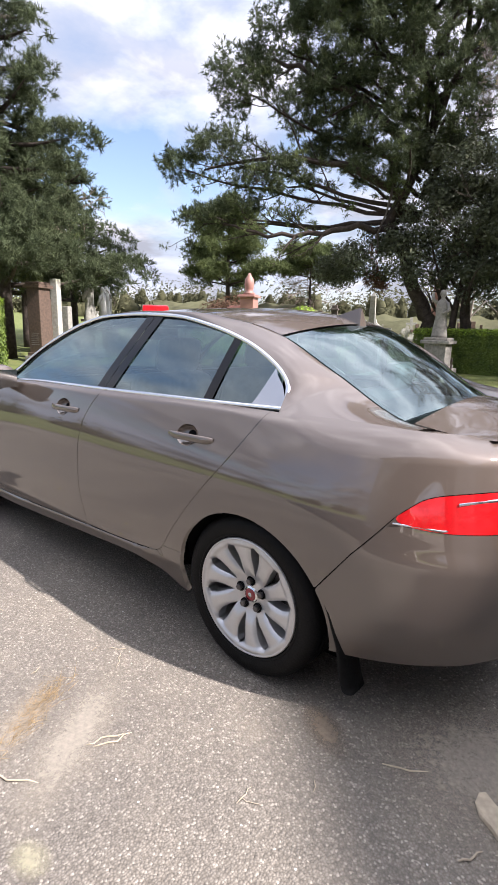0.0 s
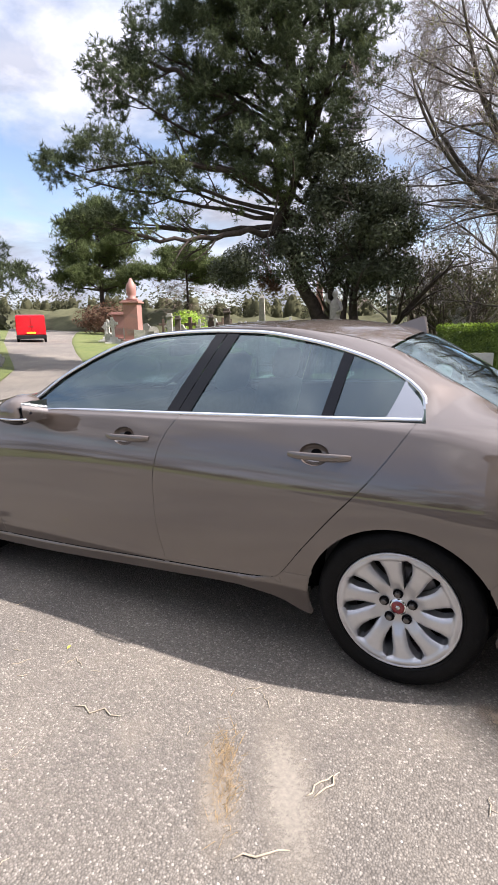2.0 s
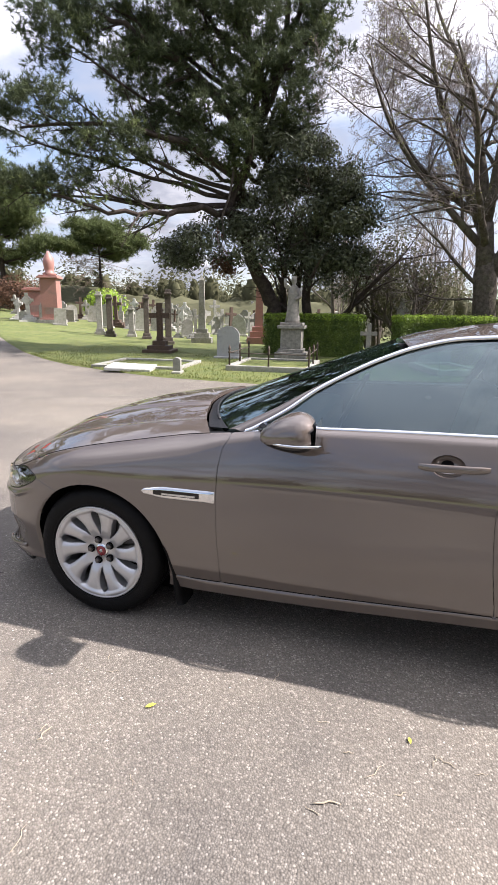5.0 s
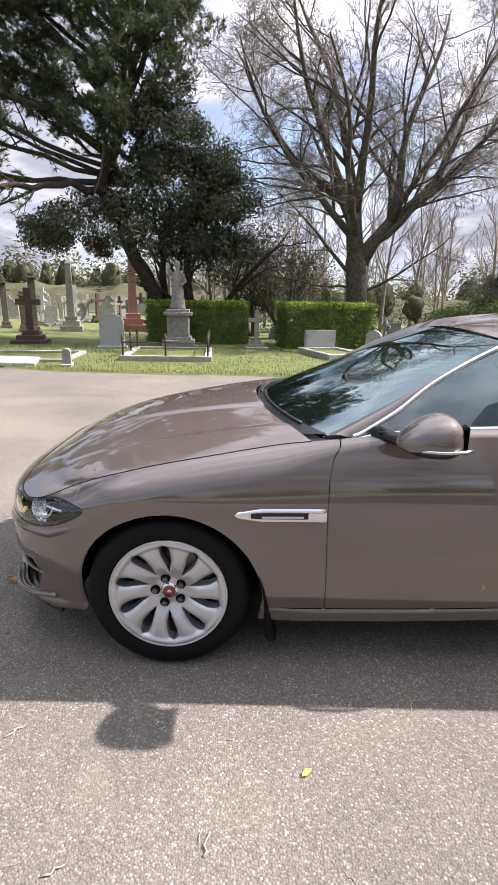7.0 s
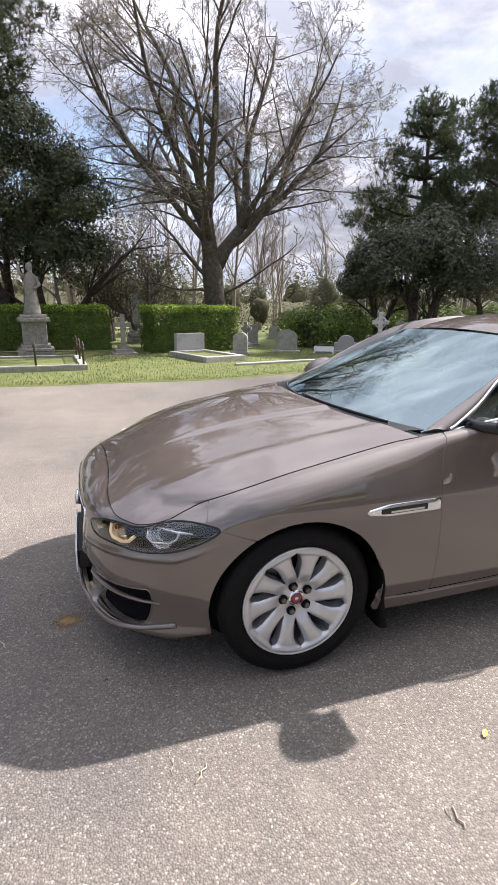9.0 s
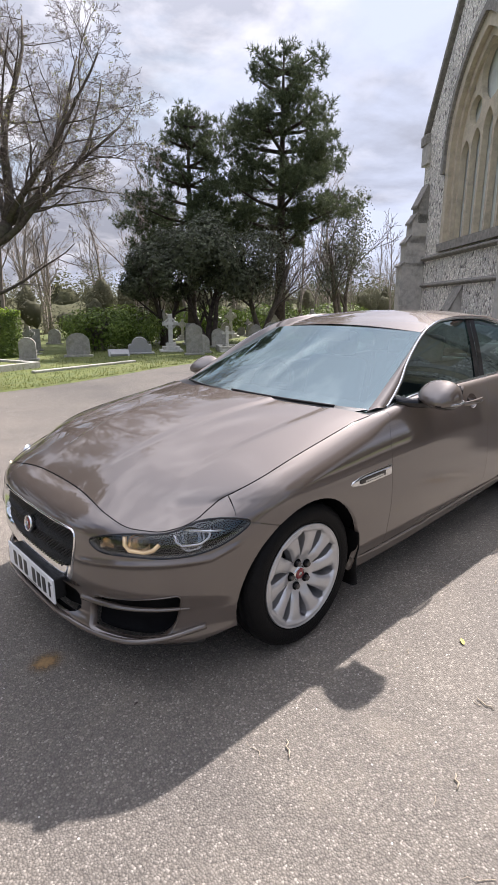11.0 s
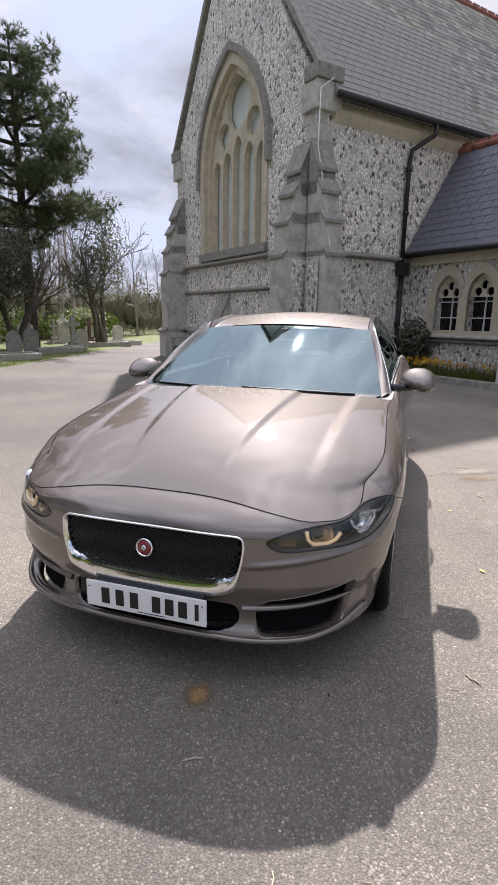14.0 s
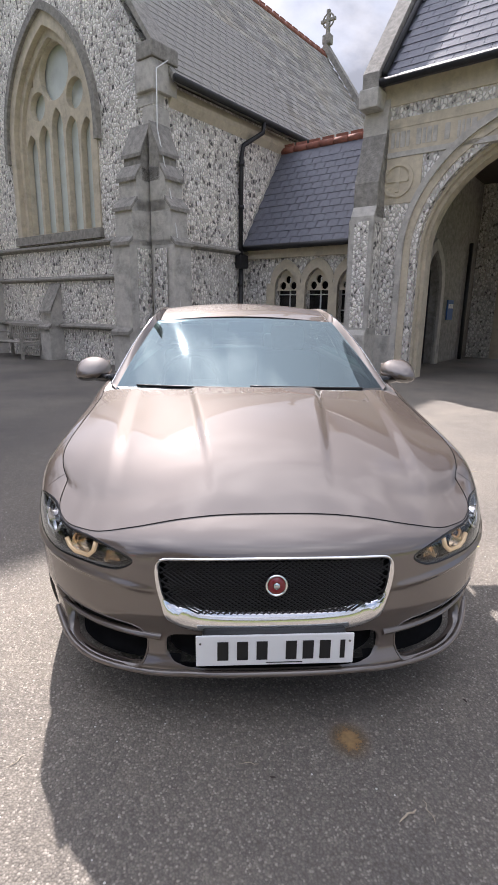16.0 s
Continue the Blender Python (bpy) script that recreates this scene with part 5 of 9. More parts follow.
def car_panels():
    """The left skin cut into its panels: grids of corners and faces, with gaps between them."""
    na, nz = 620, 84
    al = np.linspace(0, A_END, na)
    rows = np.linspace(0, 1, nz)
    rows = 0.55 * rows + 0.45 * np.sin(rows * math.pi / 2)
    xa = np.interp(al, OA, OX)
    lo, hi = body_low(xa), body_top(xa)
    A = np.repeat(al[:, None], nz, 1)
    Z = lo[:, None] + (hi - lo)[:, None] * rows[None, :]
    Ac, Zc = (A[:-1, :-1] + A[1:, 1:]) / 2, (Z[:-1, :-1] + Z[1:, 1:] + Z[:-1, 1:] + Z[1:, :-1]) / 4
    Xc = np.interp(Ac, OA, OX)
    side = np.full(Ac.shape, 2)                              # wing
    gf = np.interp(Zc, gap_front[::-1, 1], gap_front[::-1, 0])
    bb, rr = a_of(b_x(Zc)), a_of(r_x(Zc))
    sill = door_low(Xc)
    side[(Ac > gf) & (Ac <= bb)] = 3
    side[(Ac > bb) & (Ac <= rr)] = 4
    side[(Ac > rr)] = 6
    low = ((Zc < sill) & (Xc < 0.86) | (Zc < 0.352) & (Xc >= 0.80) & (Xc < 1.2) | (Zc < 0.404) & (Xc > 0.94) & (Xc < 1.2)) & (Ac > AF)
    side[low & (Xc < 1.2)] = 5
    fb = np.interp(Ac, gap_bump_f[:, 0], gap_bump_f[:, 1])
    side[(Ac < AF) & (Zc < fb)] = 1
    side[(Ac < 1.085)] = 1
    rb = np.interp(Ac, gap_bump_r[:, 0], gap_bump_r[:, 1])
    side[(Ac > AR) & (Zc < rb)] = 7
    side[(Ac > a_of(1.97)) & (Zc < 0.80)] = 7
    side[(Ac > A_END - 0.49) & (Zc >= 0.80)] = 8
    for shape in (arch_f, arch_r, head_lamp, grille, intake, low_mouth, tail_lamp, *handle_cup.values()):
        side[inside(shape, Ac, Zc)] = 0
    curves = [dense(s + s[:1]) for s in (arch_f, arch_r, head_lamp, grille, intake, low_mouth, tail_lamp, *handle_cup.values())]
    curves += [gap_front, gap_b, gap_rear, gap_sill, gap_sill_tail, gap_bump_f, gap_bump_r, gap_boot]
    curve = np.concatenate(curves)
    # corners where panels meet move on to the nearest line
    pad = np.pad(side, 1, mode="edge")
    around = np.stack([pad[:-1, :-1], pad[1:, :-1], pad[:-1, 1:], pad[1:, 1:]])
    meet = around.min(0) != around.max(0)
    for i, j in zip(*np.nonzero(meet)):
        d = np.hypot(curve[:, 0] - A[i, j], curve[:, 1] - Z[i, j])
        k = d.argmin()
        if d[k] < 0.017:
            top = float(body_top(np.interp(curve[k, 0], OA, OX)))
            bottom = float(body_low(np.interp(curve[k, 0], OA, OX)))
            if bottom <= curve[k, 1] <= top:
                A[i, j], Z[i, j] = curve[k]
    names = {1: "front_bumper", 2: "front_wing", 3: "front_door", 4: "rear_door", 5: "sill", 6: "rear_quarter_panel", 7: "rear_bumper", 8: "boot_end"}
    made = {}
    for key, name in names.items():
        ii, jj = np.nonzero(side == key)
        if not len(ii):
            continue
        quad = np.stack([ii * nz + jj, (ii + 1) * nz + jj, (ii + 1) * nz + jj + 1, ii * nz + jj + 1], 1)
        used, inv = np.unique(quad, return_inverse=True)
        quad = inv.reshape(quad.shape)
        a, z = A.ravel()[used].copy(), Z.ravel()[used].copy()
        ca, cz = np.zeros(len(used)), np.zeros(len(used))
        cnt = np.bincount(quad.ravel(), minlength=len(used))
        fa, fz = a[quad].mean(1), z[quad].mean(1)
        for c in range(4):
            ca += np.bincount(quad[:, c], fa, len(used))
            cz += np.bincount(quad[:, c], fz, len(used))
        ca, cz = ca / cnt, cz / cnt
        edges = {}
        for q in quad:
            for u, v in zip(q, np.roll(q, -1)):
                edges[(u, v)] = edges.get((u, v), 0) + 1
        rim = [(u, v) for (u, v) in edges if (v, u) not in edges]
        rimv = {u for e in rim for u in e}
        for v in rimv:
            d = math.hypot(ca[v] - a[v], cz[v] - z[v]) + 1e-9
            if 1e-4 < a[v] < A_END - 1e-4:
                a[v] += (ca[v] - a[v]) / d * 0.0026
            z[v] += (cz[v] - z[v]) / d * 0.0026 if z[v] < float(body_top(np.interp(a[v], OA, OX))) - 0.004 else 0
        p, n = body_at(a, z), body_normal(a, z)
        verts, norms = list(map(tuple, p)), list(map(tuple, n))
        faces = [tuple(q) for q in quad.tolist()]
        back = {}
        for v in rimv:
            back[v] = len(verts)
            verts.append(tuple(p[v] - n[v] * 0.022))
            norms.append(tuple(n[v]))
        faces += [(v, u, back[u], back[v]) for u, v in rim]
        made[name] = (verts, faces, norms)
    return made


def mirrored(verts, faces):
    return [(x, -y, z) for x, y, z in verts], [tuple(reversed(f)) for f in faces]


def skin(name, verts, faces, norms, mat, parent, label=""):
    ob = solid(name, verts, faces, mat, parent, True, label)
    ob.data.normals_split_custom_set_from_vertices(norms)
    return ob


def both(name, verts, faces, mat, parent, smooth=True, label=""):
    """A part on the left and its mirror on the right."""
    left = solid(name, verts, faces, mat, parent, smooth, label)
    right = solid(name, *mirrored(verts, faces), mat, parent, smooth, label)
    return left, right


def sheet(f, nu, nv, turn=False):
    """A grid of corners from f(u, v) over the unit square."""
    us, vs = np.linspace(0, 1, nu), np.linspace(0, 1, nv)
    verts = [tuple(float(c) for c in f(u, v)) for u in us for v in vs]
    faces = [(i * nv + j, i * nv + j + 1, (i + 1) * nv + j + 1, (i + 1) * nv + j) for i in range(nu - 1) for j in range(nv - 1)]
    return verts, ([tuple(reversed(q)) for q in faces] if turn else faces)


car = thing("car", pose(0, 0, 0), "taupe metallic saloon car parked on worn asphalt, clean, doors shut", "car")
panels = car_panels()
door_parts = {}
for pname, (pv, pf, pn) in panels.items():
    left = skin(pname, pv, pf, pn, "paint", car)
    rv, rf = mirrored(pv, pf)
    right = skin(pname, rv, rf, [(x, -y, z) for x, y, z in pn], "paint", car)
    door_parts[pname] = (left, right)

# dark structure behind the skin, open at the wheels
def inner_shell():
    na, nz = 240, 26
    al = np.linspace(0, A_END, na)
    xa = np.interp(al, OA, OX)
    lo, hi = body_low(xa) + 0.01, body_top(xa) - 0.012
    A = np.repeat(al[:, None], nz, 1)
    Z = lo[:, None] + (hi - lo)[:, None] * np.linspace(0, 1, nz)[None]
    P = body_at(A, Z, -0.03)
    verts = [tuple(p) for p in P.reshape(-1, 3)]
    faces = []
    for i in range(na - 1):
        for j in range(nz - 1):
            a, z = (A[i, j] + A[i + 1, j]) / 2, (Z[i, j] + Z[i, j + 1]) / 2
            if math.hypot(a - AF, z - 0.31) < ARCH_R + 0.01 or math.hypot(a - AR, z - 0.30) < ARCH_R + 0.01:
                continue
            if inside(head_lamp, a, z) or inside(grille, a, z) or inside(intake, a, z) or inside(low_mouth, a, z):
                continue
            faces.append((i * nz + j, i * nz + j + 1, (i + 1) * nz + j + 1, (i + 1) * nz + j))
    return verts, faces


both("inner_body", *inner_shell(), "dark", car)
solid("underbody", *sheet(lambda u, v: (-2.0 + 4.1 * u, (v * 2 - 1) * (min(0.80, float(-np.interp(-2.0 + 4.1 * u, OX, OY)) - 0.16) - 0.34 * bell(u, 0.142, 0.1) - 0.34 * bell(u, 0.834, 0.1)), 0.22), 60, 3), "dark", car)

# bonnet

def top_edge(a):
    x = np.interp(a, OA, OX)
    return body_at(a, body_top(x) - 1e-6)


spine_z = keyed((-2.10, 0.713), (-2.0, 0.771), (-1.85, 0.838), (-1.55, 0.923), (-1.25, 0.975), (-1.09, 0.992))
A_CORNER = 0.93
BON_X0 = float(top_edge(np.array(0.0))[0])


def bonnet(u, v):
    """The bonnet's left half: front edge across the nose, side edge along the wing."""
    ns = a_of(-0.87)
    front = top_edge(np.array(A_CORNER * v))
    f0, f1 = top_edge(np.array(0.0)), top_edge(np.array(A_CORNER))
    side = top_edge(np.array(A_CORNER + (ns - A_CORNER) * u))
    s1 = top_edge(np.array(ns))
    xs = BON_X0 + 0.004 + (-1.085 - BON_X0) * u
    spine = (xs, 0.0, float(spine_z(xs)))
    rear0 = (-1.081, 0.0, 0.9925)
    rear = (rear0[0] + (s1[0] - rear0[0]) * v * v, s1[1] * v, rear0[2] + (s1[2] - rear0[2]) * v ** 2.2)
    out = []
    for k, g in ((0, v * v), (1, v), (2, v ** 2.2)):
        across = spine[k] * (1 - g) + side[k] * g
        at_front = f0[k] * (1 - g) + f1[k] * g
        at_rear = rear0[k] * (1 - g) + s1[k] * g
        out.append(float(across + (front[k] - at_front) * (1 - u) ** 2 + (rear[k] - at_rear) * u))
    x, y, z = out
    ridge = np.interp(x, [-2.1, -1.1], [0.20, 0.325])
    crest = np.interp(x, [-2.1, -1.1], [0.56, 0.62])
    grow = ease((x + 2.08) / 0.45)
    z += 0.012 * (1 - ease((abs(y) - ridge + 0.02) / 0.04)) * grow
    z += 0.011 * ease((abs(y) - crest + 0.035) / 0.07) * (1 - v ** 6) * grow
    return x, y, z


bv, bf = sheet(bonnet, 80, 90)
rv, rf = mirrored(bv, bf)
bonnet_mesh = joined([(bv, bf), (rv, rf)])
bm = bmesh.new()
bvs = [bm.verts.new(v) for v in bonnet_mesh[0]]
for f in bonnet_mesh[1]:
    if len({bvs[i].co.to_tuple(5) for i in f}) > 2:
        bm.faces.new([bvs[i] for i in f])
bmesh.ops.remove_doubles(bm, verts=bm.verts, dist=0.0008)
bmesh.ops.recalc_face_normals(bm, faces=bm.faces)
rim_e = [e for e in bm.edges if e.is_boundary]
for e in rim_e:
    e.smooth = False
ext = bmesh.ops.extrude_edge_only(bm, edges=rim_e)
for v in [g for g in ext["geom"] if isinstance(g, bmesh.types.BMVert)]:
    v.co.z -= 0.02
    v.co.y *= 0.997
part("bonnet", bm, "paint", car, smooth=True)
# dark shut lines along the bonnet's edges
seam = [Vector([float(c) for c in bonnet(u, 1.0)]) for u in np.linspace(0.0, 1.0, 60)]
both("bonnet_gap", *tube([p + Vector((0, 0, 0.0004)) for p in seam], 0.0020, 6), "dark", car)
seam = [Vector([float(c) for c in bonnet(0.0, v)]) for v in np.linspace(-1.0, 1.0, 81) if v >= 0]
both("bonnet_gap", *tube([p + Vector((-0.001, 0, 0.0002)) for p in seam], 0.0014, 6), "dark", car)

# glasshouse: one height field over the plan
roof_z = keyed((-1.12, 0.985), (-0.6, 1.175), (-0.15, 1.332), (0.1, 1.394), (0.45, 1.438), (0.85, 1.441), (1.15, 1.413), (1.35, 1.364), (1.6, 1.232), (1.9, 1.072), (2.1, 1.04))
belt_y = keyed((-1.1, 0.80), (0.2, 0.80), (1.0, 0.795), (1.45, 0.765), (1.75, 0.70), (2.05, 0.64))


crown = keyed((-1.1, 0.05), (-0.1, 0.034), (0.2, 0.038), (0.45, 0.046), (1.1, 0.052), (1.5, 0.062), (1.9, 0.07))


def cabin_z(x, y):
    y = abs(y)
    shift = np.where(x < 0.5, -0.25, 0.22) * y * y * ease(abs(x - 0.5) / 0.7)
    return roof_z(x + shift) - crown(x) * (y / 0.6) ** 2


def side_y(x, z):
    """The half width of the glasshouse's side at a height."""
    up = max(0.0, z - float(body_top(x)))
    return float(belt_y(x)) - 0.46 * up - 0.22 * up * up


def side_at(x, z, out=0.0):
    return x, -side_y(x, z) - out, z


day_top = keyed((-0.715, 0.958), (-0.54, 1.063), (-0.42, 1.152), (-0.29, 1.226), (-0.17, 1.284), (-0.03, 1.336), (0.15, 1.374), (0.45, 1.388), (0.7, 1.381), (0.95, 1.345), (1.2, 1.281), (1.35, 1.214), (1.43, 1.158), (1.462, 1.108), (1.466, 1.058))
belt_z = keyed((-0.74, 0.962), (-0.4, 1.006), (0.4, 1.030), (1.32, 1.055), (1.45, 1.058))
roof_y = keyed((-0.06, 0.59), (0.4, 0.575), (1.0, 0.565), (1.3, 0.558), (1.6, 0.535), (1.9, 0.505))


def screen(u, v):
    y = (v * 2 - 1)
    low = (-1.06 + 0.24 * y * y, y * 0.76, 0.985 - 0.028 * y * y)
    top = (-0.125 + 0.055 * y * y, y * 0.60, 1.341 - 0.024 * y * y)
    p = [a + (b - a) * u for a, b in zip(low, top)]
    swell = 0.006 * 4 * u * (1 - u) * (1 - 0.35 * y * y)
    return p[0] - 0.36 * swell, p[1] * (1 + 0.012 * 4 * u * (1 - u)), p[2] + 0.93 * swell - 0.004


def rear_screen(u, v):
    y = (v * 2 - 1)
    x = (1.345 - 0.05 * y * y) + (0.545 - 0.02 * y * y) * u
    yy = y * float(roof_y(x)) * 0.975
    return x, yy, float(cabin_z(x, yy)) - 0.004


def roof(u, v):
    y = (v * 2 - 1)
    lo_x, hi_x = -0.095 + 0.06 * y * y, 1.335 - 0.05 * y * y
    x = lo_x + (hi_x - lo_x) * u
    yy = y * float(roof_y(x)) * 0.992
    return x, yy, float(cabin_z(x, yy))


solid("windscreen", *sheet(screen, 28, 34, True), "screen_glass", car, True)
solid("rear_window", *sheet(rear_screen, 24, 30, True), "glass", car, True)
solid("roof_panel", *sheet(roof, 46, 40, True), "paint", car, True)
# black band round the screens
for f, nm in ((screen, "windscreen_band"), (rear_screen, "rear_window_band")):
    def band(u, v, f=f):
        loop = u * 4
        k, t = int(min(3, loop)), loop - int(min(3, loop))
        c = [(0, t), (t, 1), (1, 1 - t), (1 - t, 0)][k]
        inner = [(0.5 + (c[0] - 0.5) * (1 - 0.07 * v), 0.5 + (c[1] - 0.5) * (1 - 0.055 * v))][0]
        x, y, z = f(*inner)
        return x, y, z - 0.006
    solid(nm, *sheet(band, 121, 3, True), "gloss_black", car, True)


def rail(u, v):
    """The painted side frame: pillars and roof rail, from the windows' outline to the screens and roof."""
    if u < 0.36:
        t = u / 0.36
        xo = -0.735 + 0.835 * t
        o = side_at(xo, float(day_top(xo)) + 0.008)
        i = screen(min(1.0, t * 1.06), 0.0) if t < 0.945 else None
        if i is None:
            xi = -0.07 + 0.07 * (t - 0.945) / 0.055
            i = (xi, -float(roof_y(max(xi, -0.06))) - 0.02 * (1 - (t - 0.945) / 0.055), float(cabin_z(xi, roof_y(max(xi, -0.06)))))
        swell = 0.014
    elif u < 0.70:
        t = (u - 0.36) / 0.34
        xo, xi = 0.10 + 1.0 * t, 0.0 + 1.30 * t
        o = side_at(xo, float(day_top(xo)) + 0.008)
        i = (xi, -float(roof_y(xi)), float(cabin_z(xi, roof_y(xi))))
        swell = 0.014
    else:
        t = (u - 0.70) / 0.30
        xi = 1.30 + 0.66 * t
        i = (xi, -float(roof_y(xi)), float(cabin_z(xi, roof_y(xi))))
        if t < 0.45:
            q = t / 0.45
            xo = 1.10 + 0.358 * (1 - (1 - q) ** 1.7)
            zo = float(day_top(xo)) + 0.008
            o = side_at(xo, zo if q < 1 else 1.05)
        else:
            e = top_edge(np.array(a_of(1.462 + 0.55 * (t - 0.45) / 0.55)))
            o = (float(e[0]), float(e[1]), float(e[2]))
        swell = 0.014 + 0.012 * ease(t * 3) * (1 - ease((t - 0.7) / 0.3))
    k = swell * 4 * v * (1 - v)
    return o[0] + (i[0] - o[0]) * v, o[1] + (i[1] - o[1]) * v - 0.55 * k, o[2] + (i[2] - o[2]) * v + 0.83 * k


both("side_frame", *sheet(rail, 150, 16), "paint", car)

# boot lid and the deck behind the rear window
def deck(u, v):
    y = v * 2 - 1
    a = A_END - 0.0
    x0 = 1.885 - 0.03 * y * y
    half = 0.50 + 0.07 * u
    # the end follows the tail's rounded top edge
    ys = abs(y) * half
    ae = A_END - ys
    e = top_edge(np.array(ae))
    x = x0 + (float(e[0]) - x0) * u
    z0 = float(cabin_z(x0, ys))
    z = z0 + (float(e[2]) - z0) * ease(u) * 0.6 + (float(e[2]) - z0) * u * 0.4
    return x, y * half, z + 0.006 * bell(u, 1.0, 0.12)


solid("boot_lid", *sheet(deck, 30, 40, True), "paint", car, True)


def shoulder(u, v):
    e = top_edge(np.array(a_of(1.94) + (A_END - 0.55 - a_of(1.94)) * u))
    s = min(1.0, max(0.0, (float(e[0]) - 1.88) / 0.5))
    yi = -(0.505 + 0.07 * s)
    x1 = 1.89 + (float(e[0]) - 1.89) * min(1, u * 1.1)
    i = (x1, yi, float(cabin_z(1.885, 0.5)) + (1.003 - float(cabin_z(1.885, 0.5))) * ease(s))
    return tuple(float(e[k]) + (i[k] - float(e[k])) * v for k in range(3))


both("rear_shoulder", *sheet(shoulder, 24, 10), "paint", car)

# seal along the window sills
def belt_seal(u, v):
    x = -0.95 + 2.42 * u
    e = top_edge(np.array(a_of(x)))
    return float(e[0]), float(e[1]) + 0.075 * v, float(e[2]) - 0.003 - 0.006 * v


both("belt_seal", *sheet(belt_seal, 50, 3), "black", car)

# side windows, black pillars, bright trim
def pane_grid(xb0, xb1, xt0, xt1, out, n=26, m=12):
    def f(u, v):
        xb, xt = xb0 + (xb1 - xb0) * u, xt0 + (xt1 - xt0) * u
        zb, zt = float(belt_z(xb)), float(day_top(xt)) - 0.006
        x, z = xb + (xt - xb) * v, zb + (max(zt, zb + 0.002) - zb) * v
        return side_at(x, z, out)
    return sheet(f, n, m)


for nm, row in (("front_door_glass", (-0.69, 0.325, -0.712, 0.505)), ("rear_door_glass", (0.42, 1.078, 0.592, 1.13)), ("quarter_glass", (1.105, 1.345, 1.15, 1.42))):
    both(nm, *pane_grid(*row, -0.010), "glass", car)
for nm, row in (("door_pillar_trim", (0.308, 0.372, 0.488, 0.545)), ("door_pillar_trim", (0.376, 0.440, 0.550, 0.612)), ("quarter_pillar_trim", (1.066, 1.114, 1.118, 1.162))):
    both(nm, *pane_grid(*row, -0.004, 4, 12), "gloss_black", car)
x_line = list(np.linspace(-0.712, 1.40, 80)) + [1.425, 1.44, 1.455, 1.464]
top_line = [Vector(side_at(x, max(float(day_top(x)), float(belt_z(x))) + 0.004, 0.003)) for x in x_line]
bot_line = [Vector(side_at(x, float(belt_z(x)) - 0.004, 0.003)) for x in np.linspace(-0.715, 1.455, 70)]


def ribbon(line, width, lift):
    """A flat bright strip with thickness along a line on the glasshouse's side."""
    verts, faces = [], []
    for i, p in enumerate(line):
        d = (line[min(i + 1, len(line) - 1)] - line[max(i - 1, 0)]).normalized()
        nrm = Vector((0, -0.86, 0.5))
        w = d.cross(nrm).normalized()
        wd = width(p.x) if callable(width) else width
        for s, t in ((-0.5, 0), (-0.42, lift), (0.42, lift), (0.5, 0)):
            verts.append(p + w * wd * s + nrm * t)
    for i in range(len(line) - 1):
        for k in range(3):
            faces.append((i * 4 + k, i * 4 + k + 1, (i + 1) * 4 + k + 1, (i + 1) * 4 + k))
    return [tuple(v) for v in verts], faces


both("window_top_trim", *ribbon(top_line, lambda x: 0.017, 0.004), "chrome", car, label="bright chrome window trim")
both("window_sill_trim", *ribbon(bot_line, lambda x: 0.017, 0.004), "chrome", car, label="bright chrome window trim")


def blade(u, v):
    z = 1.054 + 0.150 * v
    x0 = 1.318 + 0.065 * v ** 0.8
    x1 = float(np.interp(z, [1.05, 1.09, 1.13, 1.175, 1.205], [1.458, 1.460, 1.438, 1.392, 1.38]))
    return side_at(x0 + (max(x1, x0 + 0.004) - x0) * u, z, 0.006)


both("window_corner_trim", *sheet(blade, 8, 12), "satin", car, label="satin metal window corner")

# inside: headlining, dash, seats, steering wheel
solid("headlining", *sheet(lambda u, v: (lambda x, y: (x, y, float(cabin_z(x, y)) - 0.03))(-0.02 + 1.3 * u, (v * 2 - 1) * 0.52), 14, 12), "seat", car, True)
boxes("dashboard", [(-1.02, -0.45, -0.70, 0.70, 0.70, 0.93)], "black", car, 0.05)
boxes("rear_shelf", [(1.30, 1.88, -0.62, 0.62, 0.96, 1.0)], "black", car, 0.02)
boxes("cabin_floor", [(-0.98, 0.98, -0.855, 0.855, 0.285, 0.31), (0.98, 1.9, -0.55, 0.55, 0.285, 0.31)], "dark", car)


def seat_mesh(x, y, w, h):
    bm = bmesh.new()
    box(bm, x - 0.28, x + 0.26, y - w, y + w, 0.32, 0.58, 0.05)
    box(bm, -0.07, 0.07, -w, w, 0, h, 0.05, pose(x + 0.28, y, 0.5, 0, 14, 0))
    return bm


for sy in (-0.36, 0.36):
    part("front_seat", seat_mesh(-0.02, sy, 0.25, 0.60), "seat", car, smooth=True)
    bm = bmesh.new()
    box(bm, -0.05, 0.05, -0.13, 0.13, 0, 0.19, 0.045, pose(0.42, sy, 1.09, 0, 12, 0))
    part("headrest", bm, "seat_light", car, smooth=True)
part("rear_seat", seat_mesh(0.95, 0, 0.62, 0.56), "seat", car, smooth=True)
for sy in (-0.38, 0.38):
    bm = bmesh.new()
    box(bm, -0.045, 0.045, -0.13, 0.13, 0, 0.15, 0.04, pose(1.36, sy, 1.03, 0, 14, 0))
    part("rear_headrest", bm, "seat_light", car, smooth=True)
ring = [(0.185 * math.cos(t), 0.185 * math.sin(t), 0) for t in np.linspace(0, 2 * math.pi, 40)]
wm = pose(-0.36, 0.37, 0.93, 0, -64, 0)
sv, sf = joined([tube(ring, 0.016, 8, False), tube([(-0.17, 0, 0), (0.17, 0, 0)], 0.02, 6), tube([(0, 0, 0), (0, -0.17, 0)], 0.02, 6)])
solid("steering_wheel", [tuple(wm @ Vector(v)) for v in sv], sf, "black", car, True)
bm = bmesh.new()
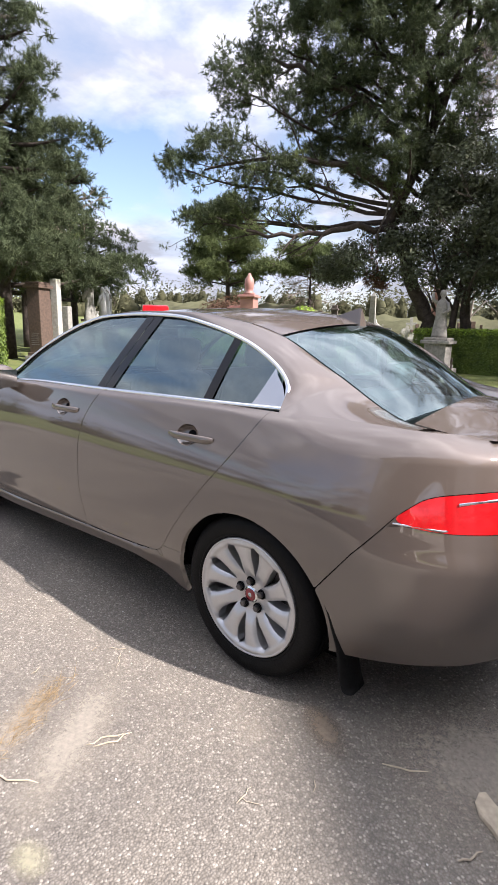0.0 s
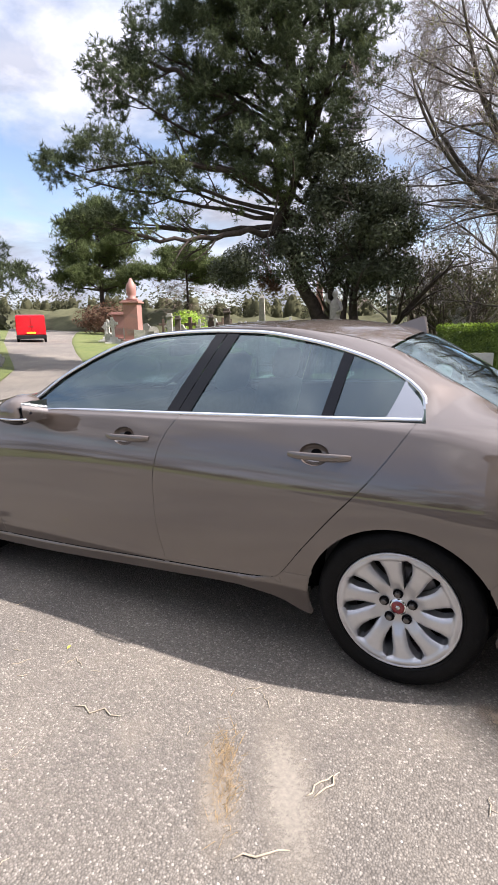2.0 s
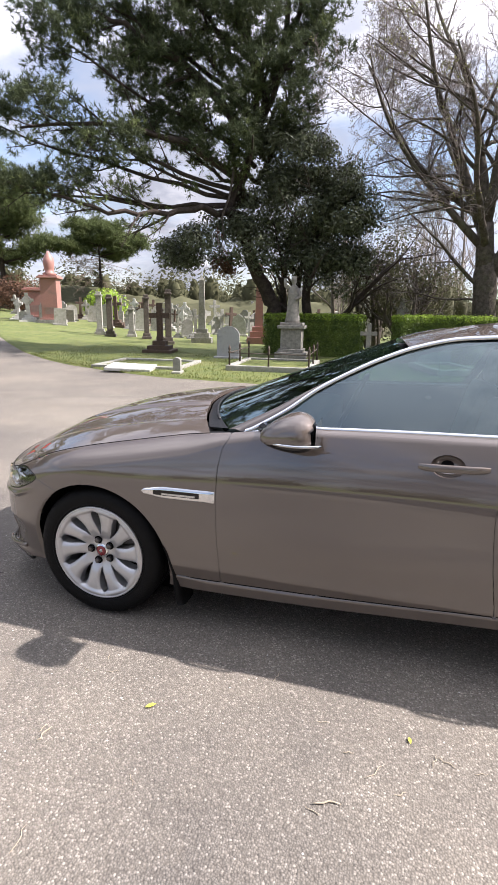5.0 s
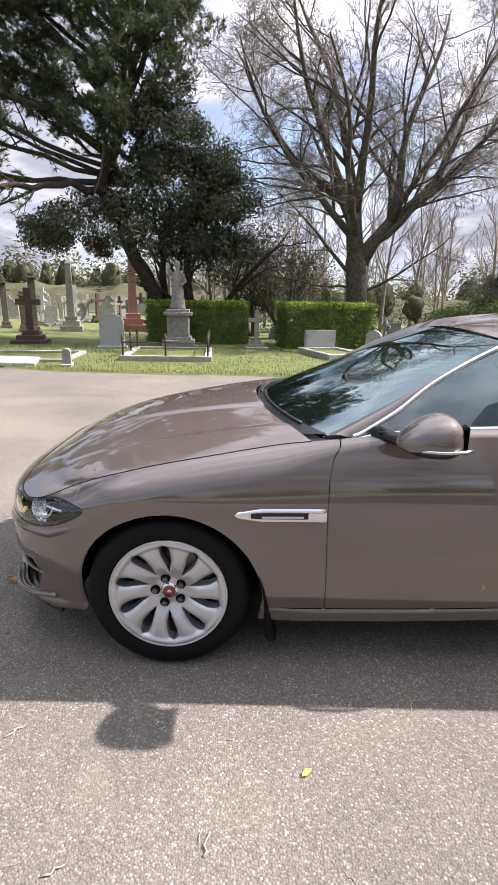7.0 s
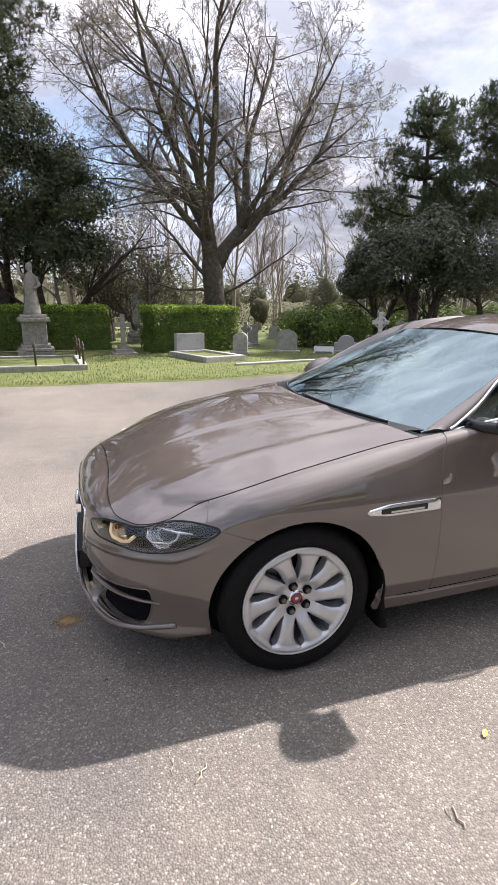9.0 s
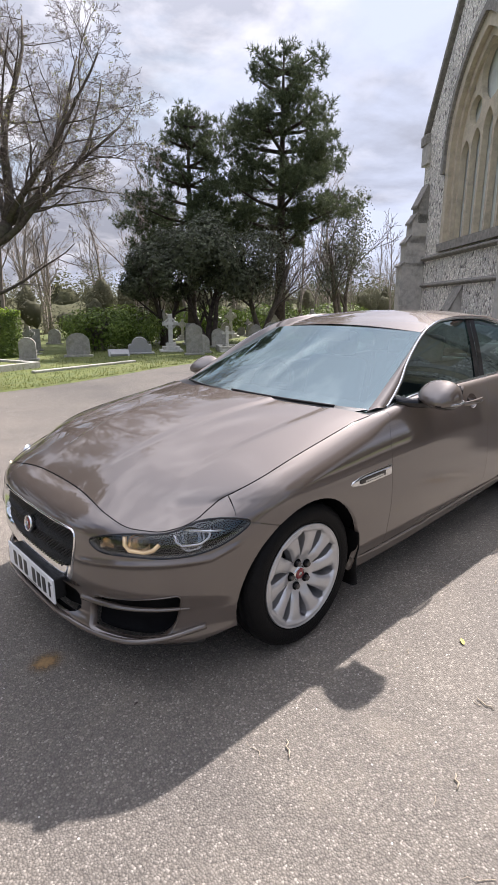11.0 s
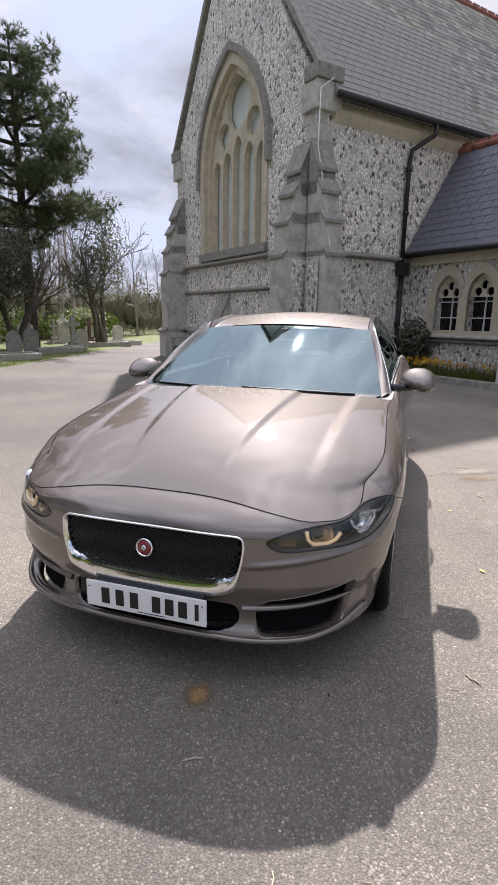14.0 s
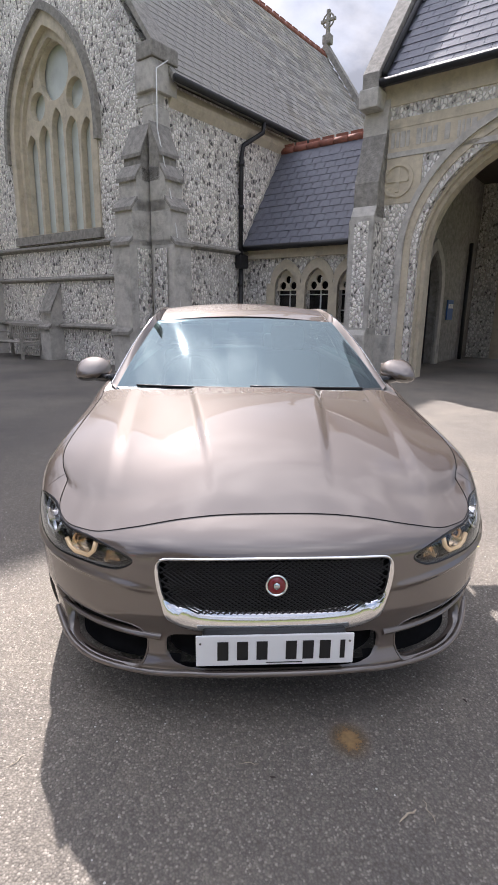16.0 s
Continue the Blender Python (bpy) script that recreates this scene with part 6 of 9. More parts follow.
box(bm, -0.02, 0.02, -0.12, 0.12, -0.035, 0.035, 0.015, pose(-0.12, 0, 1.275))
box(bm, -0.14, -0.02, -0.05, 0.05, 1.272, 1.318, 0.015)
part("rear_view_mirror", bm, "black", car, smooth=True)

# cowl and wipers
def cowl(u, v):
    y = v * 2 - 1
    b = bonnet(1.0, abs(y) * 0.86)
    p = screen(0.02, v)
    x, yy, z = b[0] + 0.01, -b[1] if y > 0 else b[1], b[2] - 0.018
    return x + (p[0] - x) * u, yy + (p[1] - yy) * u, z + (p[2] + 0.004 - z) * u


solid("cowl", *sheet(cowl, 4, 30, True), "black", car, True)
for y0, y1 in ((-0.60, 0.02), (0.02, 0.62)):
    pts = []
    for t in np.linspace(0, 1, 12):
        q = screen(0.008 + 0.022 * t, 0.5 + (y0 + (y1 - y0) * t) / 1.48)
        pts.append((q[0], q[1], q[2] + 0.008))
    pipe("wiper", pts, 0.007, "black", car, 6)

# rear aerial fin
bm = bmesh.new()
fin = [(1.19, 0, 1.402), (1.325, 0.0, 1.444), (1.338, 0, 1.440), (1.35, 0, 1.358)]
for sgn in (1, -1):
    vs = [bm.verts.new((x, sgn * (0.002 if i in (1, 2) else 0.035 if i else 0.004), z)) for i, (x, _, z) in enumerate(fin)]
    bm.faces.new(vs if sgn > 0 else vs[::-1])
bm.verts.ensure_lookup_table()
for i in range(3):
    bm.faces.new((bm.verts[i], bm.verts[i + 4], bm.verts[i + 5], bm.verts[i + 1]))
part("aerial_fin", bm, "paint", car)

# door handles
for nm, x0, x1, door in (("front_door", 0.005, 0.262, 0), ("rear_door", 0.960, 1.222, 0)):
    def handle(u, v, x0=x0, x1=x1):
        t = u
        ang = 2 * math.pi * v
        bow = 0.018 * (1 - abs(2 * t - 1) ** 3.5)
        x = x0 + (x1 - x0) * t
        base = body_at(np.array(a_of(x)), np.array(0.905 + 0.006 * t))
        fat = 0.6 + 0.4 * (1 - abs(2 * t - 1) ** 6)
        return x, float(base[1]) - bow - 0.007 * math.cos(ang) * fat, 0.905 + 0.006 * t + 0.0155 * fat * math.sin(ang)
    hv, hf = sheet(handle, 22, 13, True)
    for who, (vv, ff) in zip(door_parts[nm], ((hv, hf), mirrored(hv, hf))):
        solid("door_handle", vv, ff, "paint", who, True)

    xc = {"front_door": 0.113, "rear_door": 1.071}[nm]

    def cup(u, v, xc=xc):
        t = 2 * math.pi * v
        x, z = xc + 0.062 * u * math.cos(t), 0.912 + 0.042 * u * math.sin(t)
        base = body_at(np.array(a_of(x)), np.array(z), 0.0015 - 0.034 * math.sqrt(max(0.0, 1 - u * u)))
        return x, float(base[1]), z
    cv, cf = sheet(cup, 9, 33)
    for who, (vv, ff) in zip(door_parts[nm], ((cv, cf), mirrored(cv, cf))):
        solid("handle_recess", vv, ff, "paint", who, True)

# wing vents
def vent_shape(u, v, grow=0.0, out=0.006):
    x = -1.158 + 0.345 * u
    half = (0.012 + 0.014 * ease(u * 3)) + grow
    z = 0.688 + 0.003 * u + half * (v * 2 - 1)
    if u == 0:
        z = 0.688
    b = body_at(np.array(a_of(x)), np.array(z), out * (1 if 0 < u < 1 and 0 < v < 1 else 0.0))
    return tuple(float(c) for c in b)


for who, sgn in zip(door_parts["front_wing"], (0, 1)):
    v_, f_ = sheet(lambda u, v: vent_shape(u, v), 24, 8)
    solid("wing_vent", *(mirrored(v_, f_) if sgn else (v_, f_)), "chrome", who, True, "chrome wing vent")
    v_, f_ = sheet(lambda u, v: vent_shape(0.18 + 0.62 * u, 0.30 + 0.45 * v, 0, 0.0085), 10, 5)
    solid("vent_slot", *(mirrored(v_, f_) if sgn else (v_, f_)), "gloss_black", who, True)
    v_, f_ = sheet(lambda u, v: vent_shape(0.30 + 0.45 * u, 0.36 + 0.16 * v, 0, 0.0095), 10, 4)
    solid("vent_bar", *(mirrored(v_, f_) if sgn else (v_, f_)), "satin", who, True)

# door mirrors
def mirror_shell(u, v):
    t, f = math.pi * u, 2 * math.pi * v
    cx, cy, cz = math.sin(t) * math.cos(f), math.cos(t), math.sin(t) * math.sin(f)
    p = 0.88
    cx, cy, cz = (math.copysign(abs(c) ** p, c) for c in (cx, cy, cz))
    x = cx * (0.080 if cx > 0 else 0.140) * (1 - 0.22 * cy)
    front = max(0.0, -cx) ** 1.4
    return -0.455 + x, -0.955 + cy * 0.105, 1.012 + cz * ((0.086 if cz > 0 else 0.060) - 0.012 * cy) * (1 - 0.42 * front) - 0.012 * front + 0.01 * cy


mv, mf = sheet(mirror_shell, 22, 29)
up_f = [f for f in mf if sum(mv[i][2] for i in f) / 4 > 0.983 and sum(mv[i][0] for i in f) / 4 < -0.389]
dn_f = [f for f in mf if f not in set(up_f)]
for sgn in (0, 1):
    fl = (lambda q: mirrored(*q)) if sgn else (lambda q: q)
    house = solid("door_mirror", *fl((mv, up_f)), "paint", door_parts["front_door"][sgn], True)
    solid("mirror_base", *fl((mv, dn_f)), "gloss_black", house, True)
    strip = [(-0.455 - 0.138 * math.cos(t), -0.955 - 0.107 * math.sin(t), 0.986) for t in np.linspace(0.2, 2.4, 14)]
    solid("repeater_lamp", *fl(tube(strip, 0.006, 6)), "satin", house, True)
    solid("mirror_arm", *fl(tube([(-0.63, -0.80, 0.985), (-0.58, -0.855, 0.982), (-0.53, -0.90, 0.980), (-0.47, -0.94, 0.982)], [0.030, 0.024, 0.026, 0.032], 10)), "gloss_black", house, True)
    gv, gf = sheet(lambda u, v: (-0.373, -0.955 + 0.078 * (u * 2 - 1), 1.018 + 0.05 * (v * 2 - 1)), 2, 2, True)
    solid("mirror_glass", *fl((gv, gf)), "chrome", house)

# grille, badge, chrome frame
def front_sheet(shape, back, nu=10, nv=10):
    """A closed sheet filling an outline on the nose, set back."""
    c = np.mean(np.array(shape), 0)
    verts, faces = [], []
    rings = 6
    for r in range(rings + 1):
        for p in shape:
            a, z = c[0] + (p[0] - c[0]) * r / rings, c[1] + (p[1] - c[1]) * r / rings
            q = body_at(np.array(abs(a)), np.array(z), -back)
            verts.append((float(q[0]), float(q[1]) if a >= 0 else -float(q[1]), float(q[2])))
    n = len(shape)
    for r in range(rings):
        for k in range(n):
            faces.append((r * n + k, r * n + (k + 1) % n, (r + 1) * n + (k + 1) % n, (r + 1) * n + k))
    return verts, faces


def on_nose(a, z, out=0.0):
    q = body_at(np.array(abs(a)), np.array(z), out)
    return Vector((float(q[0]), float(q[1]) if a >= 0 else -float(q[1]), float(q[2])))


solid("grille_backing", *front_sheet(grille, 0.045), "dark", car, True)
# woven mesh of the grille
grille_in = [(a * 0.985, max(z, 0.408 + 0.03 * abs(a / 0.37) ** 3)) for a, z in grille]
bars = []
for k in range(-42, 43):
    for s in (1, -1):
        line = []
        for t in np.linspace(-0.17, 0.17, 16):
            a, z = k * 0.0215 + s * t * 1.6, 0.50 + t
            if inside(grille_in, np.array(a), np.array(z)):
                line.append(on_nose(a, z, -0.018 - 0.003 * s * math.cos(t * 200)))
            elif len(line) > 1:
                break
            else:
                line = []
        if len(line) > 1:
            bars.append(tube(line, 0.0030, 4, False))
solid("grille_mesh", *joined(bars), "black", car, True, "black woven mesh grille")


def frame_of(shape, width, out, lo=None):
    """A rounded frame that follows an outline on the nose."""
    c = np.mean(np.array(shape), 0)
    verts, faces = [], []
    n = len(shape)
    for i, p in enumerate(shape):
        q, r = shape[(i + 1) % n], shape[i - 1]
        d = Vector((q[0] - r[0], q[1] - r[1])).normalized()
        nrm = Vector((d.y, -d.x))
        if nrm.dot(Vector((p[0] - c[0], p[1] - c[1]))) < 0:
            nrm = -nrm
        w = width(p) if callable(width) else width
        for s, o in ((0.25, -0.002), (0.1, out), (-0.15, out), (-1.0, out - 0.6 * w), (-1.05, -0.035)):
            verts.append(on_nose(p[0] + nrm.x * w * s, p[1] + nrm.y * w * s, o))
    for i in range(n):
        j = (i + 1) % n
        for k in range(4):
            faces.append((i * 5 + k, j * 5 + k, j * 5 + k + 1, i * 5 + k + 1))
    return [tuple(v) for v in verts], faces


solid("grille_surround", *frame_of(grille, lambda p: 0.009 + 0.054 * ease((0.47 - p[1]) / 0.07), 0.006), "chrome", car, True, "polished chrome grille surround")
bm = bmesh.new()
bp = on_nose(0.0, 0.535, 0.004)
bmt = Matrix.Translation(bp) @ pose(0, 0, 0, 0, -90, 0) @ pose(0, 0, 0, 0, 8, 0)
lathe(bm, [(0.036, -0.02), (0.037, 0.002), (0.034, 0.007), (0.030, 0.006), (0.029, 0.002)], 28, bmt)
badge = part("badge", bm, "chrome", car, "round chrome badge with a red centre", True)
bm = bmesh.new()
lathe(bm, [(0.0285, 0.0), (0.0285, 0.0035), (0.012, 0.005)], 24, bmt)
part("badge_face", bm, "red_enamel", badge, "dark red enamel face", True)
bm = bmesh.new()
lathe(bm, [(0.006, 0.004), (0.013, 0.007), (0.010, 0.011), (0.003, 0.012)], 6, bmt)
part("badge_emblem", bm, "satin", badge, "plain pale metal relief", True)

# intakes
for nm, shape in (("side_intake", intake), ("middle_intake", low_mouth)):
    v_, f_ = front_sheet(shape, 0.06)
    if nm == "side_intake":
        both(nm, v_, f_, "dark", car)
    else:
        solid(nm, v_, f_, "dark", car, True)
blade_pts = [(0.37, 0.318), (0.46, 0.322), (0.60, 0.328), (0.75, 0.338), (0.85, 0.345), (0.90, 0.348)]


def intake_blade(u, v):
    a = 0.385 + 0.50 * u
    z = float(np.interp(a, [p[0] for p in blade_pts], [p[1] for p in blade_pts]))
    ang = 2 * math.pi * v
    fat = 1 - 0.5 * u
    q = on_nose(a, z + 0.014 * fat * math.sin(ang), -0.006 + 0.018 * math.cos(ang) * fat)
    return tuple(q)


both("intake_blade", *sheet(intake_blade, 24, 13), "paint", car)
both("intake_frame", *frame_of(intake, 0.006, 0.003), "paint", car)
lip = [(a, float(np.interp(abs(a), [0, 0.3, 0.42, 0.6, 0.8, 0.95], [0.212, 0.212, 0.198, 0.203, 0.232, 0.262]))) for a in np.linspace(-0.95, 0.95, 90)]
solid("front_lip", *tube([on_nose(a, z, 0.006) for a, z in lip], 0.012, 8), "paint", car, True, "bright-edged lower lip")
solid("splitter", *tube([on_nose(a, 0.183, -0.012) for a, z in lip], 0.014, 8), "black", car, True)

# number plate, lettering as plain bars
pm = Matrix.Translation((-2.262, 0, 0.311)) @ pose(0, 0, 0, 0, 0, 0)
bm = bmesh.new()
box(bm, -0.004, 0.004, -0.26, 0.26, -0.0555, 0.0555, 0.003, pm)
plate = part("number_plate", bm, "plate", car, "white number plate with plain black bars")
for k, y in enumerate((0.172, 0.108, 0.044, -0.052, -0.108, -0.164, -0.212)):
    bm = bmesh.new()
    box(bm, -0.006, -0.0045, y - 0.018, y + 0.018 if k < 6 else y - 0.002, -0.034, 0.034, 0.0, pm)
    part("plate_bar", bm, "plate_black", plate)
bm = bmesh.new()
box(bm, -0.0055, -0.0045, -0.09, 0.03, -0.047, -0.044, 0.0, pm)
part("maker_bar", bm, "plate_black", plate)
for y in (-0.245, 0.245):
    bm = bmesh.new()
    lathe(bm, [(0.004, 0), (0.004, 0.003)], 8, pm @ pose(-0.004, y, 0.03, 0, -90, 0))
    part("plate_screw", bm, "satin", plate)
boxes("plate_holder", [(-2.256, -2.20, -0.24, 0.24, 0.262, 0.36)], "black", car, 0.01)

# head lamps: dark housing, two reflectors, signature strip, clear cover
for sgn in (0, 1):
    fl = (lambda q: mirrored(*q)) if sgn else (lambda q: q)
    hl = solid("head_lamp", *fl(front_sheet(head_lamp, 0.055)), "gloss_black", car, True, "clear-covered head lamp with black housing")
    cover = solid("lamp_cover", *fl(front_sheet(head_lamp, 0.001)), "lamp_glass", hl, True)
    cover.visible_shadow = False
    solid("lamp_bezel", *fl(frame_of(head_lamp, 0.010, 0.001)), "gloss_black", hl, True)
    for a, z, r, mat in ((0.555, 0.588, 0.030, "warm_reflector"), (0.695, 0.606, 0.042, "warm_reflector"), (0.90, 0.634, 0.048, "reflector")):
        c = on_nose(a, z, -0.05)
        front = on_nose(a, z, 0.01)
        d = (front - c).normalized()
        mm = Matrix.Translation(c) @ d.to_track_quat("Z", "Y").to_matrix().to_4x4()
        bm = bmesh.new()
        lathe(bm, [(r * 0.3, -0.012), (r * 0.7, 0.0), (r * 0.92, 0.018), (r, 0.036), (r * 1.06, 0.038)], 20, mm, False)
        o = part("lamp_reflector", bm, mat, hl, smooth=True)
        bm = bmesh.new()
        lathe(bm, [(r * 0.40, -0.005), (r * 0.42, 0.012), (r * 0.3, 0.022), (r * 0.1, 0.026)], 14, mm)
        o2 = part("lamp_lens", bm, "lamp_glass", hl, smooth=True)
        if sgn:
            for ob in (o, o2):
                ob.data.transform(Matrix.Diagonal((1, -1, 1, 1)))
                ob.data.flip_normals()
    drl = [on_nose(a, z, -0.014) for a, z in ((0.630, 0.632), (0.634, 0.600), (0.655, 0.581), (0.715, 0.578), (0.752, 0.590), (0.776, 0.612))]
    solid("running_light", *fl(tube([tuple(p) for p in drl], 0.0085, 6)), "amber", hl, True, "warm-tinted running light strip")
    mark = [on_nose(a, z, -0.014) for a, z in ((0.835, 0.652), (0.842, 0.622), (0.866, 0.606), (0.935, 0.612), (0.968, 0.632), (0.978, 0.662))]
    solid("marker_strip", *fl(tube([tuple(p) for p in mark], 0.006, 6)), "satin", hl, True)
    brow = [on_nose(a, z, -0.012) for a, z in ((0.80, 0.655), (0.88, 0.662), (0.97, 0.655), (1.03, 0.655))]
    solid("lamp_brow", *fl(tube([tuple(p) for p in brow], 0.006, 6)), "satin", hl, True)

# tail lamps
for sgn in (0, 1):
    fl = (lambda q: mirrored(*q)) if sgn else (lambda q: q)
    tl = solid("tail_lamp", *fl(front_sheet(tail_lamp, -0.001)), "red_lens", car, True, "glossy red tail lamp")
    strip = [on_nose(a, z, 0.001) for a, z in ((float(a_of(2.14)), 0.838), (float(a_of(2.25)), 0.852), (A_END - 0.6, 0.852), (A_END - 0.52, 0.845))]
    solid("reversing_light", *fl(tube([tuple(p) for p in strip], 0.006, 6)), "reflector", tl, True)
    edge_t = [on_nose(a, z, 0.001) for a, z in ((float(a_of(1.965)), 0.768), (float(a_of(2.10)), 0.757), (A_END - 0.62, 0.763), (A_END - 0.50, 0.772))]
    solid("lamp_trim", *fl(tube([tuple(p) for p in edge_t], 0.004, 6)), "chrome", tl, True)

# wheel houses and mud flaps
for x in (-WHEEL_X, WHEEL_X):
    zc = 0.31 if x < 0 else 0.30
    for sgn in (1, -1):
        v_, f_ = sheet(lambda u, v: (x + 0.385 * math.cos(math.pi * (-0.02 + 1.04 * u)), sgn * (-(0.79 + 0.115 * min(1.0, 1.6 * math.sin(math.pi * u))) * (1 - v) - 0.56 * v), zc + 0.385 * math.sin(math.pi * (-0.02 + 1.04 * u))), 26, 3)
        solid("wheel_house", v_, f_, "dark", car, True)
        v_, f_ = sheet(lambda u, v: (x + 0.385 * v * math.cos(2 * math.pi * u), sgn * -0.56, zc + 0.385 * v * math.sin(2 * math.pi * u)), 30, 2)
        solid("wheel_house", v_, f_, "dark", car, True)
        flap_x = keyed((0.07, 0.445), (0.16, 0.412), (0.30, 0.388), (0.40, 0.366), (0.47, 0.338)) if x > 0 else keyed((0.08, 0.425), (0.16, 0.405), (0.30, 0.388), (0.40, 0.366), (0.45, 0.345))
        top, low = (0.46, 0.105) if x > 0 else (0.43, 0.115)

        def flap(u, v, x=x, sgn=sgn, flap_x=flap_x, top=top, low=low):
            z = low + (top - low) * u
            ang = 2 * math.pi * v
            out = float(body_at(np.array(a_of(x + 0.39)), np.array(max(z, 0.26)))[1])
            mid, half = (out - 0.006 + -0.735) / 2, abs(out - 0.006 + 0.735) / 2
            return x + float(flap_x(z)) + (0.007 + 0.018 * (1 - u)) * math.cos(ang), sgn * (mid + half * math.copysign(abs(math.sin(ang)) ** 0.4, math.sin(ang)) * (1 - 0.1 * (1 - u) ** 4)), z
        part_v, part_f = sheet(flap, 14, 17)
        part_f.append(tuple(range(16)))
        solid("mud_flap", part_v, part_f, "rubber", car, True, "black rubber mud flap")


# wheels
def wheel(x, y, sgn, turn):
    """One alloy wheel with its tyre, facing outwards."""
    wm = Matrix.Translation((x, y, WHEEL_Z)) @ Matrix.Diagonal((1, sgn, 1, 1))
    base = new("wheel")
    base.parent = car
    base["label"] = "silver ten-spoke alloy wheel with black tyre"
    base.matrix_world = Matrix.Translation((x, y, WHEEL_Z))

    def turned(profile, n, mat, name, label=""):
        verts, faces = [], []
        for k in range(n):
            a = 2 * math.pi * k / n
            for r, d in profile:
                verts.append((r * math.cos(a), d * sgn, r * math.sin(a)))
        m = len(profile)
        for k in range(n):
            for j in range(m - 1):
                q = (k * m + j, ((k + 1) % n) * m + j, ((k + 1) % n) * m + j + 1, k * m + j + 1)
                faces.append(q if sgn < 0 else tuple(reversed(q)))
        return solid(name, verts, faces, mat, base, True, label)

    turned([(0.230, 0.19), (0.256, 0.205), (0.29, 0.207), (0.312, 0.195), (0.3235, 0.178), (0.3265, 0.16), (0.3275, 0.145), (0.321, 0.1445), (0.321, 0.1385), (0.3275, 0.138),
            (0.3275, 0.105), (0.321, 0.1045), (0.321, 0.0985), (0.3275, 0.098), (0.3275, 0.065), (0.321, 0.0645), (0.321, 0.0585), (0.3275, 0.058), (0.3265, 0.03), (0.312, 0.0), (0.29, -0.012), (0.230, 0.0)][::-1], 72, "rubber", "tyre", "black road tyre")
    turned([(0.2355, 0.190), (0.2385, 0.198), (0.235, 0.2045), (0.2295, 0.203), (0.2265, 0.197), (0.221, 0.175), (0.215, 0.10), (0.212, 0.02), (0.222, 0.0)][::-1], 64, "alloy", "rim")
    turned([(0.241, 0.1965), (0.245, 0.2040), (0.250, 0.2045), (0.254, 0.201)][::-1], 64, "rubber", "bead")
    # spokes: one sector between two openings, ten times round
    spoke = []
    for s in range(10):
        verts, faces = [], []
        rr = np.concatenate([np.linspace(0.034, 0.084, 5), np.linspace(0.088, 0.2095, 22), np.linspace(0.2115, 0.2325, 5)])
        cols = 13
        slot = keyed((0, 0.0), (0.06, 0.0035), (0.2, 0.0068), (0.45, 0.0150), (0.7, 0.0205), (0.9, 0.0195), (0.97, 0.0150), (1.0, 0.0))
        twist = keyed((0.03, 0.0), (0.10, 0.03), (0.2, 0.12))
        for r in rr:
            t = (r - 0.0865) / (0.2105 - 0.0865)
            half = 0.0 if t <= 0 or t >= 1 else float(slot(t))
            w = half / r
            for c in range(cols):
                f = c / (cols - 1)
                ang = s * math.pi / 5 + w + (math.pi / 5 - 2 * w) * f + turn + float(twist(r))
                crown = 0.012 * (1 - (2 * f - 1) ** 4) * ease((r - 0.07) / 0.05) * (1 - ease((r - 0.208) / 0.02))
                depth = 0.168 + 0.018 * ease((r - 0.05) / 0.15) - 0.006 * bell(r, 0.055, 0.02) + crown + 0.016 * ease((r - 0.200) / 0.024)
                verts.append((r * math.cos(ang), depth * sgn, r * math.sin(ang)))
        for i in range(len(rr) - 1):
            for c in range(cols - 1):
                q = (i * cols + c, i * cols + c + 1, (i + 1) * cols + c + 1, (i + 1) * cols + c)
                faces.append(q if sgn > 0 else tuple(reversed(q)))
        for c in (0, cols - 1):
            k0 = len(verts)
            for i in range(5, 27):
                v = verts[i * cols + c]
                verts.append(v)
                verts.append((v[0], v[1] - 0.045 * sgn, v[2]))
            faces += [(k0 + 2 * i, k0 + 2 * i + 1, k0 + 2 * i + 3, k0 + 2 * i + 2) for i in range(21)]
        solid("spoke", verts, faces, "alloy", base, True)
    turned([(0.0005, 0.171), (0.030, 0.171), (0.034, 0.166)][::-1], 24, "chrome", "cap_ring")
    turned([(0.0005, 0.1745), (0.015, 0.1745), (0.0255, 0.173), (0.026, 0.170)][::-1], 24, "red_enamel", "centre_cap", "dark red centre cap")
    turned([(0.0005, 0.1765), (0.008, 0.176), (0.010, 0.174)][::-1], 6, "satin", "cap_emblem")
    for k in range(5):
        a = turn + 2 * math.pi * k / 5 + 0.3
        bm = bmesh.new()
        mm = pose(0.0565 * math.cos(a), 0.150 * sgn, 0.0565 * math.sin(a), -90 * sgn, 0, 0)
        lathe(bm, [(0.0150, 0.0), (0.0150, 0.016), (0.0125, 0.018), (0.0125, 0.032), (0.008, 0.034)], 6, mm)
        part("wheel_nut", bm, "disc", base)
        # raised dark ring that stands in for the shade of the nut's hole
        bm = bmesh.new()
        lathe(bm, [(0.0195, 0.0), (0.0195, 0.0195), (0.0175, 0.0205), (0.0165, 0.018)], 14, mm)
        part("nut_recess", bm, "dark", base)
    turned([(0.06, 0.085), (0.155, 0.085), (0.155, 0.06), (0.06, 0.06)][::-1], 40, "disc", "brake_disc")
    turned([(0.0005, 0.05), (0.212, 0.05), (0.212, 0.02)][::-1], 40, "dark", "wheel_back")
    bm = bmesh.new()
    box(bm, 0.085, 0.165, -0.05, 0.05, -0.08, 0.08, 0.012, pose(0, 0.075 * sgn, 0, 0, -35, 0) @ pose(0, 0, 0))
    part("brake_caliper", bm, "disc", base)


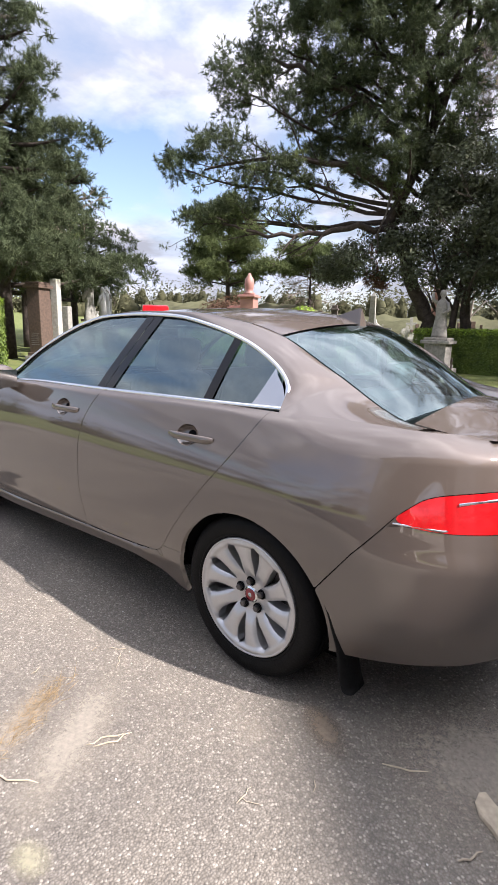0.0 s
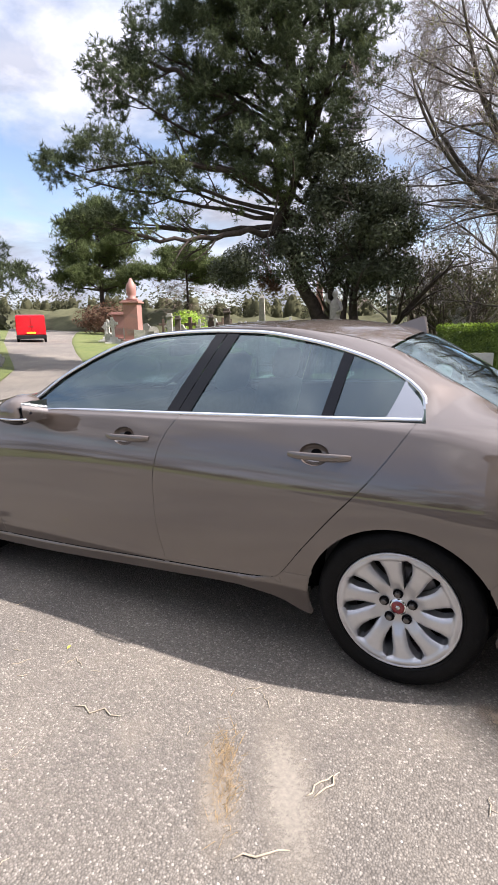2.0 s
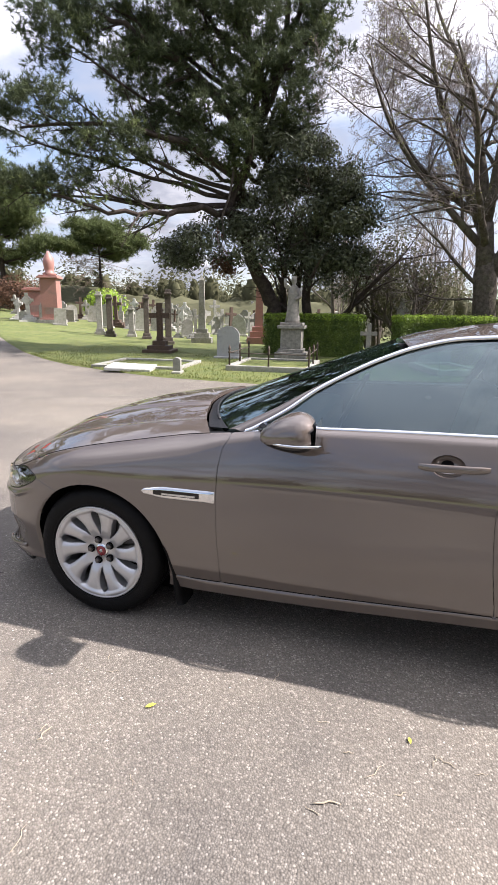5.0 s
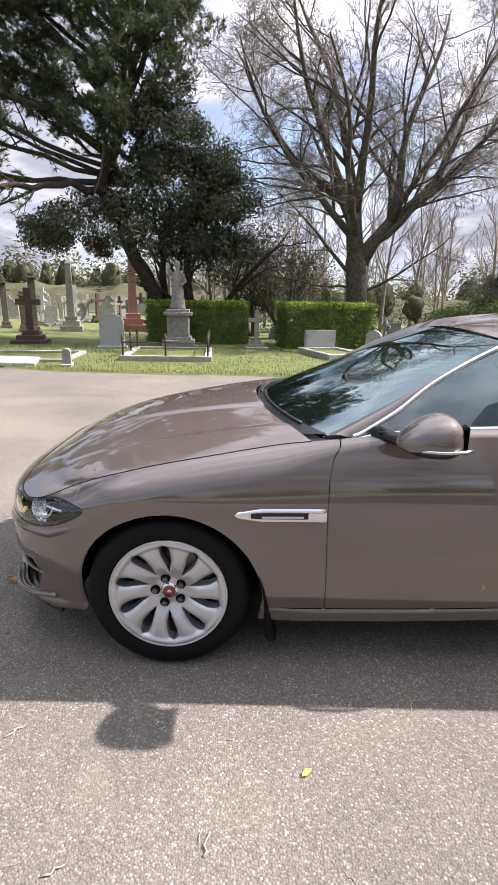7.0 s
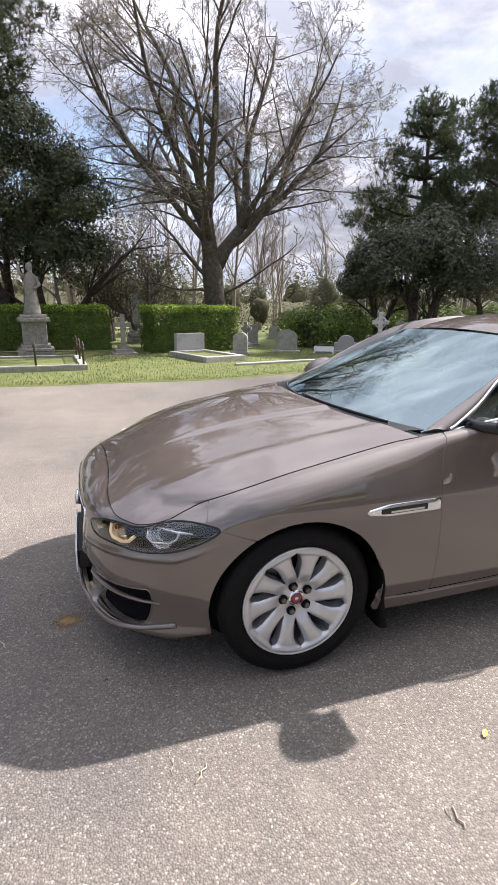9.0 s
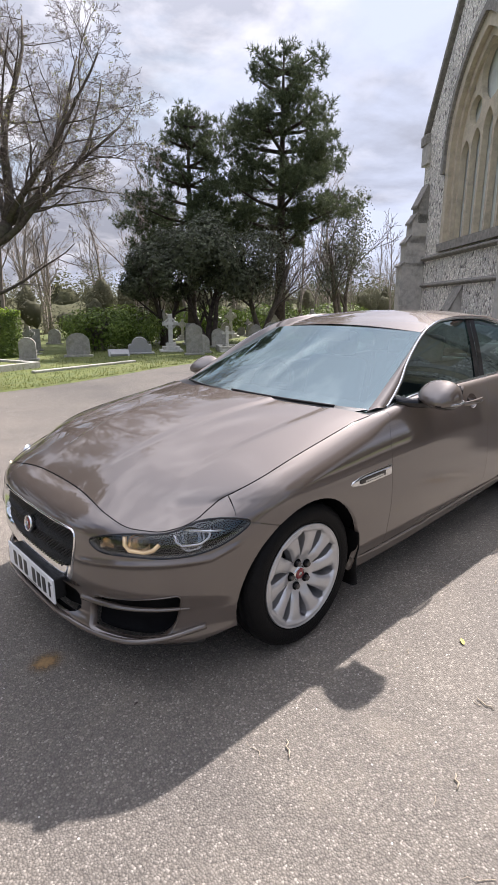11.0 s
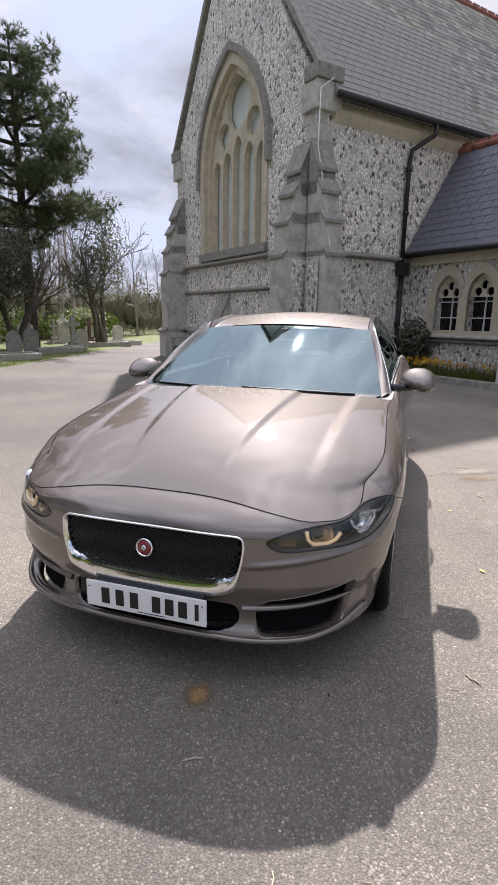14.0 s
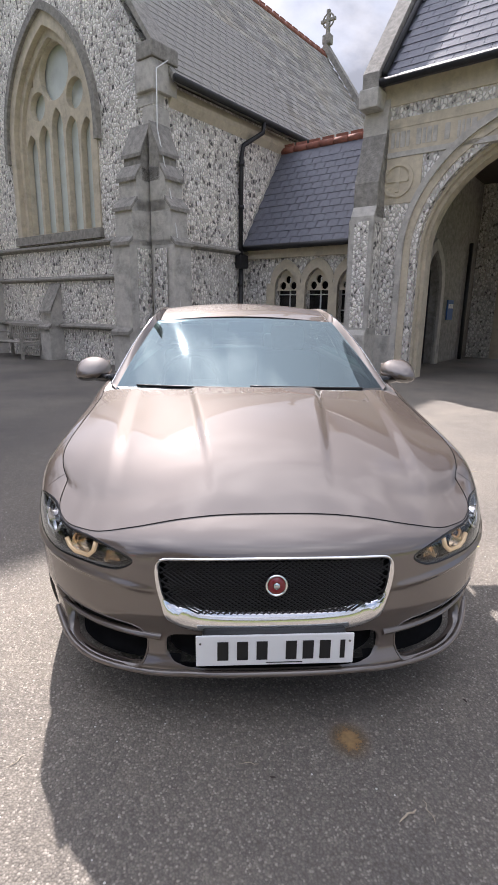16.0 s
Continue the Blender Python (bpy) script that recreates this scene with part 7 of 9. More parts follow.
for x, tn in ((-WHEEL_X, 0.28), (WHEEL_X, 0.05)):
    wheel(x, -0.695, -1, tn)
    wheel(x, 0.695, 1, tn)



# ---- trees, hedges and far woods ----
def limb(rng, start, way, length, r0, r1, up=0.0, wob=0.18, segs=7):
    """A bent, tapering branch as points and radii."""
    p, d = Vector(start), Vector(way).normalized()
    pts, rad = [p.copy()], [r0]
    for k in range(segs):
        d = (d + Vector((rng.uniform(-wob, wob), rng.uniform(-wob, wob), rng.uniform(-wob, wob) + up))).normalized()
        p = p + d * (length / segs)
        pts.append(p.copy())
        rad.append(r0 + (r1 - r0) * ((k + 1) / segs) ** 0.85)
    return pts, rad


def spread(rng, d, angle):
    """A direction at an angle to d, at a chance turn."""
    d = Vector(d).normalized()
    side = d.orthogonal().normalized()
    side.rotate(Matrix.Rotation(rng.uniform(0, 6.283), 3, d))
    return (d * math.cos(angle) + side * math.sin(angle)).normalized()


def ramify(rng, pts, rad, level, kids, ratio, angle, up, out, tips, start=0.3, sides=(8, 6, 5, 4, 3, 3), fine=0.009):
    """Branches off a branch, again and again."""
    (out[0 if level < 3 else 1] if isinstance(out, tuple) else out).append(tube(pts, rad, sides[min(level, len(sides) - 1)], level < 2))
    if level >= len(kids):
        tips.append((pts[-1], pts[-1] - pts[-2]))
        return
    length = sum((b - a).length for a, b in zip(pts, pts[1:]))
    for k in range(kids[level]):
        t = start + (1 - start) * (k + rng.random()) / kids[level]
        x = t * (len(pts) - 1)
        i = min(int(x), len(pts) - 2)
        p = pts[i].lerp(pts[i + 1], x - i)
        r = rad[i] + (rad[i + 1] - rad[i]) * (x - i)
        way = spread(rng, pts[i + 1] - pts[i], angle * rng.uniform(0.7, 1.25))
        ln = length * ratio * rng.uniform(0.6, 1.15) * (1.15 - 0.5 * t)
        cp, cr = limb(rng, p, way, ln, max(fine, r * (0.6 if fine > 0.008 else 0.5)), max(fine * 0.9, r * 0.14), up, 0.2, 6 if level < 2 else 4 if level < 3 else 2)
        ramify(rng, cp, cr, level + 1, kids, ratio, angle, up, out, tips, 0.2, sides, fine)


def leaf_cloud(rng, blobs, count, size, shape, gap=0.0, gap_scale=0.9, lift=0.3):
    """Leaves or needle tufts scattered through rounded masses, thicker towards their skin, with gaps between."""
    verts, faces = [], []
    weights = [b[3] * b[4] * b[5] for b in blobs]
    total = sum(weights)
    for b, w in zip(blobs, weights):
        for _ in range(int(count * w / total) + 1):
            v = Vector((rng.gauss(0, 1), rng.gauss(0, 1), rng.gauss(0, 1))).normalized() * rng.random() ** 0.45
            p = Vector((b[0] + v.x * b[3], b[1] + v.y * b[4], b[2] + v.z * b[5]))
            if gap and noise.noise(p * gap_scale) < gap - 0.5 * rng.random():
                continue
            out = (Vector((v.x, v.y, v.z + lift)) + Vector((rng.uniform(-1, 1), rng.uniform(-1, 1), rng.uniform(-1, 1))) * 0.6).normalized()
            s = size * rng.uniform(0.65, 1.35)
            i = len(verts)
            if shape == "tuft":
                a = out.orthogonal().normalized()
                b2 = out.cross(a)
                for k in range(14):
                    t = 2.4 * k + rng.random()
                    lean = 0.1 + 1.6 * (k + rng.random()) / 14
                    e = out * math.cos(lean) + (a * math.cos(t) + b2 * math.sin(t)) * math.sin(lean)
                    w2 = (a * math.sin(t) - b2 * math.cos(t)) * s * 0.058
                    q = p + out * s * rng.uniform(-0.35, 0.25)
                    j = len(verts)
                    verts += [q + w2, q - w2, q + e * s * rng.uniform(0.75, 1.0)]
                    faces.append((j, j + 1, j + 2))
            else:
                a = out.orthogonal().normalized()
                a.rotate(Matrix.Rotation(rng.uniform(0, 6.28), 3, out))
                b2 = out.cross(a)
                verts += [p - a * s * 0.5, p - b2 * s * 0.24 + out * s * 0.06, p + a * s * 0.5, p + b2 * s * 0.24 + out * s * 0.06]
                faces.append((i, i + 1, i + 2, i + 3))
    return verts, faces


def puffs(rng, pads, per, r):
    """Pads of foliage broken up into rounded tufts with air between them."""
    out = []
    for x, y, z, rx, ry, rz in pads:
        for _ in range(max(3, int(per * (rx * ry + rx * rz)))):
            v = Vector((rng.gauss(0, 1), rng.gauss(0, 1), rng.gauss(0, 1) + 0.25)).normalized() * rng.uniform(0.45, 1.0)
            q = r * rng.uniform(0.7, 1.3)
            out.append((x + v.x * rx, y + v.y * ry, z + v.z * rz, q, q, q * 0.75))
    return out


def cores(blobs, scale):
    """Rough rounded hearts of foliage masses, to close them behind their leaves."""
    verts, faces = [], []
    for x, y, z, rx, ry, rz in blobs:
        k = len(verts)
        for i in range(8):
            f = math.pi * i / 7
            for j in range(12):
                g = 2 * math.pi * j / 12
                d = Vector((math.sin(f) * math.cos(g), math.sin(f) * math.sin(g), math.cos(f)))
                q = scale * (1 + 0.45 * noise.noise(d * 2.6 + Vector((x, y, z))))
                verts.append((x + d.x * rx * q, y + d.y * ry * q, z + d.z * rz * q))
        for i in range(7):
            for j in range(12):
                faces.append((k + i * 12 + j, k + (i + 1) * 12 + j, k + (i + 1) * 12 + (j + 1) % 12, k + i * 12 + (j + 1) % 12))
    return verts, faces


def tree(name, base, label, category="tree", group=""):
    return thing(name, pose(*base), label, category, group)


def local(parts, base):
    b = Vector(base)
    return [tuple(Vector(v) - b) for v in parts[0]], parts[1]


# the old bare tree behind the second hedge
rng = random.Random(21)
base = (2.36, 15.6, 0.0)
bare = tree("bare_tree", base, "tall bare deciduous tree with forked grey-brown trunk and few buds")
wood, tips = [], []
trunk_pts = [Vector(base) + Vector(o) for o in ((0.12, 0, -0.1), (0.10, 0, 0.25), (0.04, 0, 1.0), (-0.02, 0, 1.9), (-0.08, 0, 2.7), (-0.10, 0.05, 3.3))]
wood.append(tube(trunk_pts, [0.58, 0.44, 0.36, 0.35, 0.36, 0.24], 14))
fork = trunk_pts[-2]
twigs = []
stem_a = [fork, fork + Vector((-0.10, 0, 0.7)), fork + Vector((-0.16, 0.03, 1.5))]
stem_b = [fork + Vector((0.05, 0, -0.2)), fork + Vector((0.45, -0.03, 0.55)), fork + Vector((1.0, -0.05, 1.25))]
wood.append(tube(stem_a, [0.30, 0.27, 0.22], 12))
wood.append(tube(stem_b, [0.26, 0.23, 0.18], 12))
mains = [(stem_a[2], (-0.55, 0.0, 1.0), 6.6, 0.17), (stem_a[2], (-0.10, 0.25, 1.0), 7.6, 0.18), (stem_a[1], (-0.95, -0.2, 0.75), 6.8, 0.13), (stem_a[2], (0.22, -0.25, 1.0), 7.4, 0.16),
         (stem_a[1], (-0.25, -0.8, 0.95), 6.0, 0.12), (stem_a[1], (-0.2, 0.9, 0.9), 6.2, 0.13), (stem_b[2], (0.32, 0.1, 1.0), 7.4, 0.16), (stem_b[2], (0.85, 0.0, 0.85), 6.4, 0.14),
         (stem_b[1], (1.0, -0.35, 0.42), 5.6, 0.11), (stem_b[2], (0.3, 0.8, 0.9), 5.4, 0.11), (stem_b[2], (0.25, -0.7, 1.0), 5.6, 0.11),
         (stem_b[2], (1.15, 0.1, 0.62), 6.8, 0.11), (stem_a[2], (-1.0, 0.1, 0.85), 6.6, 0.11)]
for at_, way, ln, r in mains:
    p, q = limb(rng, at_, way, ln, r * 1.1, 0.026, 0.035, 0.15, 10)
    ramify(rng, p, q, 1, (0, 12, 10, 7, 4), 0.46, 0.85, 0.0, (wood, twigs), tips, 0.14, (9, 7, 5, 3, 3, 3), 0.0048)
for start, way, ln, r in (((-0.2, 0, 2.3), (-1, -0.3, 0.5), 3.8, 0.08), ((-0.2, 0, 1.9), (-1, -0.4, 0.1), 2.8, 0.045), ((0.2, 0, 1.75), (1, -0.2, 0.25), 3.2, 0.06)):
    p, q = limb(rng, Vector(base) + Vector(start), way, ln, r, 0.015, 0.02, 0.2, 8)
    ramify(rng, p, q, 2, (0, 0, 7, 5, 4), 0.42, 0.8, 0.0, (wood, twigs), tips, 0.25, (9, 7, 5, 4, 3, 3))
solid("twig_mass", *local(joined(twigs), base), "thin_twig", bare, True)
solid("trunk", *local(joined(wood), base), "bark", bare, True)
buds = [(p.x, p.y, p.z, 0.12, 0.12, 0.12) for p, d in tips if rng.random() < 0.035]
solid("bud_cloud", *local(leaf_cloud(rng, buds, len(buds) * 4, 0.06, "leaf"), base), "bud", bare)

# the great pine with the holm oak grown into it
rng = random.Random(4)
base = (-4.1, 15.0, 0.0)
pine = tree("pine_tree", base, "large old pine with twisted dark limbs and spreading needle pads")
wood, tips = [], []


def bough(points, r0, r1, kids=(0, 0, 7, 4), start=0.3, bend=0.10):
    """A crooked limb through a few points, with its side branches."""
    p = [Vector(v) for v in points]
    pts = []
    for k in range(len(p) - 1):
        a, b, c, d = p[max(k - 1, 0)], p[k], p[k + 1], p[min(k + 2, len(p) - 1)]
        for t in (0.0, 0.25, 0.5, 0.75):
            q = 0.5 * (2 * b + (c - a) * t + (2 * a - 5 * b + 4 * c - d) * t * t + (3 * b - a - 3 * c + d) * t ** 3)
            pts.append(q + Vector((rng.uniform(-bend, bend), rng.uniform(-bend, bend), rng.uniform(-bend, bend))) * (1 if pts else 0))
    pts.append(p[-1])
    rad = [r0 + (r1 - r0) * (i / (len(pts) - 1)) ** 0.8 for i in range(len(pts))]
    ramify(rng, pts, rad, 2, kids, 0.24, 0.8, 0.05, wood, tips, start, (9, 8, 9, 4, 3, 3))


bough([(-4.0, 15.0, -0.1), (-4.35, 14.95, 1.3), (-4.8, 14.85, 2.3), (-5.4, 14.7, 3.6), (-5.7, 14.3, 4.8), (-5.2, 15.0, 6.6), (-4.9, 15.4, 8.2), (-4.4, 15.7, 10.2), (-4.6, 15.6, 12.4)], 0.31, 0.06, start=0.5)
bough([(-5.6, 14.45, 4.5), (-6.6, 13.1, 4.45), (-7.8, 11.9, 4.1), (-9.2, 11.0, 4.4), (-10.8, 10.9, 4.8)], 0.13, 0.025, (0, 0, 11, 5))
bough([(-5.4, 14.6, 5.6), (-6.9, 13.2, 6.3), (-8.6, 12.0, 6.6), (-10.8, 10.8, 6.3)], 0.15, 0.03)
bough([(-5.2, 15.0, 6.6), (-6.6, 13.6, 8.2), (-8.4, 12.4, 9.2), (-9.6, 12.0, 9.6)], 0.18, 0.03)
bough([(-4.9, 15.3, 8.0), (-5.8, 14.4, 10.2), (-7.2, 13.6, 12.0)], 0.15, 0.03)
bough([(-5.0, 15.2, 7.4), (-4.0, 14.6, 8.8), (-3.0, 15.0, 9.8)], 0.12, 0.03)
bough([(-4.5, 15.6, 9.6), (-3.6, 15.4, 11.0), (-3.2, 15.6, 12.2)], 0.10, 0.03)
pads = [(-11.2, 10.4, 6.4, 1.2, 1.1, 0.55), (-10.2, 10.9, 6.8, 1.3, 1.2, 0.6), (-11.0, 10.9, 4.9, 1.0, 1.0, 0.42), (-9.7, 11.2, 5.0, 1.1, 1.0, 0.42), (-8.9, 12.0, 6.1, 1.5, 1.3, 0.7),
        (-9.8, 11.6, 8.8, 1.5, 1.3, 1.1), (-9.1, 12.6, 10.2, 1.8, 1.6, 1.2), (-8.1, 13.3, 8.1, 1.8, 1.6, 1.1), (-6.9, 13.3, 9.6, 1.8, 1.6, 1.2), (-7.6, 14.0, 6.8, 1.6, 1.4, 0.8),
        (-6.3, 13.7, 7.4, 1.7, 1.4, 1.0), (-8.1, 13.8, 12.0, 2.0, 1.8, 1.3), (-6.0, 14.8, 11.6, 2.0, 1.8, 1.4), (-4.4, 14.6, 10.2, 1.9, 1.7, 1.3), (-3.5, 15.2, 9.0, 1.2, 1.2, 0.9),
        (-4.3, 15.4, 12.3, 1.6, 1.4, 1.2), (-3.2, 15.8, 11.0, 1.0, 1.0, 0.8), (-7.0, 15.0, 13.8, 2.0, 1.8, 1.2), (-4.9, 16.2, 14.3, 1.9, 1.7, 1.2), (-5.5, 13.4, 6.3, 1.3, 1.1, 0.6),
        (-8.6, 15.0, 9.9, 1.7, 1.4, 1.1), (-4.9, 13.9, 8.5, 1.5, 1.2, 0.9), (-5.6, 13.8, 10.4, 1.6, 1.3, 1.1), (-4.0, 14.6, 7.5, 1.1, 1.0, 0.7), (-7.4, 13.0, 10.9, 1.6, 1.4, 1.0), (-6.2, 13.2, 12.6, 1.7, 1.4, 1.1)]
for bx, by, bz, rx, ry, rz in pads:
    s = Vector((-5.1, 15.0, max(4.9, min(bz - 0.4, 2.9 + (bz - 4) * 0.75))))
    e = Vector((bx, by, bz - 0.15))
    mid = s.lerp(e, 0.5) + Vector((rng.uniform(-0.4, 0.4), rng.uniform(-0.4, 0.4), rng.uniform(-0.6, 0.2)))
    pts = [s * (1 - u) ** 2 + mid * 2 * u * (1 - u) + e * u * u + Vector((rng.uniform(-0.09, 0.09), rng.uniform(-0.09, 0.09), rng.uniform(-0.09, 0.09))) for u in np.linspace(0, 1, 10)]
    ramify(rng, pts, list(np.linspace(0.085, 0.022, 10)), 2, (0, 0, 9, 5), 0.26, 0.8, 0.06, wood, tips, 0.4, (9, 8, 6, 4, 3, 3))
solid("trunk", *local(joined(wood), base), "bark_dark", pine, True)
solid("crown", *local(leaf_cloud(rng, puffs(rng, pads, 15, 0.27), 20500, 0.175, "tuft"), base), "pine", pine)
tipb = [(p.x, p.y, p.z, 0.28, 0.28, 0.18) for p, d in tips if rng.random() < 0.6]
solid("crown_sprays", *local(leaf_cloud(rng, tipb, len(tipb) * 5, 0.16, "tuft"), base), "pine_green", pine)
# the broken limb with its dead brown foliage
pts = [Vector(v) for v in ((-5.45, 13.85, 6.2), (-5.52, 13.8, 5.5), (-5.62, 13.75, 4.9), (-5.85, 13.7, 4.3), (-5.78, 13.7, 3.7), (-5.95, 13.7, 3.3), (-5.8, 13.7, 2.8))]
solid("hanging_limb", *local(tube(pts, [0.045, 0.04, 0.03, 0.028, 0.022, 0.018, 0.012], 6), base), "twig", pine, True, "broken pale limb hanging from the crown")
solid("dead_foliage", *local(leaf_cloud(rng, [(-5.85, 13.7, 3.0, 0.34, 0.34, 0.45), (-5.95, 13.7, 3.7, 0.14, 0.14, 0.32), (-5.6, 13.7, 2.75, 0.24, 0.24, 0.32)], 260, 0.14, "tuft", 0.1, 2.0), base), "brown_leaf", pine, False, "dead brown foliage")

base = (-3.5, 15.6, 0.0)
holm = tree("holm_oak", base, "dark evergreen oak with glossy small leaves beside the pine")
wood, tips = [], []
for off, way, ln, r in (((0.2, 0, 0), (0.10, 0, 1), 5.0, 0.24), ((-0.45, 0.1, 0), (-0.35, -0.1, 1), 4.6, 0.2), ((0.6, 0, 0), (0.5, -0.1, 1), 4.2, 0.17), ((-0.1, -0.3, 0), (-0.05, -0.2, 1), 4.0, 0.16)):
    p, q = limb(rng, Vector(base) + Vector(off), way, ln, r, 0.05, 0.0, 0.16, 8)
    ramify(rng, p, q, 1, (0, 6, 5), 0.5, 0.7, 0.0, wood, tips, 0.3)
solid("trunk", *local(joined(wood), base), "bark_dark", holm, True)
blobs = [(-3.8, 14.9, 4.6, 2.1, 1.5, 1.5), (-2.6, 15.0, 4.0, 1.6, 1.3, 1.5), (-5.4, 14.3, 3.7, 1.6, 1.2, 0.9), (-6.8, 13.9, 3.5, 1.2, 1.0, 0.65), (-3.7, 15.0, 6.1, 1.5, 1.2, 1.1), (-2.1, 15.3, 2.9, 1.0, 1.0, 1.0),
         (-7.5, 13.5, 3.1, 0.8, 0.8, 0.4), (-2.5, 15.4, 5.3, 1.0, 1.0, 0.8), (-4.6, 14.8, 6.9, 0.9, 0.8, 0.6), (-3.2, 14.8, 3.0, 1.2, 0.9, 0.7)]
solid("crown", *local(leaf_cloud(rng, puffs(rng, blobs, 8, 0.5), 60000, 0.11, "leaf"), base), "holm", holm)


def conifer(name, base, height, width, label, seed, needles="pine", tiers=9, start=0.22, lean=0.0, count=3800, size=0.26, flat=0.4, group="", category="pine tree"):
    """A pine with a straight stem and pads of needles on level boughs."""
    rng = random.Random(seed)
    t = tree(name, base, label, category, group)
    b = Vector(base)
    wood = [tube([b + Vector((lean * h * h, 0, h * height)) for h in np.linspace(-0.01, 1, 10)], [height * 0.022 * (1.05 - h) + 0.015 for h in np.linspace(0, 1, 10)], 9)]
    blobs = []
    for k in range(tiers):
        h = start + (0.97 - start) * (k + 0.3) / tiers
        reach = width * (1 - 0.72 * ((h - start) / (1 - start)) ** 1.3) * rng.uniform(0.75, 1.15)
        n = rng.choice((3, 4, 4, 5))
        a0 = rng.uniform(0, 6.28)
        for j in range(n):
            a = a0 + 6.283 * j / n + rng.uniform(-0.4, 0.4)
            ln = reach * rng.uniform(0.65, 1.1)
            s = b + Vector((lean * h * h, 0, h * height))
            e = s + Vector((math.cos(a) * ln, math.sin(a) * ln, ln * rng.uniform(0.05, 0.35)))
            wood.append(tube([s, s.lerp(e, 0.5) + Vector((0, 0, -0.05 * ln)), e], [height * 0.008, height * 0.006, 0.012], 5))
            for u in (0.6, 1.0):
                c = s.lerp(e, u)
                blobs.append((c.x, c.y, c.z + 0.1, ln * 0.34 + 0.15, ln * 0.34 + 0.15, (ln * 0.34 + 0.15) * flat))
    blobs.append((b.x + lean, b.y, b.z + height * 0.97, width * 0.22, width * 0.22, height * 0.05))
    solid("trunk", *local(joined(wood), base), "bark_dark", t, True)
    solid("crown", *local(leaf_cloud(rng, puffs(rng, blobs, 9, size * 1.15), int(count * 1.25), size * 0.7, "tuft"), base), needles, t)
    return t


conifer("pine_tree", (14.4, 14.4, -0.1), 11.6, 3.4, "tall dark pine rising above smaller evergreens", 31, tiers=10, start=0.34, count=7000, size=0.28)
conifer("pine_tree", (11.6, 17.2, -0.1), 9.6, 2.4, "dark pine standing behind evergreen trees", 33, tiers=8, start=0.35, count=4200, size=0.28)
conifer("pine_tree", (-35.7, 38.6, 1.2), 12.6, 5.0, "broad green pine beside the cemetery road", 35, "pine_green", tiers=8, start=0.30, count=8000, size=0.5, flat=0.5)
conifer("pine_tree", (-27.5, 41.7, 0.8), 8.2, 4.2, "flat-topped pine among gravestones", 36, "pine_green", tiers=3, start=0.60, count=5200, size=0.5, flat=0.3)
conifer("pine_tree", (-13.9, 5.3, 0.1), 10.2, 3.1, "tall pine on the bank by the road", 37, "pine", tiers=12, start=0.20, count=15000, size=0.26)
conifer("conifer", (-17.2, 7.6, 0.2), 7.4, 2.5, "dark conifer with dead brown lower twigs", 38, "pine_green", tiers=9, start=0.26, count=6500, size=0.24, category="conifer")
def dead_skirt(owner, base, seed, reach, z0, z1):
    """Bare dead twigs hanging on a conifer's lower boughs."""
    rng = random.Random(seed)
    wood, tips = [], []
    for k in range(20):
        a = rng.uniform(0, 6.283)
        p, q = limb(rng, Vector(base) + Vector((0, 0, rng.uniform(z0, z1))), (math.cos(a), math.sin(a), rng.uniform(-0.25, 0.2)), reach * rng.uniform(0.7, 1.1), 0.03, 0.01, -0.03, 0.2, 6)
        ramify(rng, p, q, 2, (0, 0, 8, 5), 0.42, 0.8, -0.03, wood, tips, 0.3)
    solid("dead_twig_skirt", *local(joined(wood), base), "brown_twig", owner, True, "dead brown lower twigs")


dead_skirt(bpy.data.objects["conifer"], (-17.2, 7.6, 0.2), 64, 3.0, 2.2, 6.0)
dead_skirt(bpy.data.objects["pine_tree.004"], (-13.9, 5.3, 0.1), 65, 3.6, 2.6, 6.2)
conifer("conifer", (-19.3, 10.9, 0.2), 7.6, 2.6, "dark conifer with dead brown lower twigs", 39, "pine", tiers=9, start=0.24, count=5200, size=0.26, category="conifer")


def broadleaf(name, base, blobs, count, size, mat, bark, label, seed, stems=2, height=2.5, category="tree", gap=0.02, group=""):
    rng = random.Random(seed)
    t = tree(name, base, label, category, group)
    b = Vector(base)
    wood, tips = [], []
    for k in range(stems):
        p, q = limb(rng, b + Vector((rng.uniform(-0.25, 0.25), rng.uniform(-0.25, 0.25), -0.05)), (rng.uniform(-0.4, 0.4), rng.uniform(-0.4, 0.4), 1), height, 0.14, 0.05, 0.02, 0.12, 6)
        ramify(rng, p, q, 1, (0, 5, 5, 4), 0.6, 0.6, 0.05, wood, tips, 0.35)
    solid("trunk", *local(joined(wood), base), bark, t, True)
    solid("crown", *local(leaf_cloud(rng, [(b.x + x, b.y + y, b.z + z, rx, ry, rz) for x, y, z, rx, ry, rz in blobs], count, size, "leaf", gap, 1.0), base), mat, t)
    return t


broadleaf("evergreen_tree", (9.6, 13.6, -0.05), [(0, 0, 3.3, 1.7, 1.4, 1.3), (-1.2, 0.6, 2.6, 1.3, 1.1, 0.9), (1.1, -0.3, 2.4, 1.1, 1.0, 0.9), (0.5, 0.2, 4.3, 1.0, 0.9, 0.7)], 26000, 0.14, "holm", "bark_dark", "dense dark evergreen tree on the grass", 41, 3, 2.6)
broadleaf("evergreen_tree", (8.3, 15.0, -0.05), [(0, 0, 2.9, 1.2, 1.1, 1.0), (-0.7, 0, 2.3, 0.8, 0.8, 0.6), (0.6, 0, 3.8, 0.8, 0.7, 0.6)], 18000, 0.14, "holm", "bark_dark", "dense dark evergreen tree on the grass", 42, 2, 2.4)
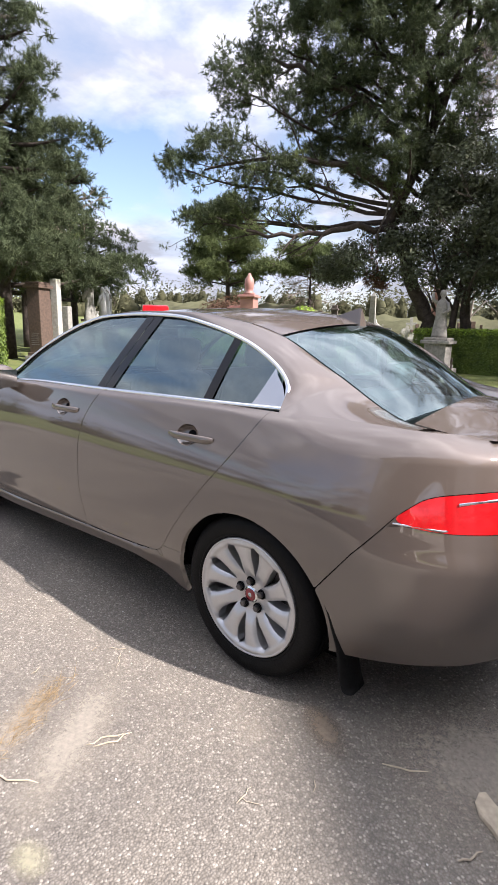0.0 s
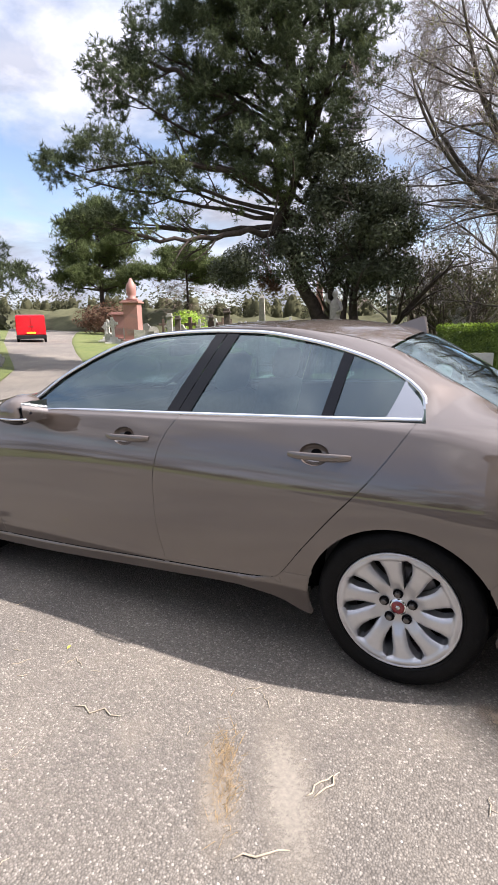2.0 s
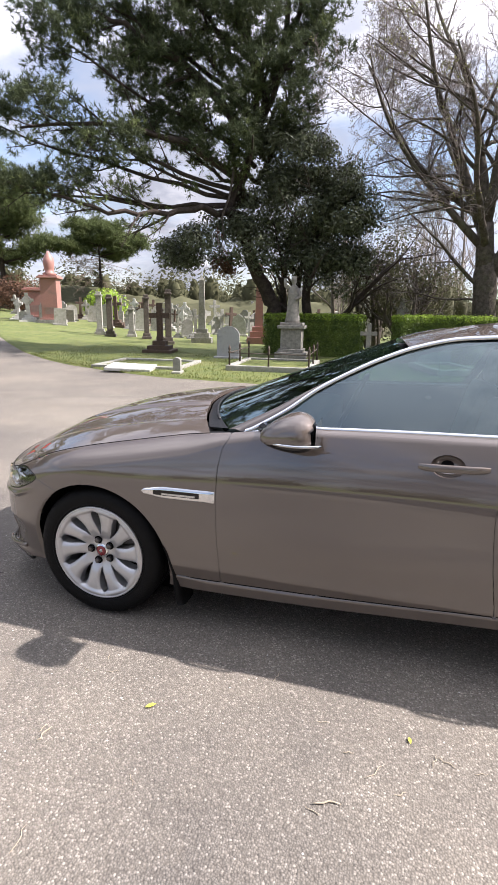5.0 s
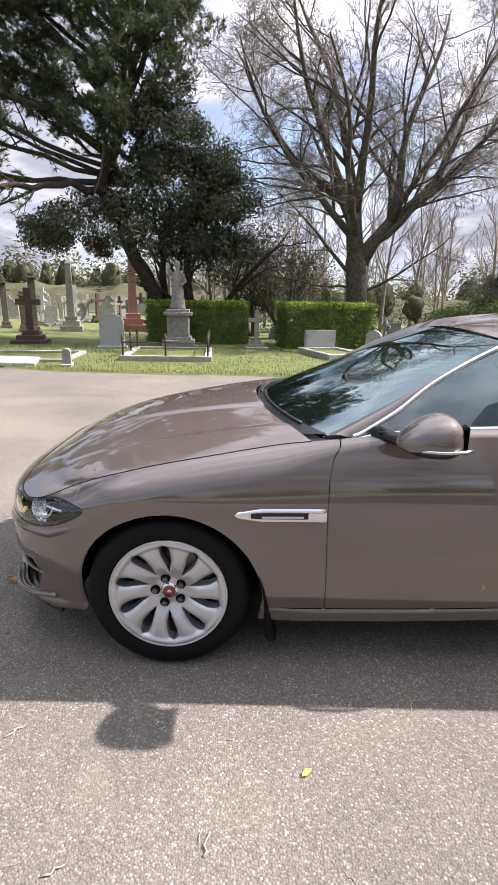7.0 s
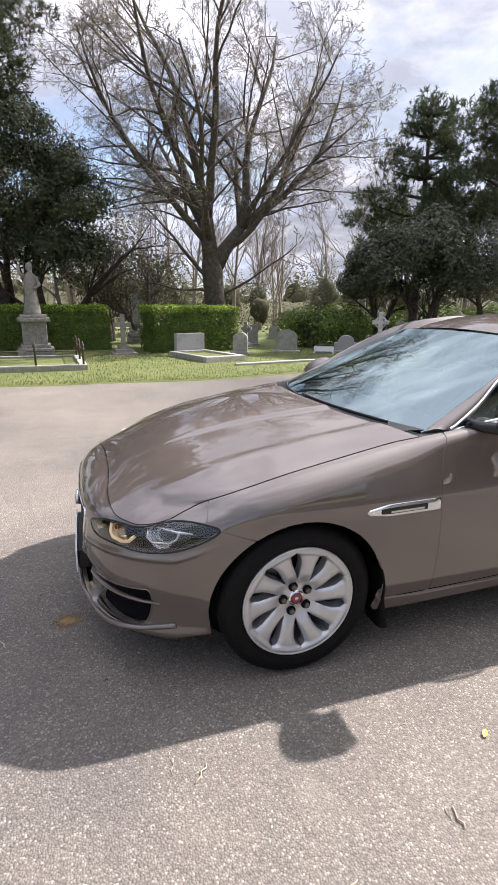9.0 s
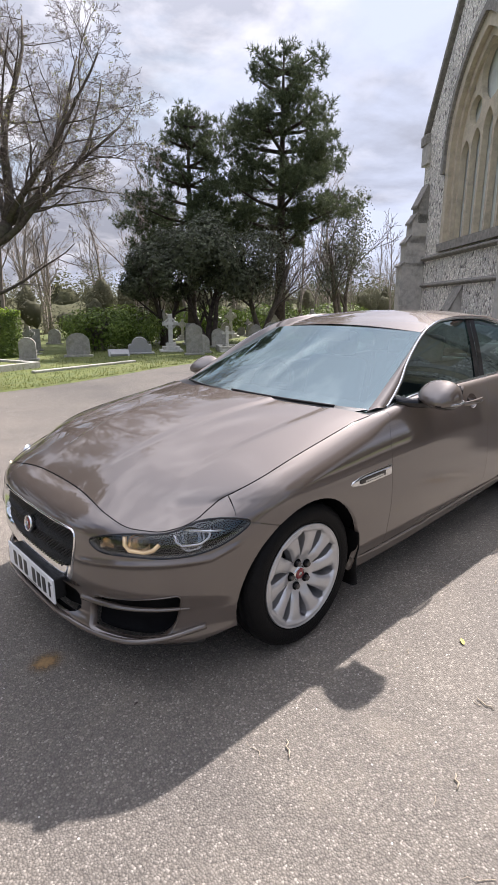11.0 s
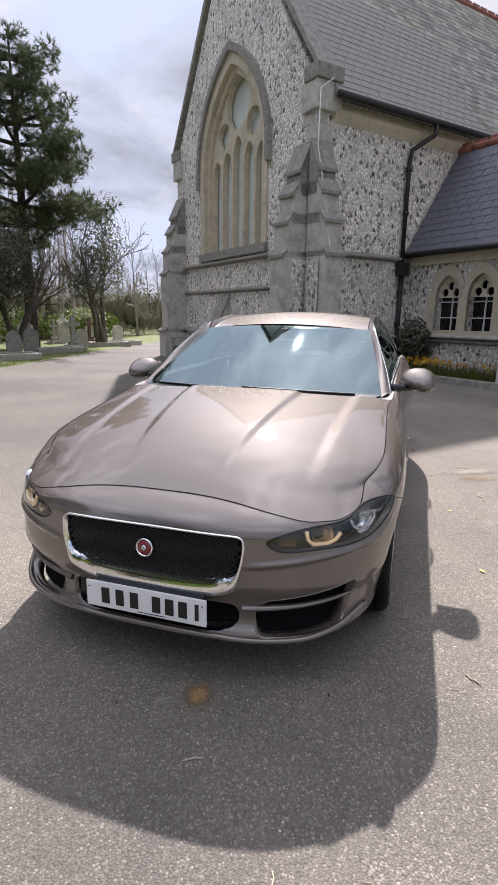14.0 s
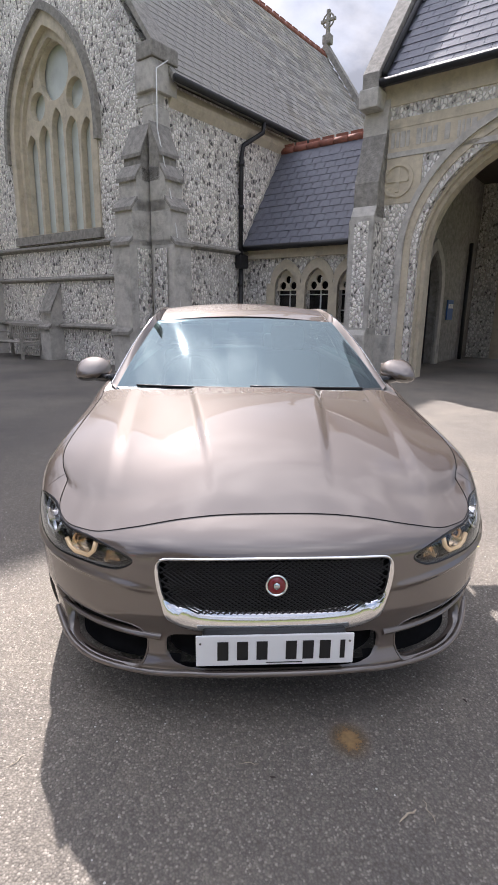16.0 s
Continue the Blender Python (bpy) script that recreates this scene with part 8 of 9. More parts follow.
broadleaf("grey_leaved_tree", (16.3, 12.2, -0.05), [(0, 0, 4.0, 1.3, 1.2, 1.8), (-0.8, 0.3, 2.8, 1.0, 1.0, 1.1), (0.6, 0, 5.6, 0.8, 0.8, 1.0)], 7000, 0.11, "grey_leaf", "bark", "small open tree with grey-green spring leaves", 43, 3, 4.2)
broadleaf("grey_leaved_tree", (11.9, 13.2, -0.05), [(0, 0, 3.6, 1.3, 1.2, 1.4), (0.6, 0.3, 2.6, 1.0, 1.0, 1.0)], 8000, 0.11, "grey_leaf", "bark", "small open tree with grey-green spring leaves", 44, 3, 3.4)
broadleaf("thorn_bush", (0.2, 17.4, -0.05), [(0, 0, 2.6, 1.8, 1.4, 1.4), (-1.3, 0, 1.9, 1.3, 1.1, 1.1), (1.4, 0.2, 1.7, 1.1, 1.0, 0.9)], 4500, 0.12, "far_leaf", "twig", "tangled half-bare bush behind the hedge", 45, 4, 2.6, "bush", 0.12)
broadleaf("thorn_bush", (-1.2, 18.6, -0.05), [(0, 0, 3.2, 2.0, 1.5, 1.8)], 5000, 0.12, "far_leaf", "twig", "tangled half-bare bush behind the hedge", 46, 4, 3.0, "bush", 0.12)
broadleaf("brown_shrub", (-29.5, 33.0, 0.9), [(0, 0, 1.6, 2.6, 1.6, 1.5), (-3.2, 1, 1.5, 2.2, 1.5, 1.3)], 4000, 0.24, "brown_leaf", "twig", "reddish-brown shrubs under the pine", 47, 3, 1.6, "shrub")
broadleaf("green_shrub", (-20.0, 30.0, 0.4), [(0, 0, 1.2, 1.7, 1.3, 1.2)], 3200, 0.2, "hedge", "twig", "bright green rounded shrub", 48, 2, 1.2, "shrub")
broadleaf("dark_shrub", (5.6, 14.3, -0.03), [(0, 0, 0.75, 1.4, 1.0, 0.75), (1.4, 0.3, 0.7, 1.3, 0.9, 0.7)], 11000, 0.11, "hedge_dark", "twig", "low dark evergreen shrub behind headstones", 49, 3, 0.9, "shrub")
broadleaf("bramble_bank", (12.0, 19.0, -0.1), [(-3, 0, 0.8, 3.0, 1.2, 0.9), (2, 0.3, 0.8, 3.2, 1.2, 0.9), (7, 0, 0.9, 3.2, 1.2, 1.0), (12, -0.5, 0.9, 3.4, 1.2, 1.0)], 24000, 0.17, "hedge_dark", "twig", "low green bramble bank along the boundary", 50, 3, 0.8, "hedge")


def bare(seed, height, kids):
    rng = random.Random(seed)
    wood, tips = [], []
    p, q = limb(rng, (0, 0, -0.1), (rng.uniform(-0.1, 0.1), rng.uniform(-0.1, 0.1), 1), height, height * 0.016, 0.012, 0.03, 0.07, 9)
    ramify(rng, p, q, 1, kids, 0.40, 0.55, 0.07, wood, tips, 0.22, (6, 6, 4, 3, 3, 3))
    return joined(wood)


def bare_thing(name, seed, height, mat, label):
    t = thing(name, pose(0, 60, 0), label, "tree", "bare trees of the wood")
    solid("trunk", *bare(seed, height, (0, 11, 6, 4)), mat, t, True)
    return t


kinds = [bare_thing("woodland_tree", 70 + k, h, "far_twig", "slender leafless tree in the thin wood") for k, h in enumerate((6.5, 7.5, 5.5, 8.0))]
rng = random.Random(77)
first = set()
spots = []
for k in range(76):
    if k < 58:
        x, y = rng.uniform(-5, 26), rng.uniform(18.5, 33)
    else:
        x, y = rng.uniform(24, 46), rng.uniform(15, 34)
    spots.append((x, y))
for k, (x, y) in enumerate(spots):
    src = kinds[k % 4]
    m = pose(x, y, land_z(x, y), 0, 0, rng.uniform(0, 360)) @ Matrix.Scale(rng.uniform(0.75, 1.2), 4)
    if k % 4 not in first and k < 8:
        first.add(k % 4)
        src.matrix_world = m
    else:
        c = copy_thing(src, pose(0, 0, 0))
        c.matrix_world = m
# olive thicket behind the graves, open in places
rng = random.Random(91)
blobs = []
for k in range(46):
    x = -1.5 + 36 * k / 45
    y = 22.5 + rng.uniform(-1.5, 3.5) - 0.22 * max(0, x - 12)
    h = rng.uniform(1.4, 3.2)
    blobs.append((x, y, land_z(x, y) + h * 0.6, rng.uniform(0.9, 1.7), 1.2, h * 0.75))
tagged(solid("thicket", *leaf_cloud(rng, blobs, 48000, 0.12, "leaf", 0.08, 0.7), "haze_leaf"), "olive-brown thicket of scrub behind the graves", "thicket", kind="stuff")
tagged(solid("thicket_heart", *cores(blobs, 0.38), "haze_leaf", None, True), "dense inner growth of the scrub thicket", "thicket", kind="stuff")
# scrubby bank that closes the burial ground
verts, faces = [], []
bx, by = np.linspace(-75, 62, 180), np.linspace(0, 1, 9)
for x in bx:
    for v in by:
        y = 36 + 0.012 * abs(x) ** 1.35 + 12 * v
        hump = math.sin(math.pi * min(1.0, v * 0.8)) * (1.5 + 1.0 * noise.noise((x * 0.16, v * 2, 5.0)) + 0.5 * noise.noise((x * 0.7, v * 5, 2.0)))
        verts.append((x, y, land_z(x, y) + max(0.0, hump) * 1.35 - 0.06))
for i in range(len(bx) - 1):
    for j in range(len(by) - 1):
        faces.append((i * 9 + j, (i + 1) * 9 + j, (i + 1) * 9 + j + 1, i * 9 + j + 1))
tagged(solid("scrub_bank", verts, faces, "far_leaf", None, True), "low olive scrub bank beyond the graves", "bank", kind="structure")
# far woodland masses
rng = random.Random(90)
blobs = []
for k in range(120):
    x = -150 + 260 * k / 119
    y = 62 + 0.25 * abs(x + 10) * (1 if x < -10 else -0.2) + rng.uniform(-6, 6)
    h = rng.uniform(2.6, 5.2)
    blobs.append((x, y, land_z(x, y) * 0.35 + h * 0.45, rng.uniform(2.5, 4.5), 2.5, h))
for k in range(40):
    y = 14 + 60 * k / 39
    blobs.append((44 + rng.uniform(-3, 3) + 0.2 * y, y, 1.5, 2.5, 3.0, rng.uniform(2, 4.5)))
for k in range(60):
    a = rng.uniform(0, 1)
    blobs.append((-70 + 160 * a, -44 + rng.uniform(-5, 5), 1.0, 4, 3, rng.uniform(2, 4)))
for k in range(34):
    blobs.append((-52 + rng.uniform(-6, 6), -36 + 70 * k / 33, 2.5, 3, 3.2, rng.uniform(2.5, 6)))
for k in range(64):
    x = -66 + 70 * k / 63
    y = 47 + 0.012 * abs(x) ** 1.35 + rng.uniform(-4, 4)
    h = rng.uniform(2.6, 4.4)
    blobs.append((x, y, land_z(x, y) + h * 0.45, rng.uniform(1.4, 2.4), 1.6, h))
tagged(solid("far_woodland", *leaf_cloud(rng, blobs, 150000, 0.46, "leaf"), "far_leaf"), "distant olive-brown woodland round the cemetery", "woodland", kind="stuff")
tagged(solid("woodland_heart", *cores(blobs, 0.42), "far_leaf", None, True), "dense inner growth of the distant woodland", "woodland", kind="stuff")


# clipped hedges
def hedge(x0, x1, y0, y1, h, turn, seed, label):
    rng = random.Random(seed)
    cx, cy = (x0 + x1) / 2, (y0 + y1) / 2
    t = thing("hedge", pose(cx, cy, 0, 0, 0, turn), label, "hedge", "clipped hedges")
    w, d = (x1 - x0) / 2, (y1 - y0) / 2

    def leaves(n, top):
        verts, faces = [], []
        for _ in range(n):
            if top and rng.random() < 0.6:
                p = Vector((rng.uniform(-w, w), rng.uniform(-d, d), h + rng.gauss(0, 0.03) - 0.01))
                o = Vector((rng.uniform(-0.7, 0.7), rng.uniform(-0.7, 0.7), 1))
            else:
                f = rng.choice("nnnsew" if w > d else "nsew")
                u, z = rng.uniform(-1, 1), (h - 0.16 * rng.random() ** 1.5) if top else rng.uniform(0.02, h)
                bulge = rng.gauss(0, 0.03) + 0.05 * noise.noise((u * w * 1.5, z * 1.5, seed))
                p, o = {"n": (Vector((u * w, -d - bulge, z)), Vector((0, -1, 0.4))), "s": (Vector((u * w, d + bulge, z)), Vector((0, 1, 0.4))),
                        "e": (Vector((w + bulge, u * d, z)), Vector((1, 0, 0.4))), "w": (Vector((-w - bulge, u * d, z)), Vector((-1, 0, 0.4)))}[f]
                o = o + Vector((rng.uniform(-0.7, 0.7), rng.uniform(-0.7, 0.7), rng.uniform(-0.7, 0.7)))
            o.normalize()
            a = o.orthogonal().normalized()
            a.rotate(Matrix.Rotation(rng.uniform(0, 6.28), 3, o))
            b = o.cross(a)
            s = rng.uniform(0.045, 0.085)
            i = len(verts)
            verts += [p - a * s * 0.5, p - b * s * 0.27, p + a * s * 0.5, p + b * s * 0.27]
            faces.append((i, i + 1, i + 2, i + 3))
        return verts, faces
    bm = bmesh.new()
    box(bm, -w + 0.07, w - 0.07, -d + 0.07, d - 0.07, 0, h - 0.07, 0.05)
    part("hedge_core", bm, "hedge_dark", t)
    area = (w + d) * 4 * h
    # sides get the shaded leaf colour, top and upper rim the sunlit one
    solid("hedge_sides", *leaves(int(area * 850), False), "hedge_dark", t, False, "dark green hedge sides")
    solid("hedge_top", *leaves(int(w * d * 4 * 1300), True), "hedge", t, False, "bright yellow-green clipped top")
    return t


hedge(-4.55, -1.33, 14.25, 15.5, 1.36, 2, 61, "clipped green hedge with bright top behind the statue plot")
hedge(-0.30, 2.52, 13.2, 14.5, 1.37, 12, 62, "clipped green hedge with bright top behind a grey headstone")
hedge(-13.1, -10.9, 2.4, 3.8, 1.85, 64, 63, "bright green clipped hedge at the roadside")



# ---- graves ----
def headstone(name, x, y, w, h, t, top, mat, turn=0.0, tilt=0.0, label="plain weathered grey headstone", group="", sunk=0.05):
    """A slab with a shaped head on a low base."""
    z = land_z(x, y)
    th = thing(name, pose(x, y, z, tilt, 0, turn), label, "gravestone", group)
    if top == "round":
        out = arch(0, w / 2, h - w * 0.42, h, -sunk, 8)
    elif top == "point":
        out = arch(0, w / 2, h - w * 0.75, h, -sunk, 7)
    elif top == "shoulder":
        out = [(w / 2, -sunk), (w / 2, h - w * 0.35), (w * 0.36, h - w * 0.3)] + arch(0, w * 0.34, h - w * 0.28, h, None, 6) + [(-w * 0.36, h - w * 0.3), (-w / 2, h - w * 0.35), (-w / 2, -sunk)]
    else:
        out = [(w / 2, -sunk), (w / 2, h), (-w / 2, h), (-w / 2, -sunk)]
    slab("slab", out, [], t, mat, th, "y", -t / 2)
    bm = bmesh.new()
    box(bm, -w * 0.62, w * 0.62, -t * 1.3, t * 1.3, -0.06, 0.09, 0.015)
    part("base", bm, "headstone" if mat != "granite" else "granite", th)
    return th


def stone_cross(name, x, y, h, mat, turn=0.0, label="stone cross on steps", group="", ring=False, tilt=0.0):
    z = land_z(x, y)
    th = thing(name, pose(x, y, z, tilt, 0, turn), label, "grave cross", group)
    s = h
    bm = bmesh.new()
    box(bm, -0.055 * s, 0.055 * s, -0.05 * s, 0.05 * s, 0.22 * s, s, 0.012)
    box(bm, -0.21 * s, 0.21 * s, -0.045 * s, 0.045 * s, 0.70 * s, 0.80 * s, 0.012)
    part("cross", bm, mat, th)
    if ring:
        solid("cross_ring", *tube([(0.13 * s * math.cos(t), 0, 0.75 * s + 0.13 * s * math.sin(t)) for t in np.linspace(0, 6.283, 17)], 0.028 * s, 6, False), mat, th, True)
    for k, (w, z0, z1) in enumerate(((0.30, -0.05, 0.08), (0.22, 0.08, 0.16), (0.13, 0.16, 0.25))):
        bm = bmesh.new()
        box(bm, -w * s, w * s, -w * s, w * s, z0 * s, z1 * s, 0.012)
        part("step", bm, mat, th)
    return th


def figure_mesh(h, seed):
    """A plain draped upright shape, with one raised limb-like stub, of stone."""
    rng = random.Random(seed)
    bm = bmesh.new()
    lathe(bm, [(0.17 * h, 0), (0.165 * h, 0.06 * h), (0.14 * h, 0.25 * h), (0.115 * h, 0.45 * h), (0.125 * h, 0.62 * h), (0.12 * h, 0.74 * h), (0.06 * h, 0.81 * h), (0.045 * h, 0.83 * h), (0.066 * h, 0.88 * h),
               (0.068 * h, 0.93 * h), (0.045 * h, 0.985 * h), (0.01 * h, h)], 14)
    for v in bm.verts:
        v.co.y *= 0.75
        v.co += Vector((noise.noise(v.co * 6 + Vector((seed, 0, 0))), noise.noise(v.co * 6 + Vector((0, seed, 0))), 0)) * 0.03 * h
    tv, tf = tube([(-0.10 * h, 0, 0.72 * h), (-0.19 * h, -0.02, 0.80 * h), (-0.20 * h, -0.02, 0.95 * h)], [0.045 * h, 0.036 * h, 0.025 * h], 8)
    vs = [bm.verts.new(v) for v in tv]
    for f in tf:
        bm.faces.new([vs[i] for i in f])
    tv, tf = tube([(0.10 * h, 0, 0.73 * h), (0.16 * h, -0.05 * h, 0.58 * h), (0.06 * h, -0.12 * h, 0.50 * h)], [0.045 * h, 0.036 * h, 0.03 * h], 8)
    vs = [bm.verts.new(v) for v in tv]
    for f in tf:
        bm.faces.new([vs[i] for i in f])
    return bm


def figure(x, y, z, h, mat, turn, label, seed=1):
    me_ob = part("statue", figure_mesh(h, seed), mat, None, smooth=True)
    me_ob.matrix_world = pose(x, y, z, 0, 0, turn)
    return tagged(me_ob, label, "statue")


def pedestal(x, y, w, h, mat, label, turn=0.0):
    z = land_z(x, y)
    th = thing("pedestal", pose(x, y, z, 0, 0, turn), label, "pedestal")
    for nm, rows in (("plinth", (0.68, -0.05, 0.22)), ("base_moulding", (0.56, 0.22, 0.32)), ("die", (0.46, 0.32, h - 0.18)), ("cornice", (0.60, h - 0.18, h - 0.08)), ("cap", (0.50, h - 0.08, h))):
        k, z0, z1 = rows
        bm = bmesh.new()
        box(bm, -w * k, w * k, -w * k, w * k, z0, z1, 0.02)
        part(nm, bm, mat if nm != "plinth" else "stone_dark", th)
    bm = bmesh.new()
    for r in range(7):
        box(bm, -w * 0.3, w * 0.3 - 0.02 * (r % 3), -w * 0.462 - 0.003, -w * 0.462 + 0.004, 0.55 + r * 0.055, 0.562 + r * 0.055)
    part("inscription", bm, "stone_dark", th, "worn inscription kept as plain bars")
    return th


def kerb_plot(x0, x1, y0, y1, h, t, mat, label, turn=0.0, rails=False):
    cx, cy = (x0 + x1) / 2, (y0 + y1) / 2
    z = land_z(cx, cy)
    th = thing("grave_plot", pose(cx, cy, z, 0, 0, turn), label, "grave plot")
    w, d = (x1 - x0) / 2, (y1 - y0) / 2
    for nm, r in (("front_kerb", (-w, w, -d, -d + t)), ("back_kerb", (-w, w, d - t, d)), ("side_kerb", (-w, -w + t, -d + t + 0.003, d - t - 0.003)), ("side_kerb", (w - t, w, -d + t + 0.003, d - t - 0.003))):
        bm = bmesh.new()
        box(bm, *r, -0.05, h, 0.015)
        part(nm, bm, mat, th)
    bm = bmesh.new()
    box(bm, -w + t, w - t, -d + t, d - t, -0.05, h - 0.05)
    part("plot_turf", bm, "grass", th)
    if rails:
        posts = [(-w + t / 2, -d + t / 2), (0, -d + t / 2), (w - t / 2, -d + t / 2), (w - t / 2, 0), (w - t / 2, d - t / 2), (-w + t / 2, 0), (-w + t / 2, d - t / 2)]
        for px, py in posts:
            bm = bmesh.new()
            lathe(bm, [(0.024, h - 0.02), (0.020, h + 0.28), (0.034, h + 0.30), (0.034, h + 0.33), (0.02, h + 0.35), (0.036, h + 0.39), (0.03, h + 0.43), (0.006, h + 0.50)], 8, pose(px, py, 0))
            part("railing_post", bm, "rusty", th, smooth=True)
        for a, b in ((0, 1), (1, 2), (2, 3), (3, 4), (0, 5), (5, 6)):
            pipe("rail", [(*posts[a], h + 0.30), (*posts[b], h + 0.30)], 0.012, "rusty", th, 6)
    return th


# the statue on its pedestal in a railed plot
kerb_plot(-4.25, -2.15, 9.2, 11.6, 0.16, 0.16, "headstone", "mossy stone-kerbed grave plot with low rusty railings", 4, True)
pedestal(-3.40, 13.4, 0.70, 1.12, "stone_dark", "pale stone pedestal with moulded cap and worn inscription", 4)
figure(-3.40, 13.4, 1.12, 1.38, "stone_dark", 8, "weathered grey stone statue on a pedestal", 3)
headstone("headstone", -5.15, 12.3, 0.68, 1.0, 0.13, "round", "granite", 8, 0, "plain grey granite headstone with rounded shoulders")
stone_cross("grave_cross", -7.95, 13.4, 1.66, "brownstone", 12, "dark brown stone cross on a stepped base")
headstone("stump_stone", -5.0, 8.15, 0.17, 0.40, 0.14, "round", "headstone", 10, 3, "short lichened marker stone leaning slightly")
kerb_plot(-7.6, -5.3, 8.6, 10.6, 0.10, 0.14, "headstone", "low lichened kerbed grave plot in the grass", 6)
bm = bmesh.new()
box(bm, -0.55, 0.55, -0.4, 0.4, 0.02, 0.10, 0.02)
lt = part("ledger_slab", bm, "marble", None)
lt.matrix_world = pose(-6.3, 8.35, 0.03, 3, 2, 14)
tagged(lt, "pale flat ledger stone lying in the grass", "gravestone")
# stepped base with a cross, between the hedges
stone_cross("grave_cross", -1.02, 12.9, 1.15, "stone_dark", 3, "weathered cross on broad stone steps between hedges")
figure(-0.15, 17.4, 0.5, 1.5, "marble", 5, "pale stone statue half hidden between hedges", 5)
pedestal(-0.15, 17.4, 0.55, 0.5, "headstone", "low weathered pedestal between hedges")
# the grey block headstone and its kerb
headstone("headstone", 0.80, 12.35, 0.90, 0.64, 0.16, "square", "granite", 18, 0, "low square grey granite headstone by the hedge")
kerb_plot(0.42, 1.62, 10.2, 12.2, 0.18, 0.15, "headstone", "grassed grave plot with thick stone kerb", 18)
bm = bmesh.new()
box(bm, -1.5, 1.5, -0.07, 0.07, -0.03, 0.06, 0.02)
kb = part("kerb_stone", bm, "headstone", None)
kb.matrix_world = pose(2.8, 9.75, 0.03, 0, 0, 12)
tagged(kb, "low stone kerb along the verge", "kerb")
headstone("headstone", 2.35, 12.4, 0.44, 0.66, 0.12, "round", "headstone", -30, 2, "small round-topped headstone with lichen", "gravestones on the verge")
headstone("headstone", 3.9, 12.6, 0.66, 0.72, 0.13, "round", "headstone", -30, -2, "broad round-topped grey headstone", "gravestones on the verge")
headstone("headstone", 5.75, 12.2, 0.72, 0.56, 0.14, "shoulder", "granite", -30, 6, "leaning pale grey headstone with base", "gravestones on the verge")
headstone("book_stone", 4.9, 12.0, 0.5, 0.16, 0.3, "square", "granite", -25, 20, "small sloping grey memorial tablet", "gravestones on the verge")
# towards the chapel
for x, y, w, h, top, mat, tn in ((6.8, 10.75, 0.5, 0.95, "round", "headstone", -35), (7.4, 11.2, 0.55, 0.62, "round", "headstone", -30), (10.9, 12.3, 0.5, 0.85, "point", "headstone", -40), (11.4, 12.0, 0.5, 0.9, "round", "headstone", -36), (9.3, 12.6, 0.5, 0.7, "round", "headstone", -30), (15.2, 12.6, 0.5, 0.8, "round", "headstone", -40)):
    headstone("headstone", x, y, w, h, 0.12, top, mat, tn, random.Random(x).uniform(-4, 4), "lichened headstone near the chapel", "gravestones near the chapel")
stone_cross("grave_cross", 7.0, 12.3, 1.25, "marble", -30, "pale ringed cross on a stepped base", "gravestones near the chapel", True)
stone_cross("grave_cross", 8.3, 10.95, 0.85, "marble", -30, "small pale cross on a base", "gravestones near the chapel")
stone_cross("grave_cross", 13.8, 12.0, 1.35, "headstone", -35, "grey stone cross on a base", "gravestones near the chapel")
stone_cross("grave_cross", 12.2, 12.6, 0.95, "headstone", -35, "grey stone cross on a base", "gravestones near the chapel")
for x, y, w in ((9.0, 10.9, 0.9), (12.2, 11.6, 0.8), (16.5, 12.2, 0.9), (18.0, 12.4, 0.8)):
    kerb_plot(x - w, x + w, y - 0.5, y + 0.5, 0.22, 0.14, "headstone", "raised kerbed grave near the chapel", -32)
# bright monuments to the west
pedestal(-19.0, 22.7, 0.95, 2.6, "pink", "tall pink granite pedestal beside the road", 20)
bm = bmesh.new()
lathe(bm, [(0.30, 0), (0.34, 0.08), (0.2, 0.16), (0.24, 0.3), (0.27, 0.55), (0.25, 0.8), (0.12, 1.0), (0.05, 1.15)], 16)
urn = part("urn", bm, "pink", None, smooth=True)
urn.matrix_world = pose(-19.0, 22.7, land_z(-19.0, 22.7) + 2.6) @ Matrix.Scale(1.1, 4)
tagged(urn, "draped pink stone urn on a pink pedestal", "urn")
pedestal(-21.1, 24.1, 1.0, 1.9, "pink", "short pink granite pedestal", 20)
# this monument's dark stone colour stands in for the tree shade over it
pedestal(-12.46, 5.63, 0.50, 2.35, "brownstone", "tall weathered monument with moulded cap by the conifers", 20)
for x, y, h, fh, mat, k in ((-13.4, 7.95, 1.15, 1.55, "headstone", 7), (-15.1, 9.6, 1.1, 1.35, "marble", 8), (-15.9, 10.3, 1.0, 1.5, "marble", 9), (-16.6, 10.9, 1.1, 1.2, "headstone", 10)):
    pedestal(x, y, 0.62, h, "headstone", "weathered stone pedestal by the conifers", 30)
    figure(x, y, land_z(x, y) + h, fh, mat, -60, "pale weathered statue on a pedestal", k)
for x, y, h, mat in ((-12.75, 6.35, 2.5, "headstone"), (-13.1, 6.9, 1.7, "headstone"), (-12.9, 6.15, 1.9, "brownstone")):
    th = thing("stone_column", pose(x, y, land_z(x, y), 0, 0, 25), "slender weathered stone column by the conifers", "gravestone")
    for nm, w, z0, z1 in (("base", 0.26, -0.05, 0.30), ("plinth", 0.19, 0.30, 0.48), ("shaft", 0.115, 0.48, h)):
        bm = bmesh.new()
        box(bm, -w, w, -w, w, z0, z1, 0.02)
        part(nm, bm, mat, th)
